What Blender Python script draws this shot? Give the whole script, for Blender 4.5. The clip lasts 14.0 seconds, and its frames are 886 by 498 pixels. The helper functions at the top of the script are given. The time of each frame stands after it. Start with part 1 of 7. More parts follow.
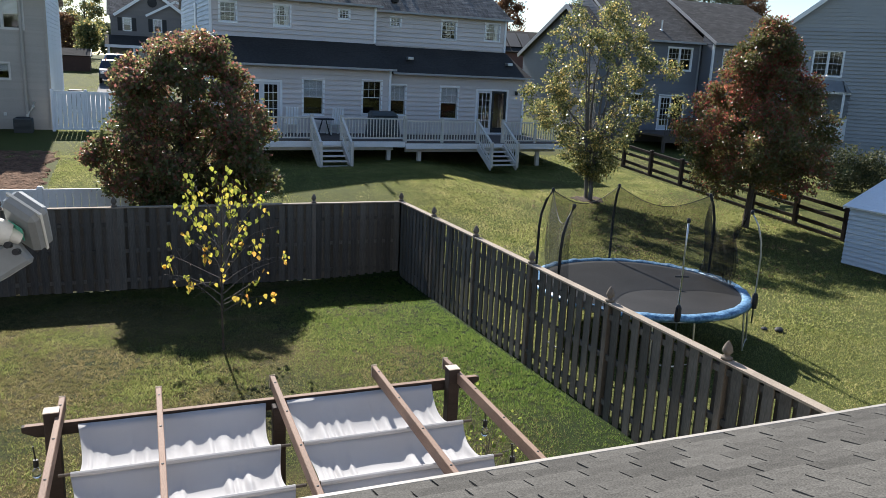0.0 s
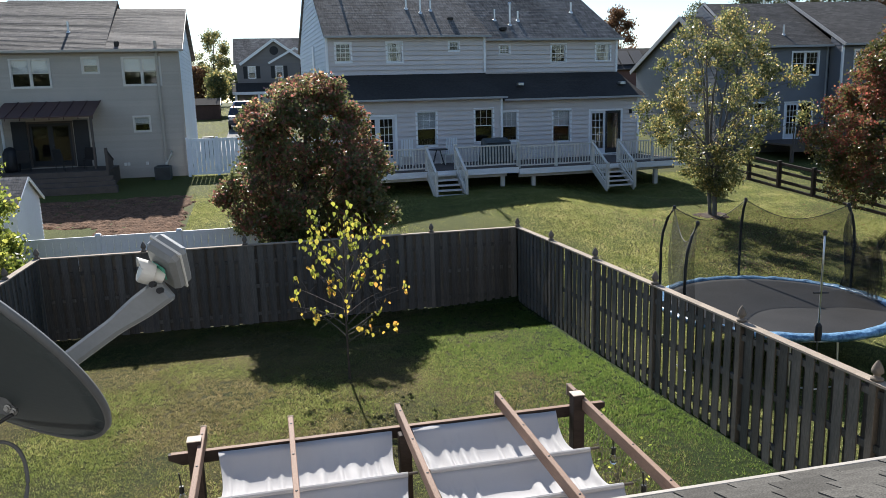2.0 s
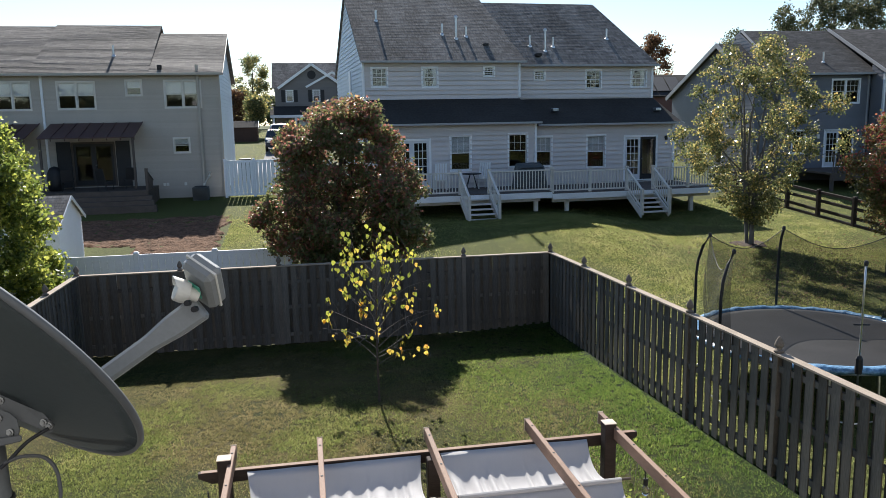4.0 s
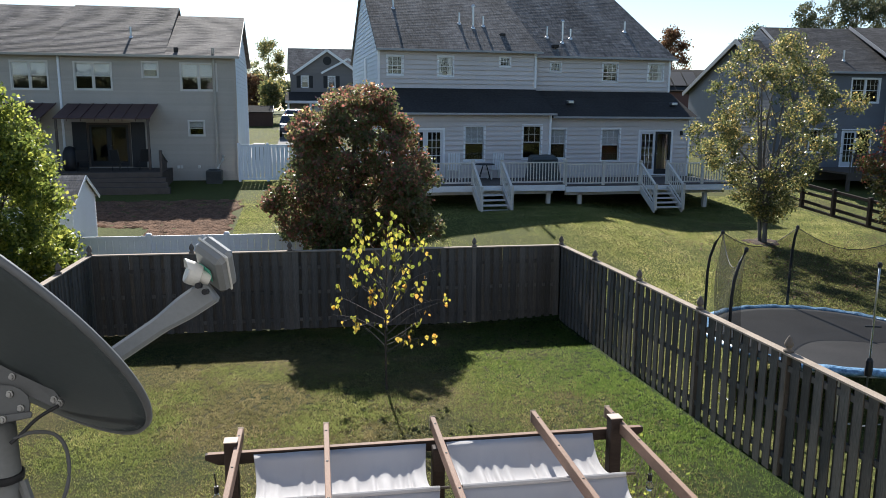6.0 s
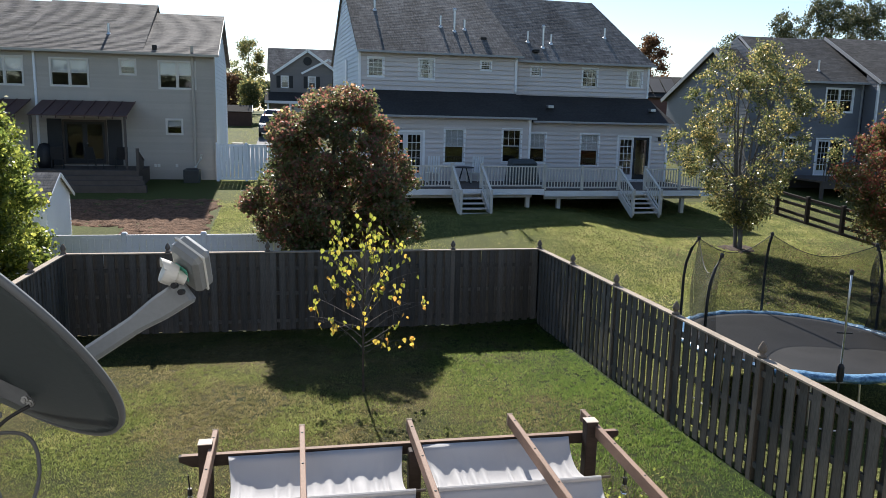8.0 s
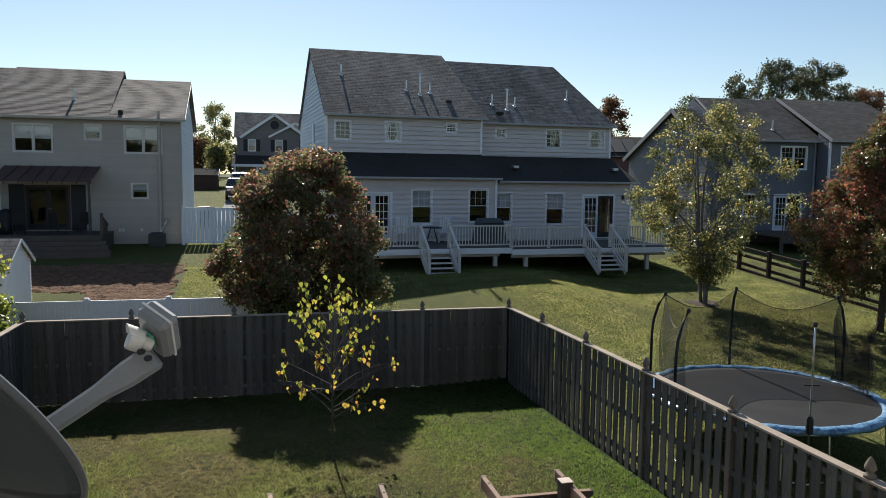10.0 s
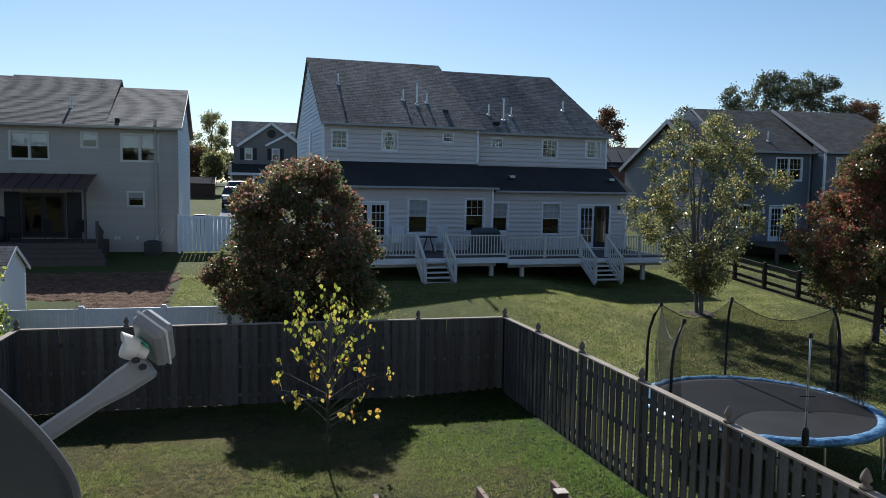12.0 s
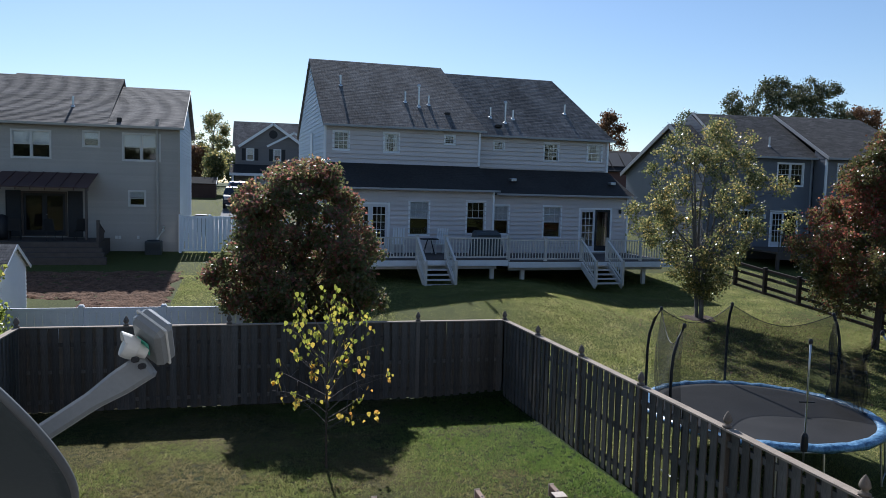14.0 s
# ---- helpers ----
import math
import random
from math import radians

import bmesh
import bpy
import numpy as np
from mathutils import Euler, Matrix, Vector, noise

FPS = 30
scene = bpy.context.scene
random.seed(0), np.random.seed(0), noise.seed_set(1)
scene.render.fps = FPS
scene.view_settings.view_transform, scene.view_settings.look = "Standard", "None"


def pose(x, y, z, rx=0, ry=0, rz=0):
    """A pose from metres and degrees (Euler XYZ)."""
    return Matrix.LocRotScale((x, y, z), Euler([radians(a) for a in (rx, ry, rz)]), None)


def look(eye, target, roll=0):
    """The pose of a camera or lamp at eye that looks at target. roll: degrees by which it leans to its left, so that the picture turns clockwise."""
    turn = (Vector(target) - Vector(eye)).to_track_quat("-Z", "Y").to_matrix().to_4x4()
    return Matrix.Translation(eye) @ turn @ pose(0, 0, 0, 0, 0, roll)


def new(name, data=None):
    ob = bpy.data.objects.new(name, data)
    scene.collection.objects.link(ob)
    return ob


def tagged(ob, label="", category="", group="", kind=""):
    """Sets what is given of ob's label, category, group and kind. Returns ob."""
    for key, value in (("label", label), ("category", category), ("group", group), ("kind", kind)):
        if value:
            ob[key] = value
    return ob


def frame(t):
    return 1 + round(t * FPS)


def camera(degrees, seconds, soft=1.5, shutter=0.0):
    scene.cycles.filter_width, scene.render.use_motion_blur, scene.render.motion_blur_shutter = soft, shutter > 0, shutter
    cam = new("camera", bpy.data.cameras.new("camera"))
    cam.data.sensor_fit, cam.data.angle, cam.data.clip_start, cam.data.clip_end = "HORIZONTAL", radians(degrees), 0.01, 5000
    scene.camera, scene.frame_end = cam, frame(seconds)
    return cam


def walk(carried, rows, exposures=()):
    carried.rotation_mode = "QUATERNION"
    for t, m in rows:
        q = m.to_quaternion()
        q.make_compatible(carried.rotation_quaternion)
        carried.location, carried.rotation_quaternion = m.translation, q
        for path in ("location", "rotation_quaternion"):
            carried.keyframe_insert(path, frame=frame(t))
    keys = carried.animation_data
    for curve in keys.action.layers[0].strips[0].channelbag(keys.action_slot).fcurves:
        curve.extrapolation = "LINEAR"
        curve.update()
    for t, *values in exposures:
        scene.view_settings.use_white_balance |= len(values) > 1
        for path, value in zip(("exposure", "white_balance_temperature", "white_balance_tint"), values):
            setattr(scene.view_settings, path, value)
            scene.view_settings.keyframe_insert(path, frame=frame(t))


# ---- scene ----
# ---------- camera ----------
cam = camera(60.46, 14.0, soft=0.5)
EYE = (0.0, 0.0, 5.4)
PATH = [  # seconds, yaw, pitch, roll
    (0.0, -21.27, -13.23, -2.57), (0.5, -18.9, -12.5, 0.26), (1.0, -17.05, -12.66, 0.82), (1.5, -13.62, -13.01, 1.92),
    (2.0, -13.12, -11.34, 1.56), (2.5, -12.69, -10.27, 1.56), (3.0, -12.02, -9.49, 1.63), (3.2, -11.77, -9.11, 1.6),
    (5.3, -9.02, -10.33, 0.18), (5.5, -9.02, -10.2, 0.11), (6.0, -9.49, -10.26, -0.37), (6.5, -9.5, -10.26, -0.31),
    (7.0, -9.8, -10.33, -0.72), (7.5, -10.33, -10.27, -1.13), (8.0, -10.95, -10.04, -1.31), (8.5, -11.36, -9.29, -1.28),
    (9.0, -12.15, -6.79, -0.71), (9.2, -12.43, -6.07, -0.65), (11.3, -14.25, -5.17, -0.62), (11.5, -14.07, -5.04, -0.68),
    (12.0, -13.7, -4.77, -0.94), (12.5, -13.47, -4.8, -1.14), (13.0, -13.45, -4.75, -1.28), (13.5, -13.51, -4.7, -1.36),
    (14.0, -13.61, -4.6, -1.48)]
EXPOSURES = [(0.0, 1.02, 6220, 10), (2.0, 1.0, 6250, 10), (3.2, 1.01, 6310, 9), (5.3, 0.99, 6250, 10), (8.2, 0.99, 6270, 10), (8.7, 0.95, 6420, 9), (9.0, 0.75, 6600, 9), (9.2, 0.54, 6600, 9), (11.3, 0.50, 5980, 8), (12.5, 0.28, 5680, 9), (14.0, 0.41, 5660, 11)]
walk(cam, [(t, pose(EYE[0] - (0.008 if t > 8.7 else 0), EYE[1], EYE[2], 90 + p, r, yw)) for t, yw, p, r in PATH], EXPOSURES)

# ---------- daylight ----------
SUN_AZ, SUN_EL = -1.2, 35.8
world = bpy.data.worlds.new("sky")
scene.world = world
world.use_nodes = True
wn = world.node_tree.nodes
sky = wn.new("ShaderNodeTexSky")
sky.sky_type = 'NISHITA'
sky.sun_disc = False
sky.sun_elevation = radians(SUN_EL)
sky.sun_rotation = radians(SUN_AZ)
sky.altitude = 50
sky.air_density, sky.dust_density, sky.ozone_density = 1.0, 0.2, 1.6
wn["Background"].inputs["Strength"].default_value = 0.076
world.node_tree.links.new(sky.outputs[0], wn["Background"].inputs[0])
sun = new("sun", bpy.data.lights.new("sun", 'SUN'))
sun.data.energy, sun.data.angle, sun.data.color = 4.7, radians(0.55), (1.0, 0.94, 0.85)
sa, se = radians(SUN_AZ), radians(SUN_EL)
sun.matrix_world = look((100 * math.sin(sa) * math.cos(se), 100 * math.cos(sa) * math.cos(se), 100 * math.sin(se)), (0, 0, 0))

# ---------- materials ----------
rng = np.random.default_rng(7)


def hexmix(c, k):
    return tuple(min(1.0, max(0.0, v * k)) for v in c)


def mat(name, color, rough=0.7, var=0.25, scale=4.0, bump=0.15, fine=60.0, metal=0.0, tint=None, stretch=(1, 1, 1), spec=0.4, island=0.0, random_=0.0, bump_dist=0.01):
    """Painted or natural surface: two scales of mottling, fine relief, and piece to piece change."""
    m = bpy.data.materials.new(name)
    m.use_nodes = True
    nt = m.node_tree
    n, ln = nt.nodes, nt.links
    bsdf = n["Principled BSDF"]
    bsdf.inputs["Roughness"].default_value = rough
    bsdf.inputs["Metallic"].default_value = metal
    bsdf.inputs["Specular IOR Level"].default_value = spec
    tc = n.new("ShaderNodeTexCoord")
    mp = n.new("ShaderNodeMapping")
    mp.inputs["Scale"].default_value = stretch
    ln.new(tc.outputs["Object"], mp.inputs["Vector"])
    big = n.new("ShaderNodeTexNoise")
    big.inputs["Scale"].default_value = scale
    big.inputs["Detail"].default_value = 4
    small = n.new("ShaderNodeTexNoise")
    small.inputs["Scale"].default_value = fine
    small.inputs["Detail"].default_value = 3
    ln.new(mp.outputs[0], big.inputs["Vector"])
    ln.new(mp.outputs[0], small.inputs["Vector"])
    add = n.new("ShaderNodeMath")
    add.operation = 'ADD'
    ln.new(big.outputs["Fac"], add.inputs[0])
    ln.new(small.outputs["Fac"], add.inputs[1])
    ramp = n.new("ShaderNodeMapRange")
    ramp.inputs["From Min"].default_value, ramp.inputs["From Max"].default_value = 0.65, 1.35
    ln.new(add.outputs[0], ramp.inputs["Value"])
    mix = n.new("ShaderNodeMix")
    mix.data_type = 'RGBA'
    t2 = tint or color
    mix.inputs["A"].default_value = (*hexmix(color, 1 - var), 1)
    mix.inputs["B"].default_value = (*hexmix(t2, 1 + var), 1)
    ln.new(ramp.outputs[0], mix.inputs["Factor"])
    out = mix.outputs["Result"]
    for amount, kind in ((random_, "ShaderNodeObjectInfo"), (island, "ShaderNodeNewGeometry")):
        if amount:
            src = n.new(kind)
            sock = src.outputs["Random"] if kind == "ShaderNodeObjectInfo" else src.outputs["Random Per Island"]
            mr = n.new("ShaderNodeMapRange")
            mr.inputs["To Min"].default_value, mr.inputs["To Max"].default_value = 1 - amount, 1 + amount
            ln.new(sock, mr.inputs["Value"])
            hs = n.new("ShaderNodeHueSaturation")
            ln.new(mr.outputs[0], hs.inputs["Value"])
            ln.new(out, hs.inputs["Color"])
            out = hs.outputs["Color"]
    ln.new(out, bsdf.inputs["Base Color"])
    if bump:
        b = n.new("ShaderNodeBump")
        b.inputs["Strength"].default_value = bump
        b.inputs["Distance"].default_value = bump_dist
        ln.new(add.outputs[0], b.inputs["Height"])
        ln.new(b.outputs[0], bsdf.inputs["Normal"])
    return m


def leaf_mat(name, stops, rough=0.5, through_=0.45, patchy=0.0, patch_scale=0.9, spec=0.2, face=1.0, glow=1.8):
    """Leaves: colour from leaf to leaf, light shining through. face and glow: how strongly a blade reflects and lets through."""
    m = bpy.data.materials.new(name)
    m.use_nodes = True
    n, ln = m.node_tree.nodes, m.node_tree.links
    bsdf = n["Principled BSDF"]
    bsdf.inputs["Roughness"].default_value = rough
    bsdf.inputs["Specular IOR Level"].default_value = spec
    geo = n.new("ShaderNodeNewGeometry")
    ramp = n.new("ShaderNodeValToRGB")
    el = ramp.color_ramp.elements
    while len(el) < len(stops):
        el.new(0.5)
    for e, (p, c) in zip(el, stops):
        e.position, e.color = p, (*c, 1)
    if patchy:
        tc = n.new("ShaderNodeTexCoord")
        tx = n.new("ShaderNodeTexNoise")
        tx.inputs["Scale"].default_value, tx.inputs["Detail"].default_value = patch_scale, 3
        ln.new(tc.outputs["Object"], tx.inputs["Vector"])
        mr = n.new("ShaderNodeMapRange")
        mr.inputs["From Min"].default_value, mr.inputs["From Max"].default_value = 0.3, 0.7
        ln.new(tx.outputs["Fac"], mr.inputs["Value"])
        fm = n.new("ShaderNodeMix")
        fm.inputs["Factor"].default_value = patchy
        ln.new(geo.outputs["Random Per Island"], fm.inputs["A"])
        ln.new(mr.outputs[0], fm.inputs["B"])
        ln.new(fm.outputs["Result"], ramp.inputs["Fac"])
    else:
        ln.new(geo.outputs["Random Per Island"], ramp.inputs["Fac"])
    hf = n.new("ShaderNodeHueSaturation")
    hf.inputs["Value"].default_value = face
    ln.new(ramp.outputs[0], hf.inputs["Color"])
    ln.new(hf.outputs[0], bsdf.inputs["Base Color"])
    tr = n.new("ShaderNodeBsdfTranslucent")
    hs = n.new("ShaderNodeHueSaturation")
    hs.inputs["Value"].default_value = glow
    hs.inputs["Saturation"].default_value = 0.95
    ln.new(ramp.outputs[0], hs.inputs["Color"])
    ln.new(hs.outputs[0], tr.inputs["Color"])
    mx = n.new("ShaderNodeMixShader")
    mx.inputs[0].default_value = through_
    ln.new(bsdf.outputs[0], mx.inputs[1])
    ln.new(tr.outputs[0], mx.inputs[2])
    ln.new(mx.outputs[0], n["Material Output"].inputs["Surface"])
    return m


def add_tabs(m, wide=0.36, row=0.16, deep=0.7):
    """Staggered shingle tabs in colour and relief, laid up the slope."""
    n, ln = m.node_tree.nodes, m.node_tree.links
    bsdf = n["Principled BSDF"]
    src = bsdf.inputs["Base Color"].links[0].from_socket
    tc = n.new("ShaderNodeTexCoord")
    br = n.new("ShaderNodeTexBrick")
    br.inputs["Scale"].default_value = 1.0
    br.inputs["Brick Width"].default_value, br.inputs["Row Height"].default_value = wide, row
    br.inputs["Mortar Size"].default_value, br.inputs["Mortar Smooth"].default_value = 0.012, 0.3
    br.inputs["Color1"].default_value = (0.68, 0.68, 0.68, 1)
    br.inputs["Color2"].default_value = (1.25, 1.23, 1.21, 1)
    br.inputs["Mortar"].default_value = (deep, deep, deep, 1)
    ln.new(tc.outputs["Object"], br.inputs["Vector"])
    mx = n.new("ShaderNodeMix")
    mx.data_type, mx.blend_type = 'RGBA', 'MULTIPLY'
    mx.inputs["Factor"].default_value = 1.0
    ln.new(src, mx.inputs["A"])
    ln.new(br.outputs["Color"], mx.inputs["B"])
    ln.new(mx.outputs["Result"], bsdf.inputs["Base Color"])


def lawn_mat():
    m = mat("lawn", (0.075, 0.085, 0.025), 0.9, 0.2, 0.5, 0.5, 30.0, spec=0.1, bump_dist=0.03)
    n, ln = m.node_tree.nodes, m.node_tree.links
    bsdf = n["Principled BSDF"]
    tc = n.new("ShaderNodeTexCoord")

    def noise_(scale, detail=5):
        x = n.new("ShaderNodeTexNoise")
        x.inputs["Scale"].default_value, x.inputs["Detail"].default_value = scale, detail
        x.inputs["Roughness"].default_value = 0.65
        ln.new(tc.outputs["Object"], x.inputs["Vector"])
        return x

    def blend(fac, a, b, lo, hi):
        mr = n.new("ShaderNodeMapRange")
        mr.inputs["From Min"].default_value, mr.inputs["From Max"].default_value = lo, hi
        ln.new(fac, mr.inputs["Value"])
        mx = n.new("ShaderNodeMix")
        mx.data_type = 'RGBA'
        ln.new(mr.outputs[0], mx.inputs["Factor"])
        for key, v in (("A", a), ("B", b)):
            if isinstance(v, tuple):
                mx.inputs[key].default_value = (*v, 1)
            else:
                ln.new(v, mx.inputs[key])
        return mx.outputs["Result"]
    green = blend(noise_(22).outputs["Fac"], (0.010, 0.013, 0.004), (0.062, 0.070, 0.018), 0.38, 0.66)
    dry = blend(noise_(26).outputs["Fac"], (0.026, 0.021, 0.008), (0.145, 0.112, 0.044), 0.36, 0.66)
    c = blend(noise_(0.42).outputs["Fac"], green, dry, 0.40, 0.60)
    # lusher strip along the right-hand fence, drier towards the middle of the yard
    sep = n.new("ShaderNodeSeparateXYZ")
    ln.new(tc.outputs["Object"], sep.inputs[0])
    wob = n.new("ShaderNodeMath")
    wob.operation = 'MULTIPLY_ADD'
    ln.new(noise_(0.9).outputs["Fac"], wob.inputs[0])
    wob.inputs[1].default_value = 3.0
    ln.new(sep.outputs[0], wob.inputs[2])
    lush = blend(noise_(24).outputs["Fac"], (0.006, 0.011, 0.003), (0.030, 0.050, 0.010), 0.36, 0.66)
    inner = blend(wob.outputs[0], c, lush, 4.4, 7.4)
    edge = n.new("ShaderNodeMath")
    edge.operation = 'GREATER_THAN'
    ln.new(sep.outputs[0], edge.inputs[0])
    edge.inputs[1].default_value = 6.3
    edge_y = n.new("ShaderNodeMath")
    edge_y.operation = 'GREATER_THAN'
    ln.new(sep.outputs[1], edge_y.inputs[0])
    edge_y.inputs[1].default_value = 18.9
    either = n.new("ShaderNodeMath")
    either.operation = 'MAXIMUM'
    ln.new(edge.outputs[0], either.inputs[0])
    ln.new(edge_y.outputs[0], either.inputs[1])
    outer = blend(noise_(0.3).outputs["Fac"], blend(noise_(23).outputs["Fac"], (0.030, 0.038, 0.010), (0.120, 0.130, 0.038), 0.32, 0.68), dry, 0.52, 0.75)
    c = blend(either.outputs[0], inner, outer, 0, 1)
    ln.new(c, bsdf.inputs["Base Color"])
    return m


def glass_mat():
    m = bpy.data.materials.new("window_glass")
    m.use_nodes = True
    b = m.node_tree.nodes["Principled BSDF"]
    b.inputs["Base Color"].default_value = (0.80, 0.80, 0.82, 1)
    b.inputs["Roughness"].default_value = 0.02
    b.inputs["Transmission Weight"].default_value = 1.0
    b.inputs["IOR"].default_value = 1.5
    return m


def net_mat():
    m = bpy.data.materials.new("black_netting")
    m.use_nodes = True
    n, ln = m.node_tree.nodes, m.node_tree.links
    b = n["Principled BSDF"]
    b.inputs["Base Color"].default_value = (0.02, 0.02, 0.02, 1)
    tr = n.new("ShaderNodeBsdfTransparent")
    mx = n.new("ShaderNodeMixShader")
    mx.inputs[0].default_value = 0.44
    ln.new(tr.outputs[0], mx.inputs[1])
    ln.new(b.outputs[0], mx.inputs[2])
    ln.new(mx.outputs[0], n["Material Output"].inputs["Surface"])
    return m


M_lawn = lawn_mat()
M_dirt = mat("bare_soil", (0.15, 0.088, 0.056), 0.95, 0.6, 3.0, 1.0, 14.0, spec=0.1, bump_dist=0.06)
M_grass = leaf_mat("grass_blades", [(0, (0.05, 0.054, 0.018)), (0.35, (0.125, 0.118, 0.044)), (0.7, (0.20, 0.165, 0.075)), (1, (0.32, 0.245, 0.13))], 0.5, 0.6, 0.4, 1.6, face=0.5, glow=2.2)
M_meadow = leaf_mat("neighbour_grass_blades", [(0, (0.05, 0.066, 0.015)), (0.45, (0.125, 0.138, 0.040)), (0.8, (0.20, 0.185, 0.070)), (1, (0.30, 0.245, 0.115))], 0.5, 0.62, 0.35, 1.3, face=0.65, glow=2.85)
M_yard = leaf_mat("yard_grass_blades", [(0, (0.05, 0.066, 0.015)), (0.45, (0.115, 0.14, 0.036)), (0.8, (0.185, 0.185, 0.060)), (1, (0.29, 0.25, 0.11))], 0.5, 0.62, 0.35, 1.3, face=0.5, glow=2.4)
M_lush = leaf_mat("lush_grass_blades", [(0, (0.034, 0.062, 0.011)), (0.5, (0.088, 0.142, 0.026)), (1, (0.20, 0.235, 0.055))], 0.5, 0.62, 0.3, 2.0, face=0.45, glow=2.05)
M_fence = mat("weathered_fence_board", (0.112, 0.102, 0.088), 0.9, 0.4, 1.6, 0.5, 45, stretch=(4, 4, 0.35), spec=0.1, random_=0.28, tint=(0.138, 0.124, 0.107))
M_cap = mat("sun_bleached_cap_board", (0.34, 0.28, 0.22), 0.85, 0.3, 3, 0.4, 60, stretch=(1, 1, 1), spec=0.2)
M_post = mat("weathered_post", (0.17, 0.145, 0.12), 0.9, 0.3, 3, 0.4, 45, stretch=(3, 3, 0.4), spec=0.15, random_=0.15)
M_pergola = mat("stained_pergola_timber", (0.24, 0.15, 0.105), 0.7, 0.28, 2.5, 0.35, 50, stretch=(3, 0.5, 3), spec=0.3)
M_perg_dark = mat("dark_stained_beam", (0.038, 0.026, 0.022), 0.75, 0.3, 2.5, 0.35, 50, stretch=(0.5, 3, 3), spec=0.3)
M_perg_end = mat("sawn_end_grain", (0.55, 0.46, 0.38), 0.8, 0.15, 10, 0.2, 80)
M_canvas = mat("off_white_canvas", (0.48, 0.465, 0.46), 0.85, 0.07, 2.0, 0.15, 220, spec=0.15)
M_vinyl = mat("white_vinyl", (0.84, 0.85, 0.87), 0.45, 0.05, 1.5, 0.05, 20)
M_trim = mat("white_trim_paint", (0.84, 0.84, 0.85), 0.5, 0.06, 2, 0.05, 25)
M_cream = mat("cream_deck_paint", (0.68, 0.64, 0.58), 0.6, 0.1, 3, 0.1, 25)
M_side_grey = mat("grey_vinyl_siding", (0.62, 0.565, 0.545), 0.55, 0.07, 0.8, 0.05, 20, island=0.04)
M_side_blue = mat("pale_blue_vinyl_siding", (0.57, 0.615, 0.67), 0.55, 0.06, 0.8, 0.05, 20, island=0.04)
M_side_beige = mat("beige_vinyl_siding", (0.445, 0.395, 0.335), 0.55, 0.08, 0.8, 0.05, 20, island=0.04)
M_side_dark = mat("slate_blue_vinyl_siding", (0.148, 0.152, 0.170), 0.55, 0.08, 0.8, 0.05, 20, island=0.05)
M_side_pale = mat("pale_grey_vinyl_siding", (0.35, 0.35, 0.355), 0.55, 0.06, 0.8, 0.05, 20, island=0.04)
M_side_far = mat("taupe_vinyl_siding", (0.20, 0.18, 0.17), 0.6, 0.06, 0.8, 0.05, 20, island=0.04)
M_shingle = mat("brown_grey_asphalt_shingles", (0.165, 0.152, 0.143), 0.92, 0.6, 0.55, 0.6, 9, stretch=(1.6, 0.35, 0.35), spec=0.2, island=0.10, bump_dist=0.02)
M_shingle_pale = mat("pale_weathered_shingles", (0.140, 0.124, 0.116), 0.85, 0.5, 0.35, 0.6, 7, stretch=(0.35, 3.0, 3.0), spec=0.3, bump_dist=0.02)
M_shingle_slate = mat("slate_grey_asphalt_shingles", (0.080, 0.077, 0.076), 0.92, 0.4, 0.6, 0.6, 10, spec=0.2, island=0.08)
# Dark roofs and vents; on the lower roofs the shade is in the colour.
M_shingle_dark = mat("dark_and_shaded_shingles", (0.042, 0.039, 0.037), 0.92, 0.3, 0.6, 0.5, 10, spec=0.2, island=0.08)
for sm in (M_shingle, M_shingle_pale, M_shingle_slate):
    add_tabs(sm)
M_shingle_near = mat("grey_asphalt_shingles", (0.108, 0.102, 0.092), 0.95, 0.6, 2.6, 1.0, 110, spec=0.1, random_=0.2, bump_dist=0.004)
M_drip = mat("cream_gutter_metal", (0.42, 0.38, 0.33), 0.5, 0.1, 3, 0.05, 30)
M_glass = glass_mat()
M_blind = mat("white_blind", (0.76, 0.76, 0.74), 0.8, 0.05, 2, 0.02, 10, stretch=(0.1, 0.1, 8))
# Near-black: the dimness of the unlit rooms is put into the colour.
M_room = mat("darkened_interior", (0.04, 0.037, 0.036), 0.9, 0.1, 1, 0, 5)
M_door = mat("white_door_paint", (0.66, 0.66, 0.68), 0.45, 0.05, 2, 0.03, 20)
M_brown = mat("maroon_metal_awning", (0.075, 0.036, 0.034), 0.5, 0.15, 2, 0.05, 20)
M_floor = mat("weathered_deck_floor", (0.12, 0.10, 0.088), 0.85, 0.25, 3, 0.3, 30, spec=0.2)
M_darkwood = mat("dark_deck_timber", (0.095, 0.075, 0.062), 0.8, 0.25, 3, 0.3, 30)
M_rail = mat("dark_brown_rail_timber", (0.035, 0.022, 0.016), 0.85, 0.3, 3, 0.4, 30)
M_metal = mat("galvanised_steel", (0.55, 0.56, 0.57), 0.35, 0.12, 4, 0.05, 40, metal=0.9)
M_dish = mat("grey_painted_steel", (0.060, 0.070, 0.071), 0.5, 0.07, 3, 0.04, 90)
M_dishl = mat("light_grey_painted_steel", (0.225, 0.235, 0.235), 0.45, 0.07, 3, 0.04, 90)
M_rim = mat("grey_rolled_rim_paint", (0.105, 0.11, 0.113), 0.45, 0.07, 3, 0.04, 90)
M_mast = mat("dull_grey_mast_paint", (0.16, 0.165, 0.16), 0.5, 0.15, 5, 0.06, 60)
M_bolt = mat("dull_zinc_bolt", (0.30, 0.30, 0.29), 0.45, 0.2, 40, 0.0, 90, metal=0.8)
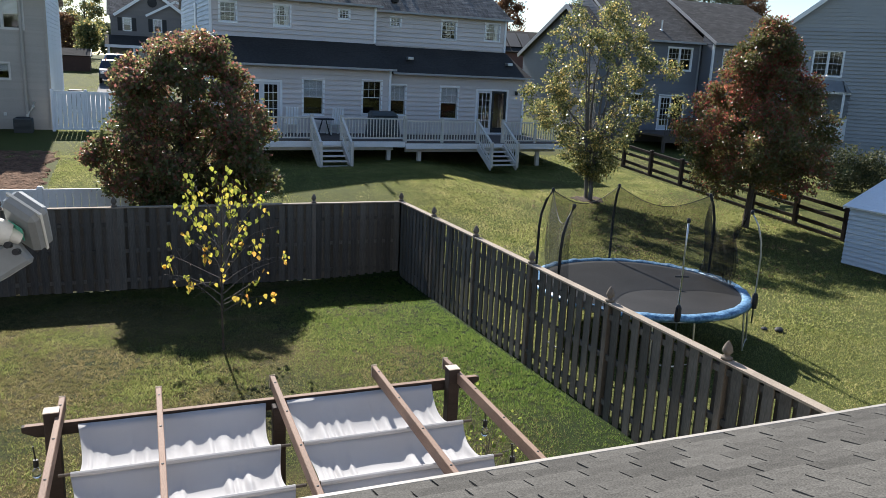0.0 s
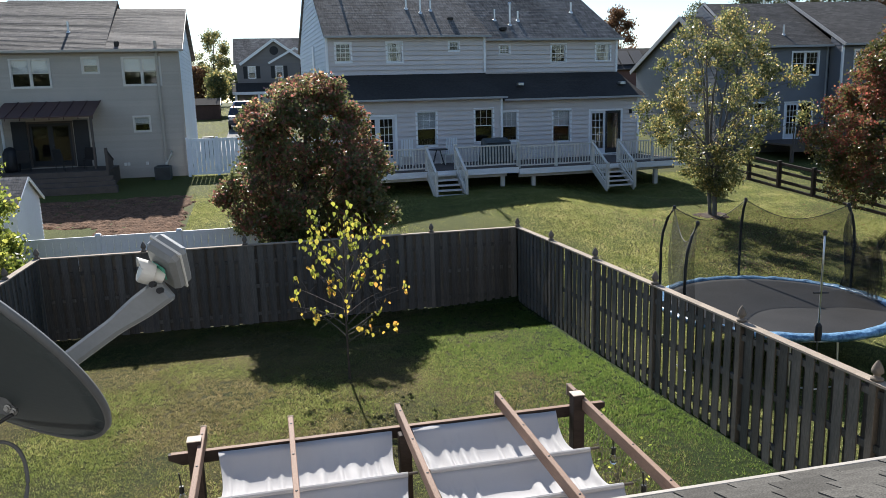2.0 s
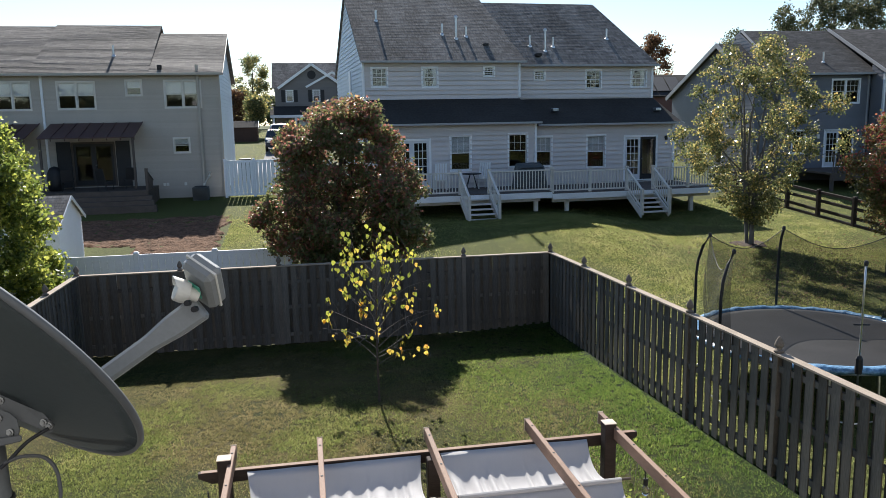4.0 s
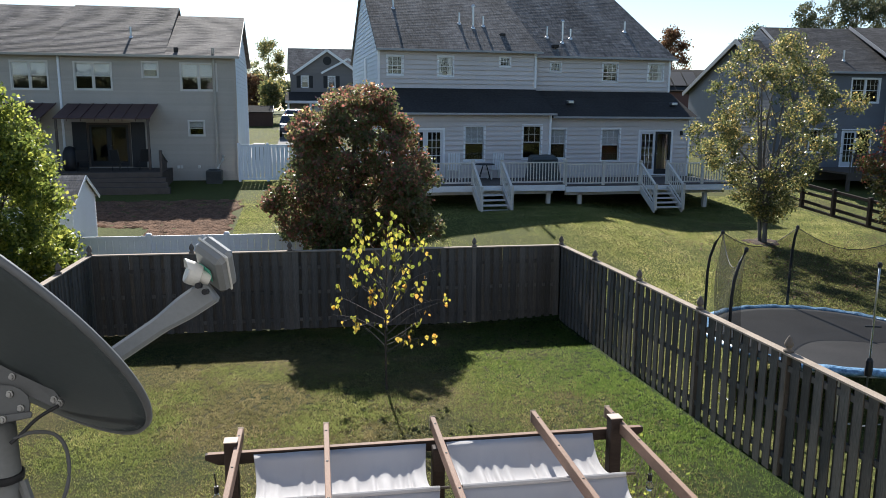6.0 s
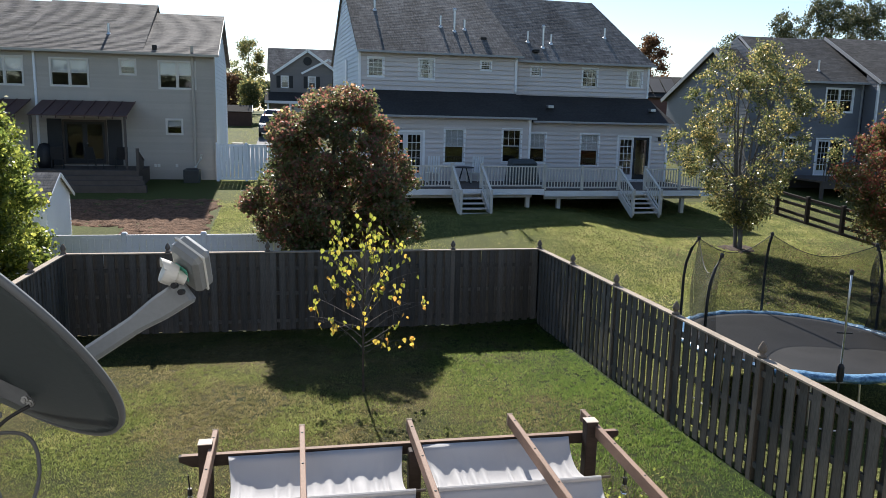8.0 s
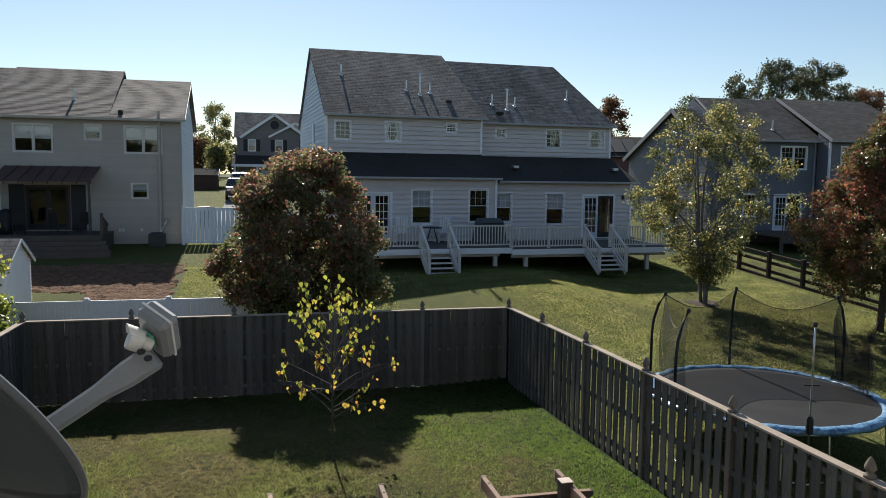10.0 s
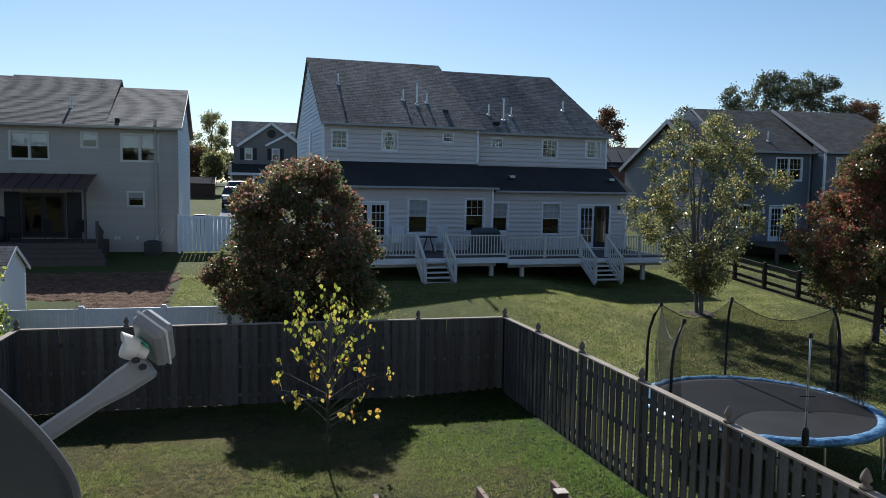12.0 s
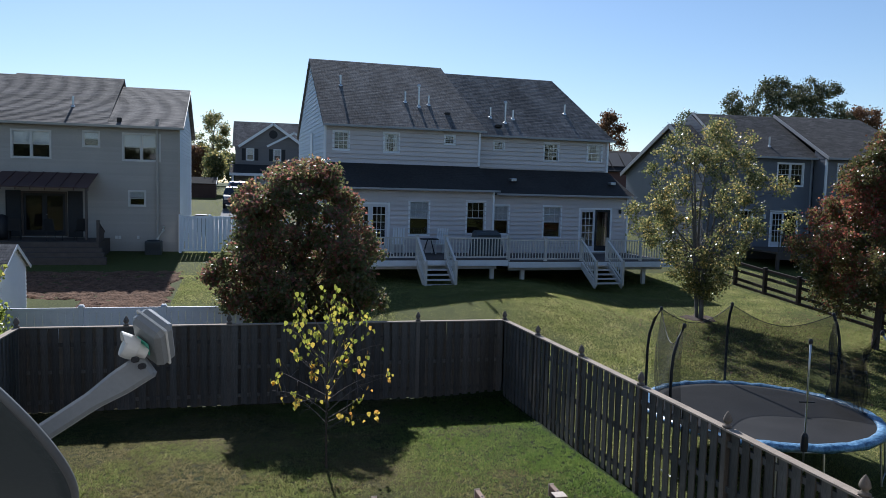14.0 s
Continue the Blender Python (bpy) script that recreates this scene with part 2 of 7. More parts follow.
M_plas = mat("off_white_plastic", (0.70, 0.68, 0.62), 0.5, 0.06, 4, 0.03, 50)
M_rubber = mat("black_rubber", (0.018, 0.018, 0.02), 0.55, 0.2, 4, 0.05, 40)
M_cable = mat("grey_cable", (0.085, 0.085, 0.085), 0.5, 0.1, 6, 0.02, 50)
M_tmat = mat("black_woven_jump_mat", (0.016, 0.0148, 0.0143), 0.55, 0.6, 1.4, 0.25, 60, spec=0.22)
M_pad = mat("blue_vinyl_pad", (0.05, 0.16, 0.33), 0.38, 0.45, 4.5, 0.6, 18, tint=(0.16, 0.30, 0.45), spec=0.5, bump_dist=0.03)
M_net = net_mat()
M_bark = mat("grey_brown_bark", (0.09, 0.07, 0.055), 0.95, 0.4, 6, 0.8, 30, stretch=(3, 3, 0.6))
M_grey_bark = mat("pale_grey_bark", (0.15, 0.135, 0.12), 0.9, 0.45, 5, 0.6, 30, stretch=(2, 2, 0.8))
M_twig = mat("pale_twig_bark", (0.16, 0.135, 0.12), 0.9, 0.3, 8, 0.4, 40)
M_orange = mat("orange_plastic", (0.75, 0.17, 0.02), 0.4, 0.1, 3, 0.03, 20)
M_asphalt = mat("driveway_asphalt", (0.16, 0.155, 0.15), 0.9, 0.2, 1.5, 0.3, 40)
M_concrete = mat("pale_concrete", (0.45, 0.42, 0.38), 0.9, 0.15, 1.5, 0.3, 40)
M_mulch = mat("dark_mulch", (0.06, 0.04, 0.03), 0.95, 0.4, 6, 0.8, 30, bump_dist=0.03)
M_green_tag = mat("green_sticker", (0.12, 0.50, 0.36), 0.5, 0.1, 4, 0.0, 20)


# ---------- mesh helpers ----------
def box(bm, x0, x1, y0, y1, z0, z1):
    v = [bm.verts.new(p) for p in ((x0, y0, z0), (x1, y0, z0), (x1, y1, z0), (x0, y1, z0), (x0, y0, z1), (x1, y0, z1), (x1, y1, z1), (x0, y1, z1))]
    for f in ((0, 3, 2, 1), (4, 5, 6, 7), (0, 1, 5, 4), (1, 2, 6, 5), (2, 3, 7, 6), (3, 0, 4, 7)):
        bm.faces.new([v[i] for i in f])
    return v


def hexa(bm, pts):
    """A block from eight corners: four of the bottom, four of the top, in turn."""
    v = [bm.verts.new(p) for p in pts]
    for f in ((0, 3, 2, 1), (4, 5, 6, 7), (0, 1, 5, 4), (1, 2, 6, 5), (2, 3, 7, 6), (3, 0, 4, 7)):
        bm.faces.new([v[i] for i in f])


def beam(bm, a, b, w, h, up=(0, 0, 1)):
    """A straight timber from a to b."""
    a, b = Vector(a), Vector(b)
    d = (b - a).normalized()
    s = d.cross(Vector(up))
    if s.length < 1e-4:
        s = d.cross(Vector((1, 0, 0)))
    s.normalize()
    u = s.cross(d).normalized()
    s, u = s * w / 2, u * h / 2
    hexa(bm, [a - s - u, a + s - u, b + s - u, b - s - u, a - s + u, a + s + u, b + s + u, b - s + u])


def tube(bm, pts, radii, n=6, cap=True):
    """A round tapered rod along points."""
    rings = []
    pts = [Vector(p) for p in pts]
    for i, p in enumerate(pts):
        d = (pts[min(i + 1, len(pts) - 1)] - pts[max(i - 1, 0)]).normalized()
        s = d.cross(Vector((0, 0, 1)) if abs(d.z) < 0.9 else Vector((1, 0, 0))).normalized()
        u = s.cross(d)
        r = radii[i] if isinstance(radii, (list, tuple)) else radii
        rings.append([bm.verts.new(p + (s * math.cos(2 * math.pi * k / n) + u * math.sin(2 * math.pi * k / n)) * r) for k in range(n)])
    for a, b in zip(rings, rings[1:]):
        for k in range(n):
            bm.faces.new((a[k], a[(k + 1) % n], b[(k + 1) % n], b[k]))
    if cap:
        bm.faces.new(rings[0])
        bm.faces.new(rings[-1][::-1])


def lathe(bm, profile, n=12, m=None):
    """A turned shape from (radius, height) pairs."""
    m = m or Matrix()
    rings = [[bm.verts.new(m @ Vector((r * math.cos(2 * math.pi * k / n), r * math.sin(2 * math.pi * k / n), z))) for k in range(n)] for r, z in profile]
    for a, b in zip(rings, rings[1:]):
        for k in range(n):
            bm.faces.new((a[k], a[(k + 1) % n], b[(k + 1) % n], b[k]))
    bm.faces.new(rings[0][::-1])
    bm.faces.new(rings[-1])


def mesh_of(name, bm, material, smooth=False, bevel=0.0):
    if bevel:
        bmesh.ops.bevel(bm, geom=list(bm.edges), offset=bevel, segments=1, affect='EDGES', clamp_overlap=True)
    bmesh.ops.recalc_face_normals(bm, faces=bm.faces)
    me = bpy.data.meshes.new(name)
    bm.to_mesh(me)
    bm.free()
    me.materials.append(material)
    if smooth:
        me.shade_smooth()
    return me


def part(name, bm, material, parent, label="", smooth=False, bevel=0.0):
    ob = new(name, mesh_of(name, bm, material, smooth, bevel))
    if parent is not None:
        ob.parent = parent
    if label:
        ob["label"] = label
    return ob


def piece(name, me, parent, m):
    """A small part that shares its mesh with its like."""
    ob = new(name, me)
    ob.parent = parent
    ob.matrix_local = m
    return ob


def thing(name, label, category, m=None, group="", kind=""):
    ob = new(name)
    if m is not None:
        ob.matrix_world = m
    return tagged(ob, label, category, group, kind)


def raw(name, verts, faces, material, smooth=False):
    me = bpy.data.meshes.new(name)
    me.from_pydata(verts, [], faces)
    me.materials.append(material)
    if smooth:
        me.shade_smooth()
    return me


# ---------- ground ----------
def sstep(a, b, x):
    t = min(1.0, max(0.0, (x - a) / (b - a)))
    return t * t * (3 - 2 * t)


def terr(x, y):
    yard = 0.045 * max(0.0, 18 - max(y, -2))
    rise = 0.07 * max(0.0, min(y, 84) - 29.5)
    left = 0.11 * max(0.0, min(y, 29.5) - 19) + rise
    right = 0.40 + 0.06 * max(0.0, min(y, 29.5) - 16) + rise
    if x < 6.4 and y < 18.8:
        return yard
    k = sstep(5.8, 9.0, x) if y < 19 else sstep(3, 10, x)
    swell = 0.55 * sstep(19.0, 26.5, y) * (1 - 0.45 * sstep(27, 31, y)) * sstep(1.5, 4.5, x) * (1 - sstep(10, 14, x))
    return (left if y >= 19 else yard) * (1 - k) + max(right, yard) * k + swell


def build_ground():
    xs = np.concatenate([[-900, -400, -200, -120, -80, -60, -45, -35], np.arange(-28, 36, 0.5), [40, 46, 55, 70, 100, 160, 300, 600, 900]])
    ys = np.concatenate([[-200, -60, -20, -8, -4], np.arange(-2, 44, 0.5), np.arange(44, 92, 2.0), [100, 130, 180, 260, 400, 700, 1200]])
    verts, faces = [], []
    for y in ys:
        for x in xs:
            bump = 0.03 * noise.noise(Vector((x * 0.35, y * 0.35, 0.3))) + 0.012 * noise.noise(Vector((x * 1.3, y * 1.3, 2.0)))
            verts.append((float(x), float(y), terr(x, y) + bump))
    w = len(xs)
    for j in range(len(ys) - 1):
        for i in range(w - 1):
            faces.append((j * w + i, j * w + i + 1, j * w + w + i + 1, j * w + w + i))
    g = new("ground", raw("ground", verts, faces, M_lawn, True))
    tagged(g, "mown autumn lawn, green with dry tan patches", "lawn", kind="structure")
    return g


ground = build_ground()


def patch(name, label, category, inside, x0, x1, y0, y1, material, lift=0.03, step=0.35, rough_=0.03, kind="structure"):
    """A sheet laid on the ground, with an uneven outline."""
    verts, faces, idx = [], [], {}
    nx, ny = int((x1 - x0) / step), int((y1 - y0) / step)
    for j in range(ny + 1):
        for i in range(nx + 1):
            x, y = x0 + i * step, y0 + j * step
            if inside(x, y):
                idx[i, j] = len(verts)
                rim = not all(inside(x + a * 0.2, y + b * 0.2) for a, b in ((1, 0), (-1, 0), (0, 1), (0, -1)))
                verts.append((x, y, terr(x, y) - 0.05 if rim and rough_ else terr(x, y) + lift + rough_ * (noise.noise(Vector((x * 2.2, y * 2.2, 5))) + 0.9 * noise.noise(Vector((x * 5.5, y * 5.5, 8))))))
    for (i, j) in idx:
        if (i + 1, j) in idx and (i, j + 1) in idx and (i + 1, j + 1) in idx:
            faces.append((idx[i, j], idx[i + 1, j], idx[i + 1, j + 1], idx[i, j + 1]))
    return tagged(new(name, raw(name, verts, faces, material, True)), label, category, kind=kind)


# ---------- houses ----------
def siding(bm, u0, u1, z0, z1, v, openings=(), course=0.2, thick=0.14, lap=0.3):
    """Lapped boards facing -v, cut round the openings."""
    cuts = {z0, z1}
    k = z0
    while k < z1:
        cuts.add(round(k, 4))
        k += course
    for (a, b, c, d) in openings:
        cuts.update((c, d))
    zs = sorted(z for z in cuts if z0 <= z <= z1)

    def off(z, up):
        f = ((z - z0) / course) % 1.0
        if up and f < 1e-3:
            f = 1.0
        return -lap * course * (1 - f)
    for za, zb in zip(zs, zs[1:]):
        if zb - za < 1e-3:
            continue
        mid = (za + zb) / 2
        spans = [(u0, u1)]
        for (a, b, c, d) in openings:
            if c < mid < d:
                spans = [s for (p, q) in spans for s in ((p, min(q, a)), (max(p, b), q)) if s[1] - s[0] > 1e-3]
        va, vb = v + off(za + 1e-4, False), v + off(zb, True)
        for p, q in spans:
            hexa(bm, [(p, va, za), (q, va, za), (q, v + thick, za), (p, v + thick, za), (p, vb, zb), (q, vb, zb), (q, v + thick, zb), (p, v + thick, zb)])


def strip_sheet(bm, rows, back):
    """One closed sheet from rows of points (front) and a row of points behind it."""
    R = [[bm.verts.new(p) for p in r] for r in rows]
    for r, q in zip(R, R[1:]):
        for k in range(len(r) - 1):
            bm.faces.new((r[k], r[k + 1], q[k + 1], q[k]))
    lo, hi = [bm.verts.new(p) for p in back[0]], [bm.verts.new(p) for p in back[1]]
    bm.faces.new((lo[0], hi[0], hi[-1], lo[-1]))
    bm.faces.new((R[0][0], lo[0], lo[-1], R[0][-1]))
    bm.faces.new((R[-1][0], R[-1][-1], hi[-1], hi[0]))
    bm.faces.new([lo[0], hi[0]] + [r[0] for r in reversed(R)])
    bm.faces.new([lo[-1]] + [r[-1] for r in R] + [hi[-1]])


def gable(bm, u, side, v0, v1, z0, ze, vr, zr, course=0.2, thick=0.14, lip=0.03):
    """Lapped boards on an end wall, up to the roof."""
    def at(h):
        if h <= ze:
            return v0, v1
        f = (h - ze) / (zr - ze) if zr > ze else 1.0
        return v0 + (vr - v0) * f, v1 + (vr - v1) * f
    rows, z = [], z0
    top = zr - 0.03 if zr > ze else ze
    while z < top - 1e-3:
        zb = min(z + course, top)
        for h, o in ((z, lip), (zb, 0.0)):
            a, b = at(h)
            rows.append([(u + side * o, a, h), (u + side * o, b, h)])
        z = zb
    a, b = at(top)
    strip_sheet(bm, rows, ([(u - side * thick, v0, z0), (u - side * thick, v1, z0)], [(u - side * thick, a, top), (u - side * thick, b, top)]))


def roof_slope(bm, e0, e1, r0, r1, expose=0.17, thick=0.10, tabs=0.0, lip=0.0022):
    """Shingle courses from an eave (e0 to e1) up to a ridge (r0 to r1)."""
    e0, e1, r0, r1 = map(Vector, (e0, e1, r0, r1))
    n = max(2, int((r0 - e0).length / expose))
    nor = (e1 - e0).cross(r0 - e0).normalized()
    if nor.z < 0:
        nor = -nor
    cols = max(1, int((e1 - e0).length / tabs)) if tabs else 1
    rows = []
    for i in range(n):
        for g, lift in ((i / n, lip), ((i + 1) / n, 0.0)):
            a, b = e0.lerp(r0, g), e1.lerp(r1, g)
            rows.append([a.lerp(b, k / cols) + nor * (lift * (1 if not tabs else random.uniform(0.6, 1.4))) for k in range(cols + 1)])
    strip_sheet(bm, rows, ([e0 - nor * thick, e1 - nor * thick], [r0 - nor * thick, r1 - nor * thick]))


def ring(bm, u0, u1, z0, z1, f, v0, v1):
    """A rectangular frame in one piece: outer edge u0..z1 grown by f."""
    loops = []
    for g, v in ((f, v0), (0.0, v0), (0.0, v1), (f, v1)):
        loops.append([bm.verts.new((u, v, z)) for u, z in ((u0 - g, z0 - g), (u1 + g, z0 - g), (u1 + g, z1 + g), (u0 - g, z1 + g))])
    for k in range(4):
        a, b = loops[k], loops[(k + 1) % 4]
        for i in range(4):
            bm.faces.new((a[i], a[(i + 1) % 4], b[(i + 1) % 4], b[i]))


def window(parent, u0, u1, z0, z1, v, cols=3, rows=2, blind=0.0, twin=False, trim=None, name="window", split=True):
    """A double-hung window: frame, two sashes, panes, bars and, where it shows, a blind."""
    bm = bmesh.new()
    ring(bm, u0, u1, z0, z1, 0.075, v - 0.05, v + 0.12)
    w = part(name, bm, trim or M_trim, parent)
    zm = (z0 + z1) / 2
    halves = [(u0, (u0 + u1) / 2 - 0.04), ((u0 + u1) / 2 + 0.04, u1)] if twin else [(u0, u1)]
    if twin:
        bm = bmesh.new()
        box(bm, halves[0][1], halves[1][0], v - 0.03, v + 0.1, z0, z1)
        part("mullion", bm, trim or M_trim, w)
    for a, b in halves:
        for lo, hi, dv in (((zm - 0.015, z1, 0.0), (z0, zm + 0.015, 0.03)) if split else ((z0, z1, 0.0),)):
            bm = bmesh.new()
            ring(bm, a + 0.03, b - 0.03, lo + 0.03, hi - 0.03, 0.029, v + 0.002 + dv, v + 0.03 + dv)
            part("sash", bm, M_trim if trim is None else trim, w)
            bm = bmesh.new()
            box(bm, a + 0.03, b - 0.03, v + 0.014 + dv, v + 0.019 + dv, lo + 0.03, hi - 0.03)
            part("pane", bm, M_glass, w).visible_shadow = False
            if (cols > 1 or rows > 1) and (hi == z1 or split == "both"):
                bm = bmesh.new()
                for i in range(1, cols):
                    x = a + (b - a) * i / cols
                    box(bm, x - 0.0065, x + 0.0065, v + 0.004 + dv, v + 0.013 + dv, lo + 0.03, hi - 0.03)
                for i in range(1, rows):
                    z = lo + (hi - lo) * i / rows
                    box(bm, a + 0.03, b - 0.03, v + 0.005 + dv, v + 0.012 + dv, z - 0.0065, z + 0.0065)
                part("glazing_grid", bm, M_trim, w)
        if blind:
            bm = bmesh.new()
            z = z1
            rows_ = []
            while z > z1 - blind * (z1 - z0):
                rows_ += [[(a, v + 0.115, z), (b, v + 0.115, z)], [(a, v + 0.10, z - 0.04), (b, v + 0.10, z - 0.04)]]
                z -= 0.05
            strip_sheet(bm, rows_, ([(a, v + 0.125, z1), (b, v + 0.125, z1)], [(a, v + 0.125, z + 0.01), (b, v + 0.125, z + 0.01)]))
            part("blind", bm, M_blind, w)
    return w


def glazed_door(parent, u0, u1, z0, z1, v, cols=3, rows=5, leaves=2, dark_leaf=(), frame_mat=None):
    bm = bmesh.new()
    f = 0.09
    for a in ((u0 - f, u1 + f, z1, z1 + f), (u0 - f, u1 + f, z0 - 0.05, z0), (u0 - f, u0, z0, z1), (u1, u1 + f, z0, z1)):
        box(bm, a[0], a[1], v - 0.04, v + 0.12, a[2], a[3])
    d = part("glazed_door", bm, frame_mat or M_trim, parent, "white-framed glazed double door" if frame_mat is None else "dark-framed glazed double door")
    w = (u1 - u0) / leaves
    for k in range(leaves):
        a, b = u0 + k * w, u0 + (k + 1) * w
        bm = bmesh.new()
        s = 0.11
        for c in ((a, a + s, z0, z1), (b - s, b, z0, z1), (a + s, b - s, z1 - s, z1), (a + s, b - s, z0, z0 + 0.24)):
            box(bm, c[0], c[1], v + 0.01, v + 0.055, c[2], c[3])
        part("leaf", bm, M_rubber if k in dark_leaf else M_door, d)
        bm = bmesh.new()
        box(bm, a + s, b - s, v + 0.03, v + 0.036, z0 + 0.24, z1 - s)
        pn = part("pane", bm, M_glass, d)
        pn.visible_shadow = False
        bm = bmesh.new()
        if k not in dark_leaf:
            for i in range(1, cols):
                x = a + s + (b - a - 2 * s) * i / cols
                box(bm, x - 0.012, x + 0.012, v + 0.012, v + 0.029, z0 + 0.24, z1 - s)
            for i in range(1, rows):
                z = z0 + 0.24 + (z1 - s - z0 - 0.24) * i / rows
                box(bm, a + s, b - s, v + 0.013, v + 0.028, z - 0.012, z + 0.012)
            part("glazing_grid", bm, M_trim, d)
        else:
            bm.free()
    bm = bmesh.new()
    tube(bm, [(u0 + w + 0.06, v - 0.03, z0 + 0.98), (u0 + w + 0.14, v - 0.03, z0 + 0.98)], 0.018, 6)
    part("door_handle", bm, M_metal, d)
    return d


def vent_pipe(parent, u, v, z, h, r=0.05, cap=False, material=None):
    bm = bmesh.new()
    lathe(bm, [(r * 2.2, -0.1), (r * 2.0, 0.0), (r * 1.1, 0.05), (r, 0.06), (r, h)] + ([(r * 1.7, h), (r * 1.7, h + 0.05), (r, h + 0.12)] if cap else []), 8, pose(u, v, z))
    part("vent_pipe", bm, material or M_metal, parent)


def trim_strip(parent, name, a, b, w, h, material=None):
    bm = bmesh.new()
    beam(bm, a, b, w, h)
    part(name, bm, material or M_trim, parent)


def slope_z(v, ve, ze, vr, zr):
    return ze + (zr - ze) * (v - ve) / (vr - ve)


def duplex():
    h = thing("duplex_house", "grey vinyl-sided two-storey duplex house with dark shingle roof and white-trimmed windows", "house", pose(2.913, 35.0, 0, 0, 0, 3))
    up_l = [(0.34, 1.13, 6.97, 7.89), (2.67, 3.47, 6.94, 7.91), (5.61, 6.19, 7.42, 7.94)]
    up_r = [(8.32, 8.92, 7.27, 7.79), (11.0, 11.87, 6.84, 7.81), (13.4, 14.3, 6.88, 7.82)]
    lo_l = [(0.95, 2.68, 2.5, 4.70), (3.60, 4.46, 3.27, 4.75), (6.30, 7.14, 3.33, 4.78)]
    lo_r = [(7.75, 8.52, 3.30, 4.62), (10.35, 11.22, 3.16, 4.62), (12.2, 14.0, 2.42, 4.62)]
    W = [(u0 + 0.07, u1 - 0.07, z0 + 0.07, z1 - 0.07) for u0, u1, z0, z1 in up_l + up_r]
    for name, u0, u1, z0, z1, v, ops in (("wall", 0, 7.4, 5.6, 8.15, 0.0, W[:3]), ("wall", 7.4, 14.6, 5.4, 8.0, 0.6, W[3:]),
                                        ("wall", 0, 7.55, 1.2, 5.28, -1.7, lo_l), ("wall", 7.55, 14.83, 1.2, 5.12, -1.2, lo_r)):
        bm = bmesh.new()
        siding(bm, u0, u1, z0, z1, v, ops, course=0.21)
        part(name, bm, M_side_grey, h)
    bm = bmesh.new()
    gable(bm, 0.0, -1, -1.7, 11.0, 1.2, 5.3, -1.7, 5.3)
    part("end_wall", bm, M_side_blue, h, "pale blue end wall of lapped siding")
    bm = bmesh.new()
    gable(bm, 0.0, -1, 0.0, 11.2, 5.3, 8.15, 5.6, 11.8)
    part("end_wall", bm, M_side_blue, h, "pale blue end wall of lapped siding")
    bm = bmesh.new()
    gable(bm, 14.6, 1, 0.6, 11.2, 1.2, 8.0, 5.6, 8.0)
    gable(bm, 14.83, 1, -1.2, 0.7, 1.2, 5.1, -1.2, 5.1)
    part("end_wall", bm, M_side_grey, h)
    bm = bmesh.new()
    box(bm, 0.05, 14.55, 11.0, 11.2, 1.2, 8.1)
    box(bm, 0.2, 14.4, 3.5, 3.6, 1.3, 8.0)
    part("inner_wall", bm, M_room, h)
    # Dark slabs added to close the rooms behind the panes.
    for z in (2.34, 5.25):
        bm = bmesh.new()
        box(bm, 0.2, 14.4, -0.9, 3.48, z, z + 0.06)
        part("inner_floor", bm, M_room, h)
    # roofs
    bm = bmesh.new()
    roof_slope(bm, (-0.12, -0.32, 8.14), (7.62, -0.32, 8.14), (-0.12, 5.6, 11.9), (7.0, 5.6, 11.9), 0.16, 0.1, 0.9)
    roof_slope(bm, (7.35, 0.28, 8.02), (14.8, 0.28, 8.02), (6.95, 5.6, 11.63), (13.6, 5.6, 11.63), 0.16, 0.1, 0.9)
    roof_slope(bm, (-0.12, 11.5, 8.14), (7.62, 11.5, 8.14), (-0.12, 5.6, 11.9), (7.0, 5.6, 11.9), 0.6)
    roof_slope(bm, (7.35, 11.5, 8.0), (14.8, 11.5, 8.0), (6.95, 5.6, 11.63), (13.6, 5.6, 11.63), 0.6)
    roof_slope(bm, (14.8, 0.28, 8.02), (14.8, 11.5, 8.0), (13.6, 5.6, 11.63), (13.6, 5.6, 11.63), 0.6)
    part("roof", bm, M_shingle, h, "weathered brown-grey shingle roof")
    # Darker shingles than the upper roof: the upper storey's shade put into colour.
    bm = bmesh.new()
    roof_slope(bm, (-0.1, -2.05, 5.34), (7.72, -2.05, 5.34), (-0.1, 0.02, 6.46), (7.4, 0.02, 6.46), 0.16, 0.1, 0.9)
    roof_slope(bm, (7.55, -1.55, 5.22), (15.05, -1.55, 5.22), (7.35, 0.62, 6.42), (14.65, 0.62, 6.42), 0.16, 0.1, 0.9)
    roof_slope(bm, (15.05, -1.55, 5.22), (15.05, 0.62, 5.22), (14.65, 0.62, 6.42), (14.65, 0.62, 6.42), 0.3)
    part("lower_roof", bm, M_shingle_dark, h, "lower shingle roof with its shade put into a dark colour")
    for a, b in (((-0.12, -0.36, 8.1), (7.64, -0.36, 8.1)), ((7.4, 0.24, 7.97), (14.85, 0.24, 7.97)), ((-0.12, -2.1, 5.3), (7.74, -2.1, 5.3)), ((7.78, -1.6, 5.17), (15.1, -1.6, 5.17))):
        trim_strip(h, "gutter", a, b, 0.11, 0.09, M_side_pale)
    for a, b in (((0.0, -0.04, 6.4), (0.0, -0.04, 8.1)), ((7.38, -0.04, 6.5), (7.38, -0.04, 8.1)), ((14.58, 0.56, 6.4), (14.58, 0.56, 7.95)), ((7.56, -1.74, 2.4), (7.56, -1.74, 5.25)),
                 ((14.82, -1.24, 2.4), (14.82, -1.24, 5.1))):
        trim_strip(h, "corner_board", a, b, 0.1, 0.1)
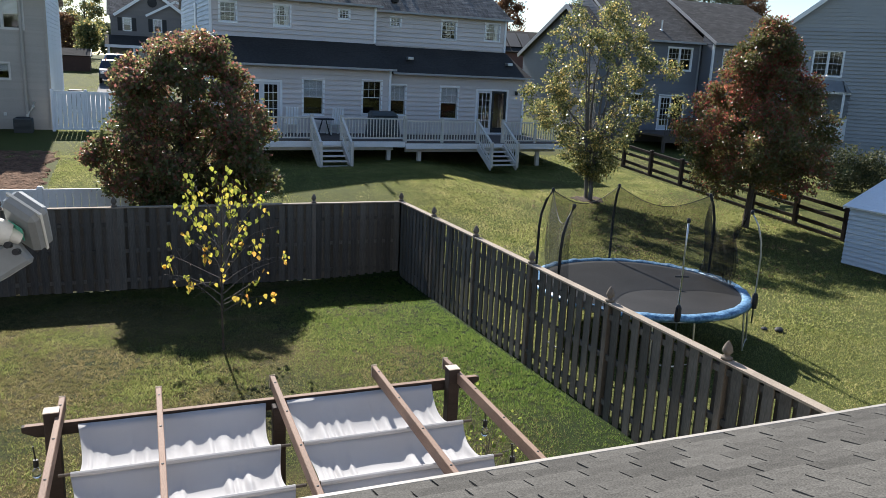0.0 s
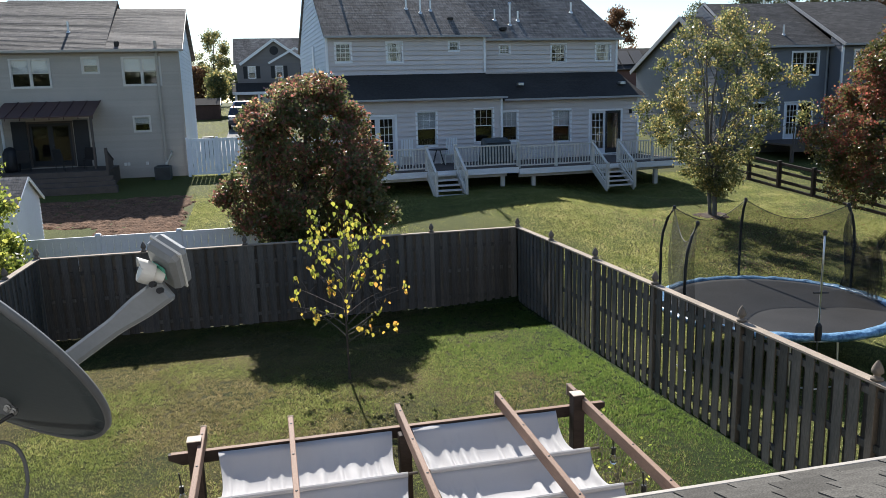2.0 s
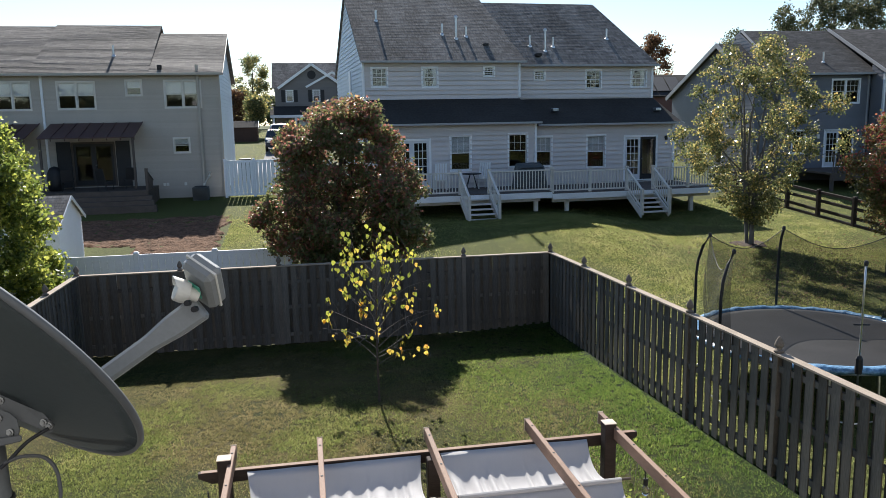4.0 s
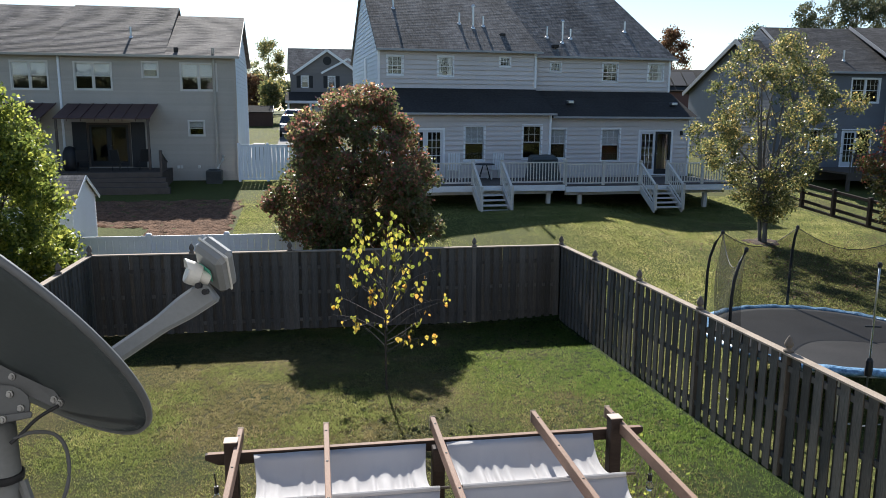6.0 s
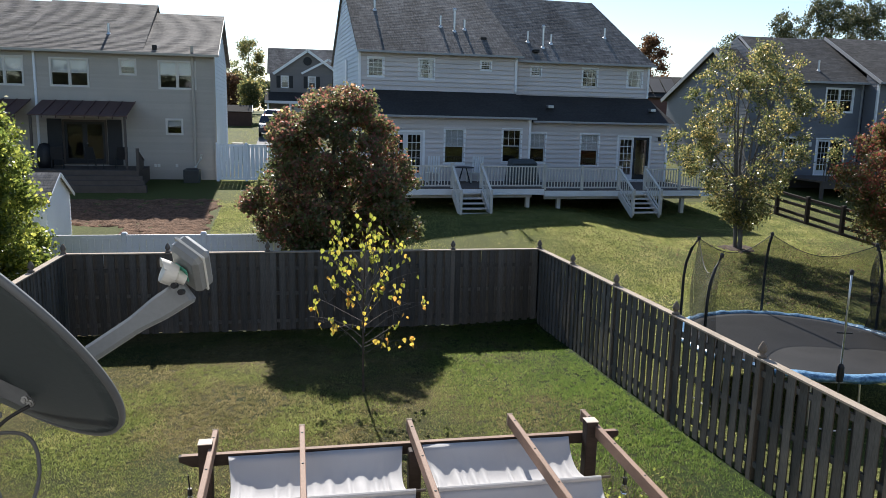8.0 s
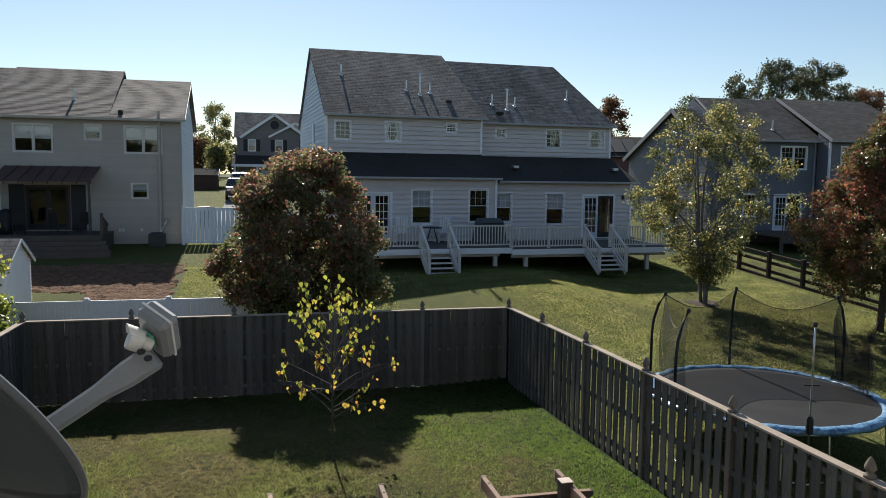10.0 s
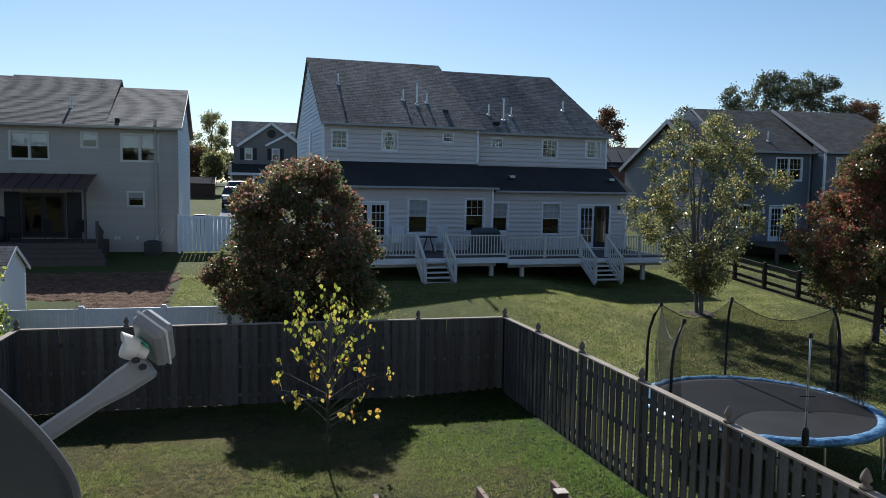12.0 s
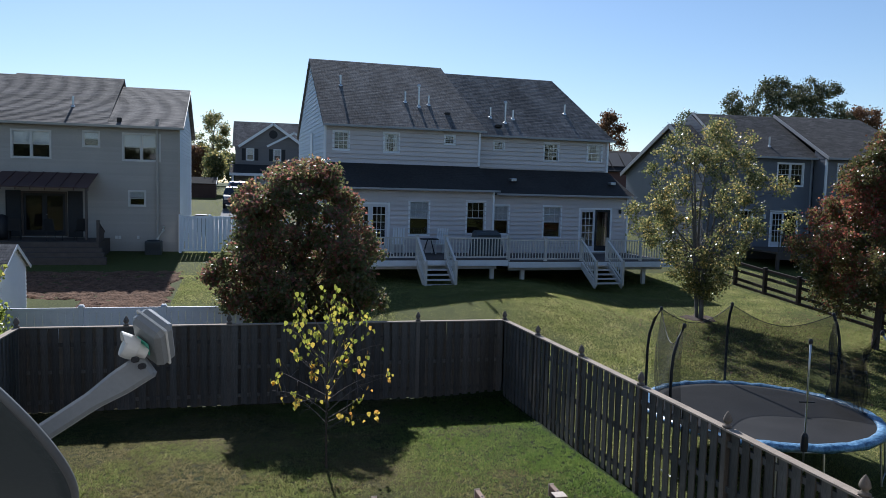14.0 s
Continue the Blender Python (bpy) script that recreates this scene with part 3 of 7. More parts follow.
    for (u0, u1, z0, z1), bl in zip(W, (0.0, 0.0, 0.0, 0.0, 0.0, 0.0)):
        window(h, u0, u1, z0, z1, -0.0 if u1 < 7 else 0.6, 3, 2, bl, split="both")
    for (u0, u1, z0, z1), v, bl in ((lo_l[1], -1.7, 0.5), (lo_l[2], -1.7, 0.0), (lo_r[0], -1.2, 0.5), (lo_r[1], -1.2, 0.5)):
        window(h, u0, u1, z0, z1, v, 3, 2, bl)
    # curtains drawn aside in two upper windows
    for u0, u1, z0, z1, v in ((2.74, 3.40, 7.0, 7.84, 0.12), (13.47, 14.23, 6.95, 7.75, 0.72)):
        bm = bmesh.new()
        for s in (0, 1):
            pts = []
            for k in range(9):
                z = z1 + (z0 - z1) * k / 8
                w = 0.12 + 0.20 * abs(k / 8 - 0.55)
                pts.append((w, z))
            for (w, za), (x, zb) in zip(pts, pts[1:]):
                a, b = (u0, u0 + w) if not s else (u1 - w, u1)
                c, d = (u0, u0 + x) if not s else (u1 - x, u1)
                hexa(bm, [(c, v, zb), (d, v, zb), (d, v + 0.02, zb), (c, v + 0.02, zb), (a, v, za), (b, v, za), (b, v + 0.02, za), (a, v + 0.02, za)])
        part("curtain", bm, M_blind, h, "white curtain tied aside")
    glazed_door(h, lo_l[0][0] + 0.09, lo_l[0][1] - 0.09, 2.56, 4.6, -1.7)
    glazed_door(h, lo_r[2][0] + 0.09, lo_r[2][1] - 0.09, 2.50, 4.52, -1.2, dark_leaf=(1,))
    zl = lambda v: slope_z(v, -0.32, 8.14, 5.6, 11.9)
    zr = lambda v: slope_z(v, 0.28, 8.02, 5.6, 11.63)
    for u, v, hh, cap in ((1.15, 3.1, 0.5, False), (4.15, 1.9, 0.5, False), (4.75, 1.55, 0.95, True), (5.3, 1.75, 0.45, False)):
        vent_pipe(h, u, v, zl(v), hh, 0.055, cap)
    for u, v, hh, cap in ((8.55, 1.75, 0.5, False), (9.2, 1.35, 0.95, True), (9.75, 1.7, 0.45, False), (12.95, 2.4, 0.5, False)):
        vent_pipe(h, u, v, zr(v), hh, 0.055, cap)
    for u, v, z in ((6.05, 1.2, zl(0.9)), (8.65, 0.95, zr(0.9)), (8.9, -0.6, 5.8), (14.2, -0.6, 5.75)):
        bm = bmesh.new()
        box(bm, u - 0.14, u + 0.14, v - 0.28, v + 0.05, z + 0.0, z + 0.14)
        part("roof_vent", bm, M_metal if v < 0 else M_shingle_dark, h, bevel=0.02)
    bm = bmesh.new()
    box(bm, 14.35, 14.47, -1.34, -1.21, 4.35, 4.55)
    part("wall_lantern", bm, M_rubber, h, "black wall lantern", bevel=0.02)
    bm = bmesh.new()
    box(bm, -0.075, -0.03, 4.3, 4.9, 6.2, 8.0)
    part("shutter", bm, M_vinyl, h)
    return h


duplex()


bm = bmesh.new()
box(bm, -0.018, 0.018, -0.018, 0.018, 0, 1)
BALUSTER = mesh_of("baluster", bm, M_cream)
bm = bmesh.new()
box(bm, -0.02, 0.02, -0.02, 0.02, 0, 1)
DARK_BALUSTER = mesh_of("baluster", bm, M_darkwood)


def railing(parent, a, b, z0, z1, gap=0.125):
    """Rails with square balusters between two points of the deck."""
    a, b = Vector((*a, 0)), Vector((*b, 0))
    z = Vector((0, 0, 1))
    bm = bmesh.new()
    beam(bm, a + z * (z1 - 0.04), b + z * (z1 - 0.04), 0.09, 0.05)
    beam(bm, a + z * (z0 + 0.1), b + z * (z0 + 0.1), 0.05, 0.06)
    r = part("railing", bm, M_cream, parent)
    n = max(1, int((b - a).length / gap))
    for k in range(1, n):
        p = a.lerp(b, k / n)
        piece("baluster", BALUSTER, r, pose(p.x, p.y, z0 + 0.12) @ Matrix.Diagonal((1, 1, z1 - z0 - 0.17, 1)))
    return r


def sloped_rail(parent, a, b, h=0.9):
    a, b = Vector(a), Vector(b)
    z = Vector((0, 0, 1))
    bm = bmesh.new()
    beam(bm, a + z * h, b + z * h, 0.09, 0.06)
    beam(bm, a + z * 0.16, b + z * 0.16, 0.05, 0.05)
    r = part("stair_rail", bm, M_cream, parent)
    for k in range(1, 8):
        p = a.lerp(b, k / 8)
        piece("baluster", BALUSTER, r, pose(p.x, p.y, p.z + 0.16) @ Matrix.Diagonal((0.8, 0.8, h - 0.16, 1)))
    bm = bmesh.new()
    box(bm, b.x - 0.05, b.x + 0.05, b.y - 0.05, b.y + 0.05, b.z - 0.1, b.z + h + 0.08)
    part("newel_post", bm, M_cream, r)


def deck(u0, u1, s0, s1, zf, v_wall, label, posts):
    d = thing("deck", label, "deck", pose(2.913, 35.0, 0, 0, 0, 3), "duplex decks")
    vf = -5.0
    bm = bmesh.new()
    v = vf
    while v < v_wall - 0.03:
        box(bm, u0, u1, v, min(v + 0.138, v_wall), zf - 0.03, zf)
        v += 0.144
    part("decking", bm, M_floor, d, "weathered grey-brown deck boards")
    bm = bmesh.new()
    for a, b in ((u0, s0), (s1, u1)):
        box(bm, a, b, vf - 0.03, vf + 0.02, zf - 0.27, zf - 0.031)
    box(bm, s0, s1, vf - 0.03, vf + 0.02, zf - 0.2, zf - 0.031)
    box(bm, u1 - 0.02, u1 + 0.03, vf, v_wall, zf - 0.27, zf - 0.031)
    part("skirt_board", bm, M_trim, d, "white-painted deck edge board")
    bm = bmesh.new()
    box(bm, u0 + 0.1, u1 - 0.4, vf + 0.3, vf + 0.38, zf - 0.42, zf - 0.04)
    part("support_beam", bm, M_cream, d)
    for u, v in posts:
        bm = bmesh.new()
        box(bm, u - 0.08, u + 0.08, v, v + 0.16, 0.9, zf - 0.04)
        part("post", bm, M_cream, d)
    for a, b in ((u0, s0), (s1, u1)):
        n = max(1, round((b - a) / 1.9))
        for k in range(n + 1):
            u = a + (b - a) * k / n
            bm = bmesh.new()
            box(bm, u - 0.055, u + 0.055, vf + 0.0, vf + 0.11, zf, zf + 0.98)
            box(bm, u - 0.07, u + 0.07, vf - 0.015, vf + 0.125, zf + 0.98, zf + 1.02)
            part("rail_post", bm, M_cream, d)
            if k < n:
                railing(d, (u + 0.055, vf + 0.055), (a + (b - a) * (k + 1) / n - 0.055, vf + 0.055), zf, zf + 0.93)
    # flight of steps
    gz = 1.42
    n = 5
    rise, go = (zf - gz) / (n + 1), 0.27
    for k in range(n):
        bm = bmesh.new()
        z = zf - rise * (k + 1)
        y = vf - 0.03 - go * k
        box(bm, s0 + 0.08, s1 - 0.08, y - go + 0.03, y, z - 0.05, z)
        part("step", bm, M_cream, d)
    for s in (s0, s1):
        a, b = (s, vf, zf), (s, vf - 0.03 - go * n, gz + 0.14)
        bm = bmesh.new()
        beam(bm, (s, vf - 0.02, zf - 0.16), (s, b[1], gz + 0.03), 0.05, 0.26)
        part("stringer", bm, M_cream, d)
        sloped_rail(d, a, b)
    return d


deck(0.4, 7.08, 3.12, 4.35, 2.46, -1.72, "cream-painted raised timber deck with railings and steps", [(1.0, -4.7), (6.5, -4.7)])
deck(7.12, 15.1, 10.5, 11.75, 2.38, -1.22, "cream-painted raised timber deck beside the dark double door", [(7.9, -4.7), (13.8, -4.7)])


def townhouse_left():
    h = thing("townhouse", "beige vinyl-sided two-storey townhouse with weathered shingle roof", "house", pose(-3.843, 40.0, 0, 0, 0, 1))
    wins = [(-2.6, -0.87, 6.32, 7.66), (-4.38, -3.63, 6.93, 7.69), (-7.49, -5.78, 6.31, 7.63), (-2.34, -1.56, 4.11, 4.87), (-10.3, -8.65, 6.3, 7.65)]
    door = (-7.1, -5.1, 2.6, 4.75)
    bm = bmesh.new()
    siding(bm, -18, 0, 1.6, 8.0, 0.0, wins + [door], course=0.125, lap=0.14)
    part("wall", bm, M_side_beige, h)
    bm = bmesh.new()
    gable(bm, 0.0, 1, 0.0, 9.0, 1.6, 8.0, 5.0, 10.3)
    part("end_wall", bm, M_side_blue, h, "pale blue end wall of lapped siding")
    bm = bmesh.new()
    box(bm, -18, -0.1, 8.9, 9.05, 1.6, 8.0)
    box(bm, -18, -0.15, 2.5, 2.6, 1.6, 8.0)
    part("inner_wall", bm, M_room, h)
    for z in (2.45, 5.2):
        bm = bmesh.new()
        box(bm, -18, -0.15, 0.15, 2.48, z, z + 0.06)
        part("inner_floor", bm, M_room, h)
    bm = bmesh.new()
    for a, b, zr, vr in ((-3.25, 0.22, 10.44, 5.0), (-8.6, -3.25, 10.92, 5.5), (-18, -8.6, 10.85, 5.5)):
        roof_slope(bm, (a, -0.35, 8.0), (b, -0.35, 8.0), (a, vr, zr), (b, vr, zr), 0.15, 0.1, 0.7, 0.009)
        roof_slope(bm, (a, 9.6, 8.0), (b, 9.6, 8.0), (a, vr, zr), (b, vr, zr), 0.6)
    part("roof", bm, M_shingle_pale, h, "streaky weathered shingle roof")
    trim_strip(h, "gutter", (-18, -0.4, 7.95), (0.25, -0.4, 7.95), 0.11, 0.12, M_side_beige)
    trim_strip(h, "rake_board", (0.25, -0.38, 7.93), (0.25, 5.0, 10.36), 0.03, 0.09, M_side_far)
    trim_strip(h, "corner_board", (0.0, -0.04, 1.8), (0.0, -0.04, 7.9), 0.1, 0.1, M_side_beige)
    trim_strip(h, "corner_board", (-8.15, -0.04, 1.8), (-8.15, -0.04, 7.9), 0.12, 0.1)
    for (a, b, c, d), bl, tw in zip(wins, (0.48, 0.5, 0.48, 0.45, 0.5), (True, False, True, False, True)):
        window(h, a + 0.05, b - 0.05, c + 0.05, d - 0.05, 0.0, 1, 1, bl, tw, M_cream)
    glazed_door(h, door[0] + 0.09, door[1] - 0.09, door[2] + 0.05, door[3] - 0.1, 0.0, 1, 1, dark_leaf=(0, 1), frame_mat=M_darkwood)
    bm = bmesh.new()
    tube(bm, [(-1.0, -0.12, 2.3), (-1.0, -0.12, 8.4)], 0.075, 8)
    part("flue_pipe", bm, M_side_beige, h)
    bm = bmesh.new()
    tube(bm, [(-1.0, -0.12, 2.2), (-1.0, -0.14, 2.55), (-0.72, -0.16, 2.95), (-0.7, -0.16, 3.15)], 0.07, 8)
    part("exhaust_pipe", bm, M_plas, h, "white plastic exhaust pipe")
    zz = lambda v: slope_z(v, -0.35, 8.0, 5.5, 10.92)
    vent_pipe(h, -5.1, 1.6, zz(1.6), 0.5, 0.055)
    bm = bmesh.new()
    box(bm, -2.85, -2.65, -0.05, 0.2, 8.15, 8.4)
    part("roof_vent", bm, M_shingle_dark, h, bevel=0.02)
    for u in (-2.9, -2.75, -1.9):
        bm = bmesh.new()
        box(bm, u - 0.06, u + 0.06, -0.1, -0.015, 2.5, 2.65)
        part("wall_box", bm, M_plas, h, bevel=0.01)
    return h


townhouse_left()
TL = pose(-3.843, 40.0, 0, 0, 0, 1)


def awning():
    a = thing("awning", "maroon ribbed patio awning on posts, attached to the townhouse wall", "awning", TL)
    for (u0, u1) in ((-7.9, -3.72), (-12.5, -8.4)):
        bm = bmesh.new()
        n = 7
        for k in range(n):
            p, q = u0 + (u1 - u0) * k / n, u0 + (u1 - u0) * (k + 1) / n
            hexa(bm, [(p, -2.5, 4.95), (q, -2.5, 4.95), (q, -0.02, 5.62), (p, -0.02, 5.62), (p, -2.5, 4.99), (q, -2.5, 4.99), (q, -0.02, 5.66), (p, -0.02, 5.66)])
            box(bm, q - 0.02, q + 0.02, -2.52, -2.5, 4.85, 5.0)
            beam(bm, (q, -2.5, 5.01), (q, -0.02, 5.68), 0.03, 0.04)
        part("canopy", bm, M_brown, a)
        for u in (u0 + 0.1, u1 - 0.1):
            bm = bmesh.new()
            box(bm, u - 0.05, u + 0.05, -2.45, -2.35, 2.6, 4.95)
            part("post", bm, M_darkwood, a)
    return a


awning()


def left_deck():
    d = thing("patio_deck", "low dark timber deck with steps and a short railing", "deck", TL)
    bm = bmesh.new()
    v = -3.0
    while v < -0.05:
        box(bm, -12.0, -3.2, v, v + 0.138, 2.5, 2.54)
        v += 0.144
    box(bm, -12.0, -3.2, -3.0, -2.95, 1.5, 2.5)
    box(bm, -3.25, -3.2, -3.0, -0.05, 1.5, 2.5)
    part("decking", bm, M_darkwood, d)
    for k in range(3):
        bm = bmesh.new()
        z = 2.5 - 0.19 * (k + 1)
        box(bm, -9.5, -3.0 + 0.12 * k, -3.02 - 0.32 * (k + 1), -3.0 - 0.32 * k, z - 0.4, z)
        part("step", bm, M_darkwood, d)
    bm = bmesh.new()
    beam(bm, (-3.24, -2.9, 3.42), (-3.24, -1.4, 2.92), 0.08, 0.05)
    r = part("railing", bm, M_darkwood, d)
    for k in range(10):
        piece("baluster", DARK_BALUSTER, r, pose(-3.24, -2.88 + k * 0.15, 2.54 - 0.05 * k) @ Matrix.Diagonal((1, 1, 0.85, 1)))
    bm = bmesh.new()
    box(bm, -3.3, -3.18, -3.0, -2.88, 2.5, 3.55)
    part("newel_post", bm, M_darkwood, r)
    return d


left_deck()


def ac_unit():
    a = thing("air_conditioner", "dark grey outdoor air-conditioning unit standing beside the wall", "air conditioner", TL)
    bm = bmesh.new()
    box(bm, -1.5, -0.75, -1.05, -0.3, 1.75, 2.45)
    part("casing", bm, M_dish, a, bevel=0.03)
    for k in range(11):
        bm = bmesh.new()
        z = 1.84 + k * 0.052
        box(bm, -1.46, -0.79, -1.075, -1.045, z, z + 0.02)
        part("louvre", bm, M_rubber, a)
    bm = bmesh.new()
    lathe(bm, [(0.3, 2.45), (0.28, 2.49), (0.05, 2.5)], 16, pose(-1.125, -0.675, 0))
    part("fan_grille", bm, M_rubber, a)


ac_unit()


def townhouse_right():
    h = thing("slate_townhouse", "slate-blue vinyl-sided two-storey townhouse with white-barred windows", "house", pose(31.12, 38.0, 0, 0, 0, -3))
    wins = [(-2.2, -0.52, 6.0, 7.33)]
    wins2 = [(0.9, 2.1, 6.05, 7.34), (3.6, 4.8, 6.05, 7.34)]
    door = (-2.5, -0.7, 2.5, 4.6)
    lowl = [(-4.4, -3.6, 3.3, 4.6)]
    bm = bmesh.new()
    siding(bm, -5.2, 0.1, 1.6, 7.7, 0.0, wins + [door] + lowl, lap=0.13)
    part("wall", bm, M_side_dark, h)
    bm = bmesh.new()
    siding(bm, 0.15, 6.8, 1.6, 7.7, -1.0, wins2, lap=0.13)
    part("wall", bm, M_side_dark, h)
    for a_ in ((-5.2, -1, 0.0, 9.6, 1.6, 7.7, 4.8, 10.3), (0.15, -1, -1.0, 0.0, 1.6, 7.7, 0.0, 8.1), (6.8, 1, -1.0, 9.6, 1.6, 7.7, 4.5, 10.3)):
        bm = bmesh.new()
        gable(bm, *a_, lip=0.009)
        part("end_wall", bm, M_side_dark, h)
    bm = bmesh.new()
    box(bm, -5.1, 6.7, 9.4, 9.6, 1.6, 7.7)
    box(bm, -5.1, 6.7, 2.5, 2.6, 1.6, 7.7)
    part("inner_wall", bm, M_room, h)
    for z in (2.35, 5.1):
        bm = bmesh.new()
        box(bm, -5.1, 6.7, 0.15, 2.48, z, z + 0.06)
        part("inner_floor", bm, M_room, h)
    bm = bmesh.new()
    roof_slope(bm, (-5.4, -0.35, 7.62), (0.3, -0.35, 7.62), (-5.0, 4.8, 10.45), (0.6, 4.8, 10.45), 0.16, 0.1, 0.9)
    roof_slope(bm, (0.05, -1.35, 7.62), (7.0, -1.35, 7.62), (0.45, 4.6, 10.5), (6.6, 4.6, 10.5), 0.16, 0.14, 0.9)
    roof_slope(bm, (-5.4, 10, 7.62), (7, 10, 7.62), (-5.0, 4.8, 10.45), (6.6, 4.8, 10.45), 0.6)
    part("roof", bm, M_shingle_slate, h, "slate-grey shingle roof")
    # lower wing on the end wall
    bm = bmesh.new()
    gable(bm, -6.4, -1, 0.6, 11.2, 1.6, 6.85, 4.6, 9.55, lip=0.009)
    part("end_wall", bm, M_side_dark, h)
    bm = bmesh.new()
    box(bm, -6.4, -5.2, 0.46, 0.6, 1.6, 7.3)
    part("wing_wall", bm, M_side_dark, h)
    bm = bmesh.new()
    roof_slope(bm, (-6.65, 0.2, 7.0), (-5.0, 0.2, 7.0), (-6.65, 4.6, 9.7), (-5.0, 4.6, 9.7), 0.16, 0.1, 0.9)
    roof_slope(bm, (-6.65, 11.6, 6.75), (-5.0, 11.6, 6.75), (-6.65, 4.6, 9.7), (-5.0, 4.6, 9.7), 0.4)
    part("wing_roof", bm, M_shingle_slate, h)
    trim_strip(h, "rake_board", (-6.68, 11.6, 6.66), (-6.68, 4.6, 9.61), 0.05, 0.26, M_side_pale)
    trim_strip(h, "rake_board", (-6.68, 0.2, 6.92), (-6.68, 4.6, 9.61), 0.05, 0.26, M_side_pale)
    trim_strip(h, "rake_board", (0.03, -1.4, 7.6), (0.43, 4.6, 10.5), 0.04, 0.17, M_side_pale)
    trim_strip(h, "rake_board", (-5.42, -0.4, 7.6), (-5.02, 4.8, 10.45), 0.04, 0.14, M_side_pale)
    trim_strip(h, "rake_board", (-5.42, 10.0, 7.6), (-5.02, 4.8, 10.45), 0.04, 0.14, M_side_pale)
    trim_strip(h, "gutter", (-5.4, -0.4, 7.6), (0.1, -0.4, 7.6), 0.1, 0.11, M_side_pale)
    trim_strip(h, "gutter", (0.05, -1.4, 7.6), (7.0, -1.4, 7.6), 0.1, 0.11, M_side_pale)
    trim_strip(h, "corner_board", (0.17, -1.04, 2.0), (0.17, -1.04, 7.6), 0.12, 0.1)
    trim_strip(h, "downspout", (-0.05, -0.06, 2.0), (-0.05, -0.06, 7.6), 0.07, 0.06, M_side_pale)
    for a, b, c, d in wins + wins2:
        window(h, a + 0.05, b - 0.05, c + 0.05, d - 0.05, 0.0 if a < 0 else -1.0, 3, 2, 0.0, True, split=True)
    a, b, c, d = lowl[0]
    window(h, a + 0.05, b - 0.05, c + 0.05, d - 0.05, 0.0, 3, 2, 0.0)
    glazed_door(h, door[0] + 0.09, door[1] - 0.09, door[2] + 0.05, door[3] - 0.1, 0.0, 3, 5, dark_leaf=(1,))
    vent_pipe(h, -2.2, 0.9, slope_z(0.9, -0.35, 7.62, 4.8, 10.45), 0.55, 0.055)
    bm = bmesh.new()
    box(bm, -2.95, -2.8, -0.12, -0.02, 4.1, 4.35)
    part("wall_lantern", bm, M_plas, h, "pale wall lantern", bevel=0.02)
    return h


townhouse_right()


def right_deck():
    d = thing("shaded_deck", "dark timber deck in shade below the slate townhouse door", "deck", pose(31.12, 38.0, 0, 0, 0, -3))
    bm = bmesh.new()
    box(bm, -4.6, 0.6, -4.0, -0.05, 2.4, 2.5)
    box(bm, -4.6, 0.6, -4.0, -3.95, 2.1, 2.4)
    part("decking", bm, M_darkwood, d)
    bm = bmesh.new()
    box(bm, -4.6, 0.6, -4.0, -3.9, 3.4, 3.46)
    r = part("railing", bm, M_darkwood, d)
    for k in range(36):
        piece("baluster", DARK_BALUSTER, r, pose(-4.53 + k * 0.14, -3.96, 2.5) @ Matrix.Diagonal((1, 1, 0.9, 1)))
    for u in (-4.5, -2.0, 0.5):
        bm = bmesh.new()
        box(bm, u - 0.07, u + 0.07, -3.95, -3.8, 1.2, 2.4)
        part("post", bm, M_darkwood, d)


right_deck()


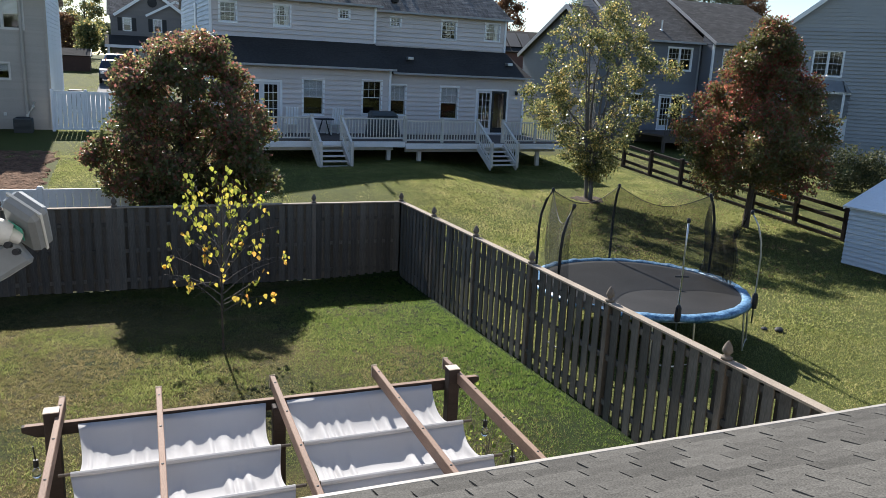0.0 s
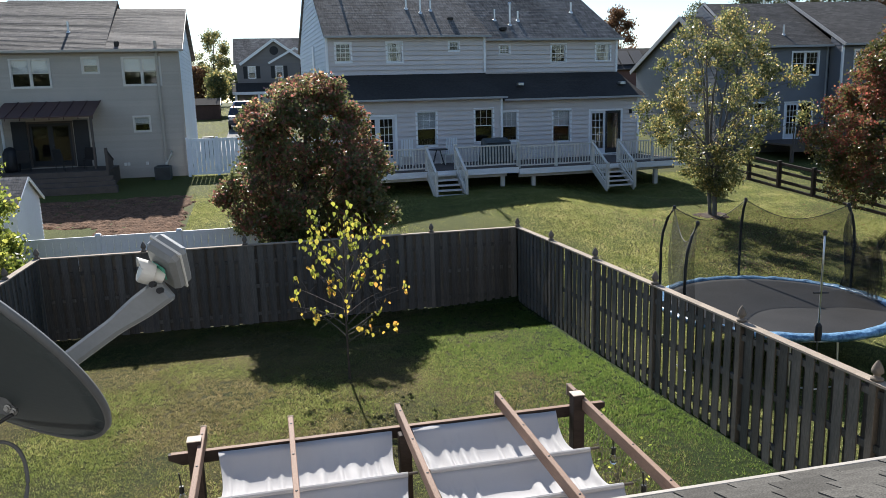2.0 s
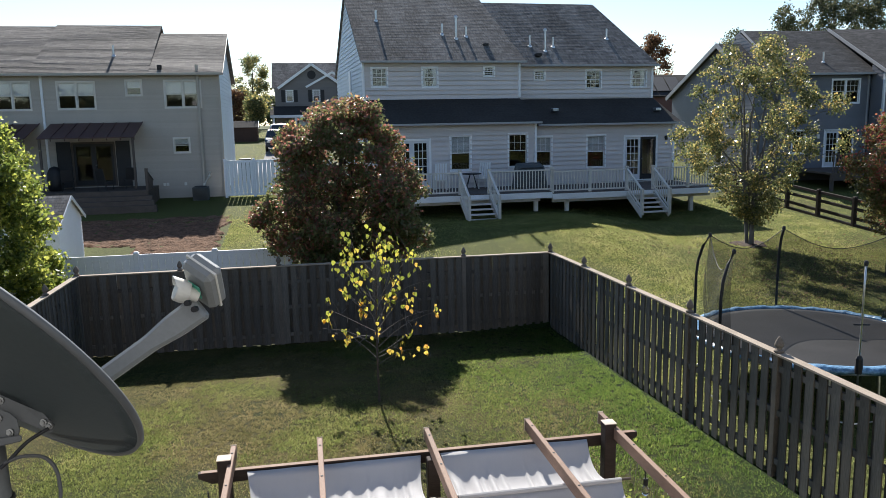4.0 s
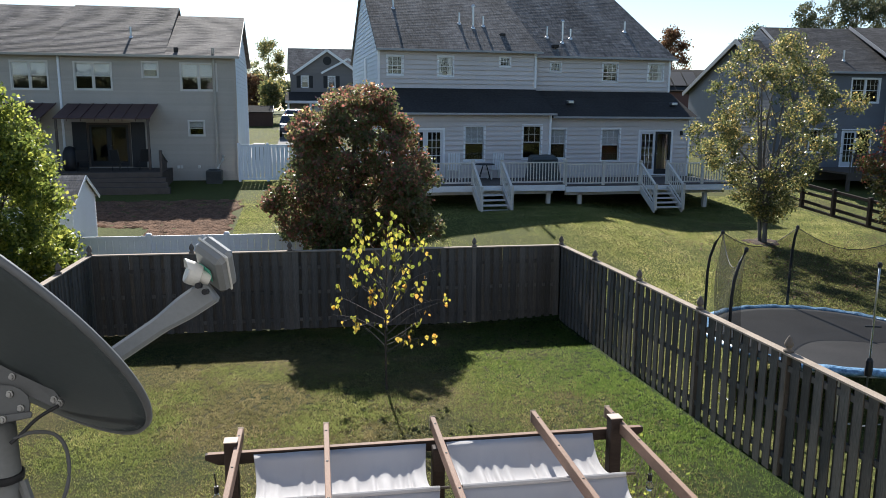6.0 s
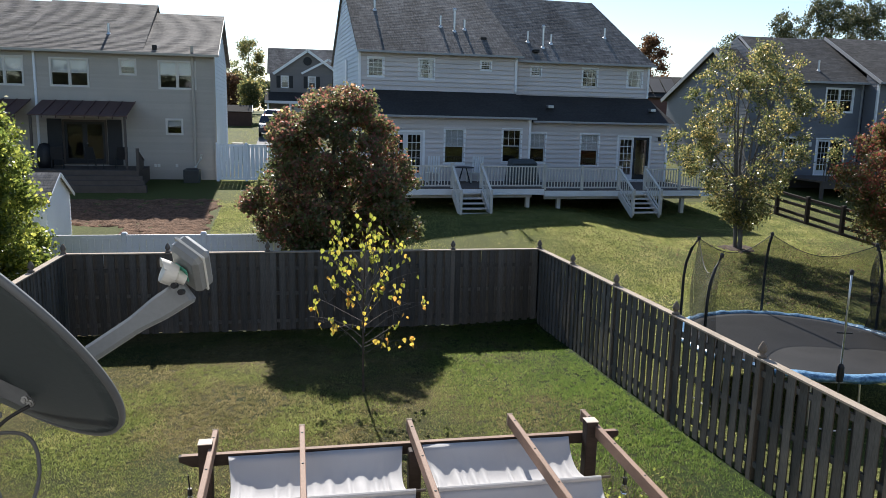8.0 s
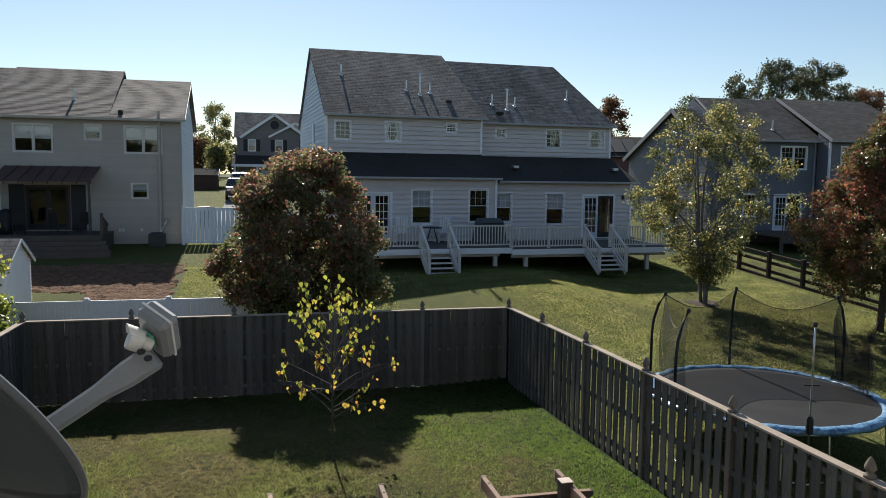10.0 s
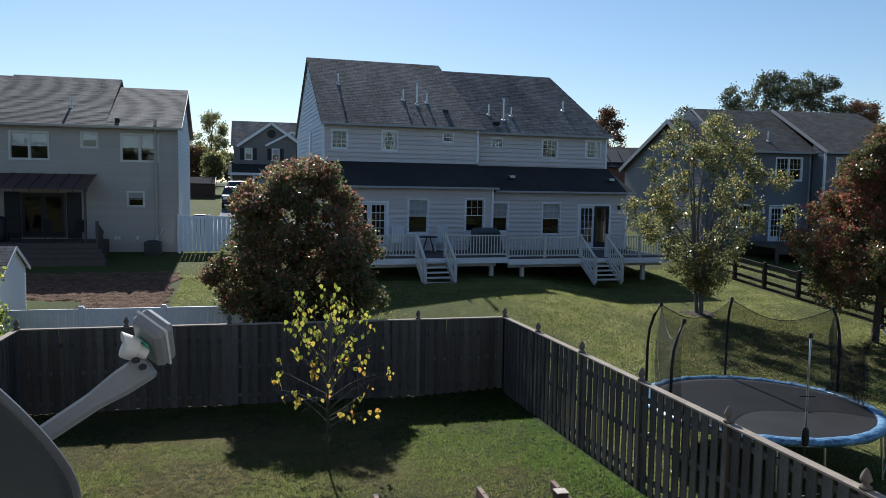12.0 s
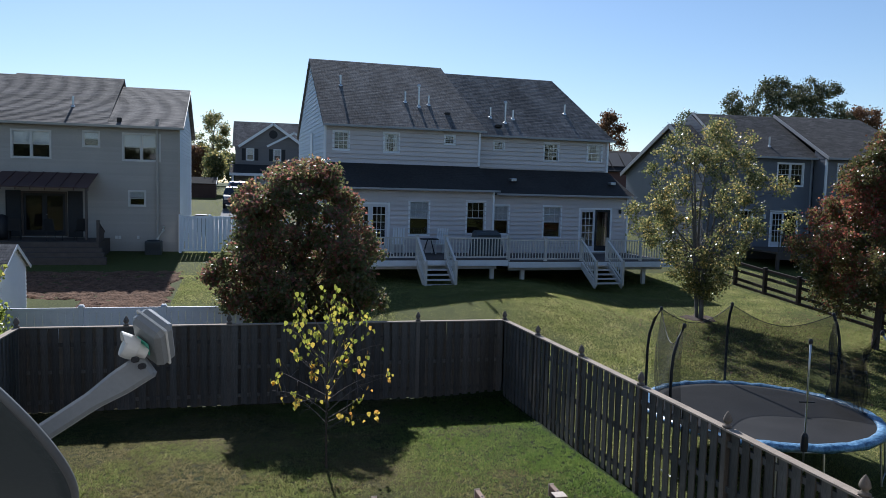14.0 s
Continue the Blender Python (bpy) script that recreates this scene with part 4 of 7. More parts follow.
def pale_house():
    h = thing("pale_gabled_house", "pale grey vinyl-sided gabled house with a metal-roofed bay window", "house", pose(33.6, 33.9, 0, 0, 0, -42))
    win = (1.45, 3.0, 6.0, 7.4)
    bm = bmesh.new()
    siding(bm, -0.2, 9.0, 1.4, 8.6, 0.0, [win])
    z, c = 8.6, 0.2
    while z < 12.2:
        f, g = (z - 8.6) / 3.7, min(1.0, (z + c - 8.6) / 3.7)
        a0, b0, a1, b1 = -0.2 + 4.6 * f, 9.0 - 4.6 * f, -0.2 + 4.6 * g, 9.0 - 4.6 * g
        hexa(bm, [(a0, -0.022, z), (b0, -0.022, z), (b0, 0.14, z), (a0, 0.14, z), (a1, 0, z + c), (b1, 0, z + c), (b1, 0.14, z + c), (a1, 0.14, z + c)])
        z += c
    part("wall", bm, M_side_pale, h)
    bm = bmesh.new()
    box(bm, -0.15, 0.0, 0.14, 9, 1.4, 8.6)
    box(bm, 8.9, 9.0, 0.14, 9, 1.4, 8.6)
    box(bm, 0, 8.9, 8.9, 9, 1.4, 8.6)
    box(bm, 0, 8.9, 2.5, 2.6, 1.4, 8.6)
    part("side_wall", bm, M_side_pale, h)
    bm = bmesh.new()
    roof_slope(bm, (-0.55, -0.3, 8.35), (-0.55, 9.2, 8.35), (4.4, -0.3, 12.35), (4.4, 9.2, 12.35), 0.3)
    roof_slope(bm, (9.35, -0.3, 8.35), (9.35, 9.2, 8.35), (4.4, -0.3, 12.35), (4.4, 9.2, 12.35), 0.3)
    part("roof", bm, M_shingle, h)
    trim_strip(h, "rake_board", (-0.55, -0.33, 8.28), (4.4, -0.33, 12.28), 0.05, 0.22)
    trim_strip(h, "rake_board", (9.35, -0.33, 8.28), (4.4, -0.33, 12.28), 0.05, 0.22)
    window(h, win[0] + 0.05, win[1] - 0.05, win[2] + 0.05, win[3] - 0.05, 0.0, 3, 2, 0.0, True, split="both")
    # bay window with a hipped metal roof
    bm = bmesh.new()
    pts = [(1.2, 0.0), (1.6, -0.7), (3.2, -0.7), (3.6, 0.0)]
    for (a, b), (c, d) in zip(pts, pts[1:]):
        beam(bm, (a, b, 3.7), (c, d, 3.7), 0.08, 0.12)
        beam(bm, (a, b, 5.15), (c, d, 5.15), 0.08, 0.12)
        beam(bm, (a, b, 3.1), (c, d, 3.1), 0.06, 1.1)
    for a, b in pts[1:3]:
        box(bm, a - 0.06, a + 0.06, b - 0.06, b + 0.06, 2.5, 5.2)
    bay = part("bay_window", bm, M_trim, h, "white-framed bay window")
    for (a, b), (c, d) in zip(pts, pts[1:]):
        bm = bmesh.new()
        beam(bm, (a, b, 4.42), (c, d, 4.42), 0.012, 1.35)
        part("pane", bm, M_glass, bay).visible_shadow = False
    bm = bmesh.new()
    for (a, b), (c, d) in zip(pts, pts[1:]):
        p = [(a * 1.02 - 0.1 + (0.15 if a > 2 else 0), b - 0.1, 5.2), (c * 1.02 - 0.05, d - 0.1, 5.2), (min(max(c, 1.7), 3.1), -0.02, 5.85), (min(max(a, 1.7), 3.1), -0.02, 5.85)]
        hexa(bm, [Vector(q) - Vector((0, 0, 0.04)) for q in p] + p)
    part("metal_roof", bm, M_metal, bay, "shiny metal bay roof")
    return h


pale_house()


def far_house():
    h = thing("distant_gabled_house", "taupe two-storey house with a gabled front and black shutters", "house", pose(-2.6, 78.0, 0, 0, 0, 0))
    wins = [(1.5, 2.1, 7.6, 8.75), (4.1, 4.7, 7.6, 8.75), (6.9, 7.5, 7.6, 8.75)]
    bm = bmesh.new()
    siding(bm, 0.4, 9.5, 4.6, 9.0, -0.5, wins)
    z, c = 9.0, 0.2
    while z < 11.0:
        f, g = (z - 9.0) / 2.1, min(1.0, (z + c - 9.0) / 2.1)
        hexa(bm, [(1.0 + 3.0 * f, -0.52, z), (7.0 - 3.0 * f, -0.52, z), (7.0 - 3.0 * f, -0.3, z), (1.0 + 3.0 * f, -0.3, z),
                  (1.0 + 3.0 * g, -0.5, z + c), (7.0 - 3.0 * g, -0.5, z + c), (7.0 - 3.0 * g, -0.3, z + c), (1.0 + 3.0 * g, -0.3, z + c)])
        z += c
    part("wall", bm, M_side_far, h)
    bm = bmesh.new()
    box(bm, 0.4, 0.55, -0.36, 8, 4.6, 9.0)
    box(bm, 9.3, 9.5, -0.36, 8, 4.6, 9.0)
    box(bm, 0.5, 9.3, 2.0, 2.1, 4.6, 9.0)
    part("side_wall", bm, M_side_pale, h)
    bm = bmesh.new()
    roof_slope(bm, (0.1, -0.2, 9.0), (9.8, -0.2, 9.0), (0.1, 4.0, 11.7), (9.8, 4.0, 11.7), 0.3)
    roof_slope(bm, (0.1, 8.2, 9.0), (9.8, 8.2, 9.0), (0.1, 4.0, 11.7), (9.8, 4.0, 11.7), 0.6)
    for s, a in ((1, 0.7), (-1, 7.3)):
        roof_slope(bm, (a, -0.75, 8.9), (a, 2.5, 8.9), (4.0, -0.75, 11.2), (4.0, 3.6, 11.2), 0.4)
    part("roof", bm, M_shingle, h)
    for a in (0.7, 7.3):
        trim_strip(h, "rake_board", (a, -0.8, 8.9), (4.0, -0.8, 11.2), 0.06, 0.25)
    trim_strip(h, "rake_board", (3.4, -0.84, 9.0), (6.0, -0.84, 10.4), 0.06, 0.2)
    trim_strip(h, "rake_board", (8.6, -0.84, 9.0), (6.0, -0.84, 10.4), 0.06, 0.2)
    bm = bmesh.new()
    lathe(bm, [(0.42, 0), (0.42, 0.06), (0.34, 0.06)], 12, pose(4.0, -0.52, 10.2, 90))
    part("gable_vent", bm, M_rubber, h)
    for a, b, c, d in wins:
        window(h, a, b, c + 0.05, d - 0.05, -0.5, 2, 2, 0.5)
        for u in (a - 0.5, b + 0.12):
            bm = bmesh.new()
            box(bm, u, u + 0.36, -0.56, -0.52, c, d)
            part("shutter", bm, M_rubber, h, "black shutter")
    bm = bmesh.new()
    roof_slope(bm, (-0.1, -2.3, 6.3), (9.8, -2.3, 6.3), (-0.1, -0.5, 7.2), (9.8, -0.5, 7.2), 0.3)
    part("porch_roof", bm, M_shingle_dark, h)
    trim_strip(h, "porch_fascia", (-0.1, -2.35, 6.2), (9.8, -2.35, 6.2), 0.06, 0.25)
    bm = bmesh.new()
    for k in range(4):
        box(bm, 2.6, 5.4, -0.58, -0.53, 4.7 + 0.42 * k, 5.1 + 0.42 * k)
    part("garage_door", bm, M_vinyl, h, "white sectional garage door")
    for u in (0.2, 2.3, 6.0):
        bm = bmesh.new()
        box(bm, u - 0.1, u + 0.1, -2.25, -2.05, 4.4, 6.2)
        part("porch_post", bm, M_trim, h)
    return h


far_house()


def solar_house():
    h = thing("distant_brick_house", "reddish-brown house behind with a dark panelled roof", "house", pose(27.6, 60.0, 0, 0, 0, -12))
    M_rb = mat("red_brown_siding", (0.16, 0.085, 0.07), 0.8, 0.15, 2, 0.1, 20)
    bm = bmesh.new()
    box(bm, 0, 8, 0, 0.14, 3.5, 7.3)
    part("wall", bm, M_rb, h)
    for u, s in ((0, -1), (8, 1)):
        bm = bmesh.new()
        gable(bm, u, s, 0, 7, 3.5, 7.3, 3.5, 9.0)
        part("end_wall", bm, M_rb, h)
    bm = bmesh.new()
    roof_slope(bm, (-0.3, -0.3, 7.2), (8.3, -0.3, 7.2), (-0.3, 3.5, 9.05), (8.3, 3.5, 9.05), 0.3)
    roof_slope(bm, (-0.3, 7.3, 7.2), (8.3, 7.3, 7.2), (-0.3, 3.5, 9.05), (8.3, 3.5, 9.05), 0.3)
    part("roof", bm, M_shingle_dark, h)
    for k in range(3):
        bm = bmesh.new()
        a, b = 0.6 + k * 1.1, 1.6 + k * 1.1
        hexa(bm, [(a, 0.3, 7.56), (b, 0.3, 7.56), (b, 2.8, 8.78), (a, 2.8, 8.78), (a, 0.28, 7.62), (b, 0.28, 7.62), (b, 2.78, 8.84), (a, 2.78, 8.84)])
        part("solar_panel", bm, M_rubber, h)


solar_house()


# ---------- our own house: lower roof, wall behind ----------
RE_Y, RE_Z, RSLOPE = 3.2, 3.4, 0.32


def roof_z(y):
    return RE_Z + (RE_Y - y) * RSLOPE


def own_house():
    w = new("wall_house", mesh_of("wall_house", (lambda bm: (box(bm, -9, 9, -0.75, -0.5, 0.3, 8.0), bm)[1])(bmesh.new()), M_side_pale))
    tagged(w, "grey sided wall of the house the camera looks out from", "wall", kind="structure")
    bm = bmesh.new()
    box(bm, -9, 9, RE_Y - 0.55, RE_Y - 0.35, 0.3, RE_Z - 0.25)
    tagged(part("wall_lower", bm, M_side_beige, None), "beige sided ground-floor wall below the roof", "wall", kind="structure")
    r = thing("porch_roof", "grey asphalt shingle roof with a cream metal edge", "roof", kind="structure")
    bm = bmesh.new()
    hexa(bm, [(-9, RE_Y - 0.02, RE_Z - 0.14), (9, RE_Y - 0.02, RE_Z - 0.14), (9, -0.5, roof_z(-0.5) - 0.16), (-9, -0.5, roof_z(-0.5) - 0.16),
              (-9, RE_Y - 0.02, RE_Z - 0.012), (9, RE_Y - 0.02, RE_Z - 0.012), (9, -0.5, roof_z(-0.5) - 0.012), (-9, -0.5, roof_z(-0.5) - 0.012)])
    part("roof_deck", bm, M_shingle_near, r)
    bm = bmesh.new()
    box(bm, -9, 9, RE_Y - 0.012, RE_Y + 0.024, RE_Z - 0.10, RE_Z + 0.008)
    part("drip_edge", bm, M_drip, r, "cream metal roof edge", bevel=0.006)
    return r


porch_roof = own_house()


# ---------- timber fences ----------
def finial_mesh():
    bm = bmesh.new()
    lathe(bm, [(0.066, 0.0), (0.07, 0.02), (0.05, 0.03), (0.036, 0.05), (0.036, 0.06), (0.06, 0.085), (0.064, 0.11), (0.05, 0.155), (0.022, 0.205), (0.004, 0.225)], 10)
    return mesh_of("finial", bm, M_post, True)


FINIAL = finial_mesh()
bm = bmesh.new()
box(bm, -0.076, 0.076, -0.009, 0.009, 0, 1)
PICKET = mesh_of("picket", bm, M_fence)
bm = bmesh.new()
box(bm, -0.076, 0.076, -0.009, 0.009, 0, 1)
for v_ in bm.verts:
    v_.co.x += 0.004 * math.sin(v_.co.z * 3)
PICKET_B = mesh_of("picket", bm, M_fence)


def timber_fence(name, label, posts, top, far=99.0, pitch=0.235):
    """posts: plan points; top(x, y): height of the cap. Boards stand on both sides of the rails, staggered."""
    f = thing(name, label, "fence")
    for (x, y) in posts:
        bm = bmesh.new()
        box(bm, x - 0.05, x + 0.05, y - 0.05, y + 0.05, terr(x - 0.2, y - 0.2) - 0.1, top(x, y) + 0.012)
        p = part("post", bm, M_post, f, bevel=0.005)
        piece("finial", FINIAL, f, pose(x, y, top(x, y) + 0.012, 0, 0, random.uniform(0, 90)))
    for (a, b) in zip(posts, posts[1:]):
        A, B = Vector((*a, 0)), Vector((*b, 0))
        d = (B - A).normalized()
        n = Vector((-d.y, d.x, 0))
        L = (B - A).length
        za, zb = top(*a), top(*b)
        bm = bmesh.new()
        beam(bm, A + d * 0.0 + Vector((0, 0, za - 0.012)), B - d * 0.0 + Vector((0, 0, zb - 0.012)), 0.135, 0.028)
        part("cap_rail", bm, M_cap, f, "sun-bleached cap board")
        for k in (0.25, 0.95, 1.58):
            bm = bmesh.new()
            ga, gb = terr(a[0] - 0.2, a[1] - 0.2), terr(b[0] - 0.2, b[1] - 0.2)
            beam(bm, A + d * 0.05 + Vector((0, 0, ga + k)), B - d * 0.05 + Vector((0, 0, gb + k)), 0.046, 0.085)
            part("rail", bm, M_fence, f)
        ang = math.degrees(math.atan2(d.y, d.x))
        m = int((L - 0.1) / pitch)
        for side in (1, -1):
            for k in range(m + 1):
                s = 0.05 + 0.07 + k * (L - 0.24) / m + (0 if side > 0 else pitch / 2)
                if s > L - 0.1:
                    continue
                p = A + d * s + n * (0.033 * side)
                g = terr(p.x - 0.15, p.y - 0.15) + 0.01 + random.uniform(-0.015, 0.02)
                z1 = za + (zb - za) * s / L - 0.03
                piece("picket", PICKET if k % 3 else PICKET_B, f, pose(p.x, p.y, g, random.uniform(-0.4, 0.4), random.uniform(-0.5, 0.5), ang) @ Matrix.Diagonal((random.uniform(0.96, 1.03), 1, z1 - g, 1)))
    return f


FX, FY = 6.29, 18.77
back_top = lambda x, y: 2.0
left_top = lambda x, y: 2.0 + 0.027 * (FY - y)
right_top = lambda x, y: 2.0 + 0.027 * (FY - y) - 0.0006 * (FY - y) ** 2
timber_fence("back_fence", "tall weathered board fence in shade with bleached cap", [(FX - 2.318 * k, FY) for k in range(6)], back_top)
timber_fence("side_fence", "tall weathered board fence with staggered boards and pointed posts", [(FX, FY - 2.44 * k) for k in range(8)], right_top)
timber_fence("left_fence", "tall weathered board fence with a sunlit cap board", [(FX - 2.318 * 5, FY - 0.02)] + [(FX - 2.318 * 5 + 0.06 * k, FY - 2.44 * k) for k in range(1, 7)], left_top)


# ---------- pergola ----------
bm = bmesh.new()
lathe(bm, [(0.009, 0), (0.009, 0.004), (0.004, 0.006)], 6)
SCREW = mesh_of("screw_head", bm, M_rubber)


def pergola():
    p = thing("pergola", "brown-stained timber pergola with rafters over slung canvas shades", "pergola")
    zt = 2.75
    for x in (-0.69, 2.43, 0.93):
        bm = bmesh.new()
        top = zt + 0.14 if x != 0.93 else zt - 0.02
        box(bm, x - 0.05, x + 0.05, 5.65, 5.75, terr(x, 6) - 0.05, top)
        part("post", bm, M_perg_dark, p, bevel=0.006)
        if x != 0.93:
            bm = bmesh.new()
            box(bm, x - 0.052, x + 0.052, 5.648, 5.752, top, top + 0.006)
            part("post_cap", bm, M_perg_end, p, "bleached post end")
    for y in (5.79, 2.9):
        bm = bmesh.new()
        pts = [(-0.9, zt - 0.04), (-0.9, zt), (2.72, zt), (2.72, zt - 0.04), (2.62, zt - 0.09), (-0.80, zt - 0.09)]
        fr = [bm.verts.new((a, y - 0.022, b)) for a, b in pts]
        bk = [bm.verts.new((a, y + 0.022, b)) for a, b in pts]
        bm.faces.new(fr)
        bm.faces.new(bk[::-1])
        for k in range(6):
            bm.faces.new((fr[k], fr[(k + 1) % 6], bk[(k + 1) % 6], bk[k]))
        b_ = part("beam", bm, M_perg_dark, p, "dark-stained front beam")
        bm = bmesh.new()
        box(bm, -0.88, 2.7, y - 0.021, y + 0.021, zt + 0.0005, zt + 0.004)
        part("beam_top", bm, M_pergola, p)
    for x, x2 in ((-0.645, -0.63), (0.04, 0.03), (0.93, 0.92), (1.81, 1.82), (2.48, 2.45)):
        bm = bmesh.new()
        beam(bm, (x, 6.0, zt + 0.06), (x2, 2.75, zt + 0.06), 0.042, 0.10)
        r = part("rafter", bm, M_pergola, p, "brown-stained rafter", bevel=0.004)
        bm = bmesh.new()
        box(bm, x - 0.024, x + 0.024, 6.001, 6.006, zt + 0.005, zt + 0.115)
        part("rafter_end", bm, M_perg_end, r, "bleached sawn end")
        for k in range(6):
            y = 5.85 - k * 0.55
            piece("screw_head", SCREW, r, pose(x + (x2 - x) * (6.0 - y) / 3.25, y, zt + 0.1095))
    return p


pergola()


def shade_cloth(x0, x1, y_rods, label, seed):
    """Canvas hung over cross rods: each bay sags and wrinkles."""
    c = thing("canvas_shade", label, "shade cloth", group="pergola shades")
    zt = 2.71
    nx = 160
    for bay, (ya, yb) in enumerate(zip(y_rods, y_rods[1:])):
        verts, faces = [], []
        ny = 16
        for j in range(ny + 1):
            f = j / ny
            for i in range(nx + 1):
                s = i / nx
                x = x0 + (x1 - x0) * s
                sag = 0.25 * (ya - yb) * (1 - (2 * f - 1) ** 2)
                crease = 0.0
                for q in range(17):
                    cx = (math.sin(seed * 5.1 + bay * 2.7 + q * 12.99) * 43758.5) % 1.0
                    w = 0.010 + 0.016 * ((math.sin(seed + q * 78.2 + bay) * 9631.7) % 1.0)
                    crease += math.exp(-((s - cx) / w) ** 2) * (0.5 + 0.5 * ((math.sin(q * 3.3 + bay + seed) * 811.3) % 1.0))
                wr = 0.030 * crease * math.exp(-((f - 0.5) / 0.2) ** 2) + 0.008 * noise.noise(Vector((x * 3, f * 2, seed + bay)))
                edge = 0.05 * math.exp(-s * 22) + 0.05 * math.exp(-(1 - s) * 22)
                inward = 0.04 * math.sin(math.pi * f)
                xx = x + inward * (math.exp(-s * 10) - math.exp(-(1 - s) * 10))
                verts.append((xx, ya + (yb - ya) * f, zt - sag + wr + edge * math.sin(math.pi * f) + (0.025 * (1 - f) if bay == 0 else 0)))
        w = nx + 1
        for j in range(ny):
            for i in range(nx):
                faces.append((j * w + i, j * w + i + 1, j * w + w + i + 1, j * w + w + i))
        me = raw("cloth", verts, faces, M_canvas, True)
        ob = new("cloth", me)
        ob.parent = c
        sm = ob.modifiers.new("thickness", 'SOLIDIFY')
        sm.thickness = 0.004
        bm = bmesh.new()
        tube(bm, [(x0 - 0.07, yb, zt + 0.008), (x1 + 0.07, yb, zt + 0.008)], 0.011, 8)
        part("rod", bm, M_darkwood, c)
        bm = bmesh.new()
        tube(bm, [(x0 + 0.003, yb, zt + 0.004), (x1 - 0.003, yb, zt + 0.004)], 0.019, 8)
        part("rod_sleeve", bm, M_canvas, c)
    return c


RODS = [5.755, 5.04, 4.47, 3.90, 3.33, 2.9]
shade_cloth(-0.53, 0.84, RODS, "off-white canvas shade sagging between rods, wrinkled along its edges", 1)
shade_cloth(1.0, 2.26, RODS, "off-white canvas shade sagging between rods beside the middle post", 2)


def string_light(x, y, z):
    s = thing("string_light", "clear hanging bulb on a black cord tied to the pergola", "light bulb", group="string lights")
    bm = bmesh.new()
    tube(bm, [(x, y, z), (x + 0.01, y, z - 0.12)], 0.006, 6)
    part("cord", bm, M_rubber, s)
    bm = bmesh.new()
    lathe(bm, [(0.018, 0), (0.02, -0.05), (0.016, -0.06)], 8, pose(x + 0.01, y, z - 0.11))
    part("socket", bm, M_rubber, s)
    bm = bmesh.new()
    lathe(bm, [(0.012, 0), (0.03, -0.03), (0.034, -0.055), (0.02, -0.085), (0.004, -0.09)], 10, pose(x + 0.01, y, z - 0.17))
    part("bulb", bm, M_glass, s, smooth=True)


string_light(-0.84, 5.8, 2.58)
string_light(2.62, 5.4, 2.62)
string_light(2.58, 4.8, 2.6)


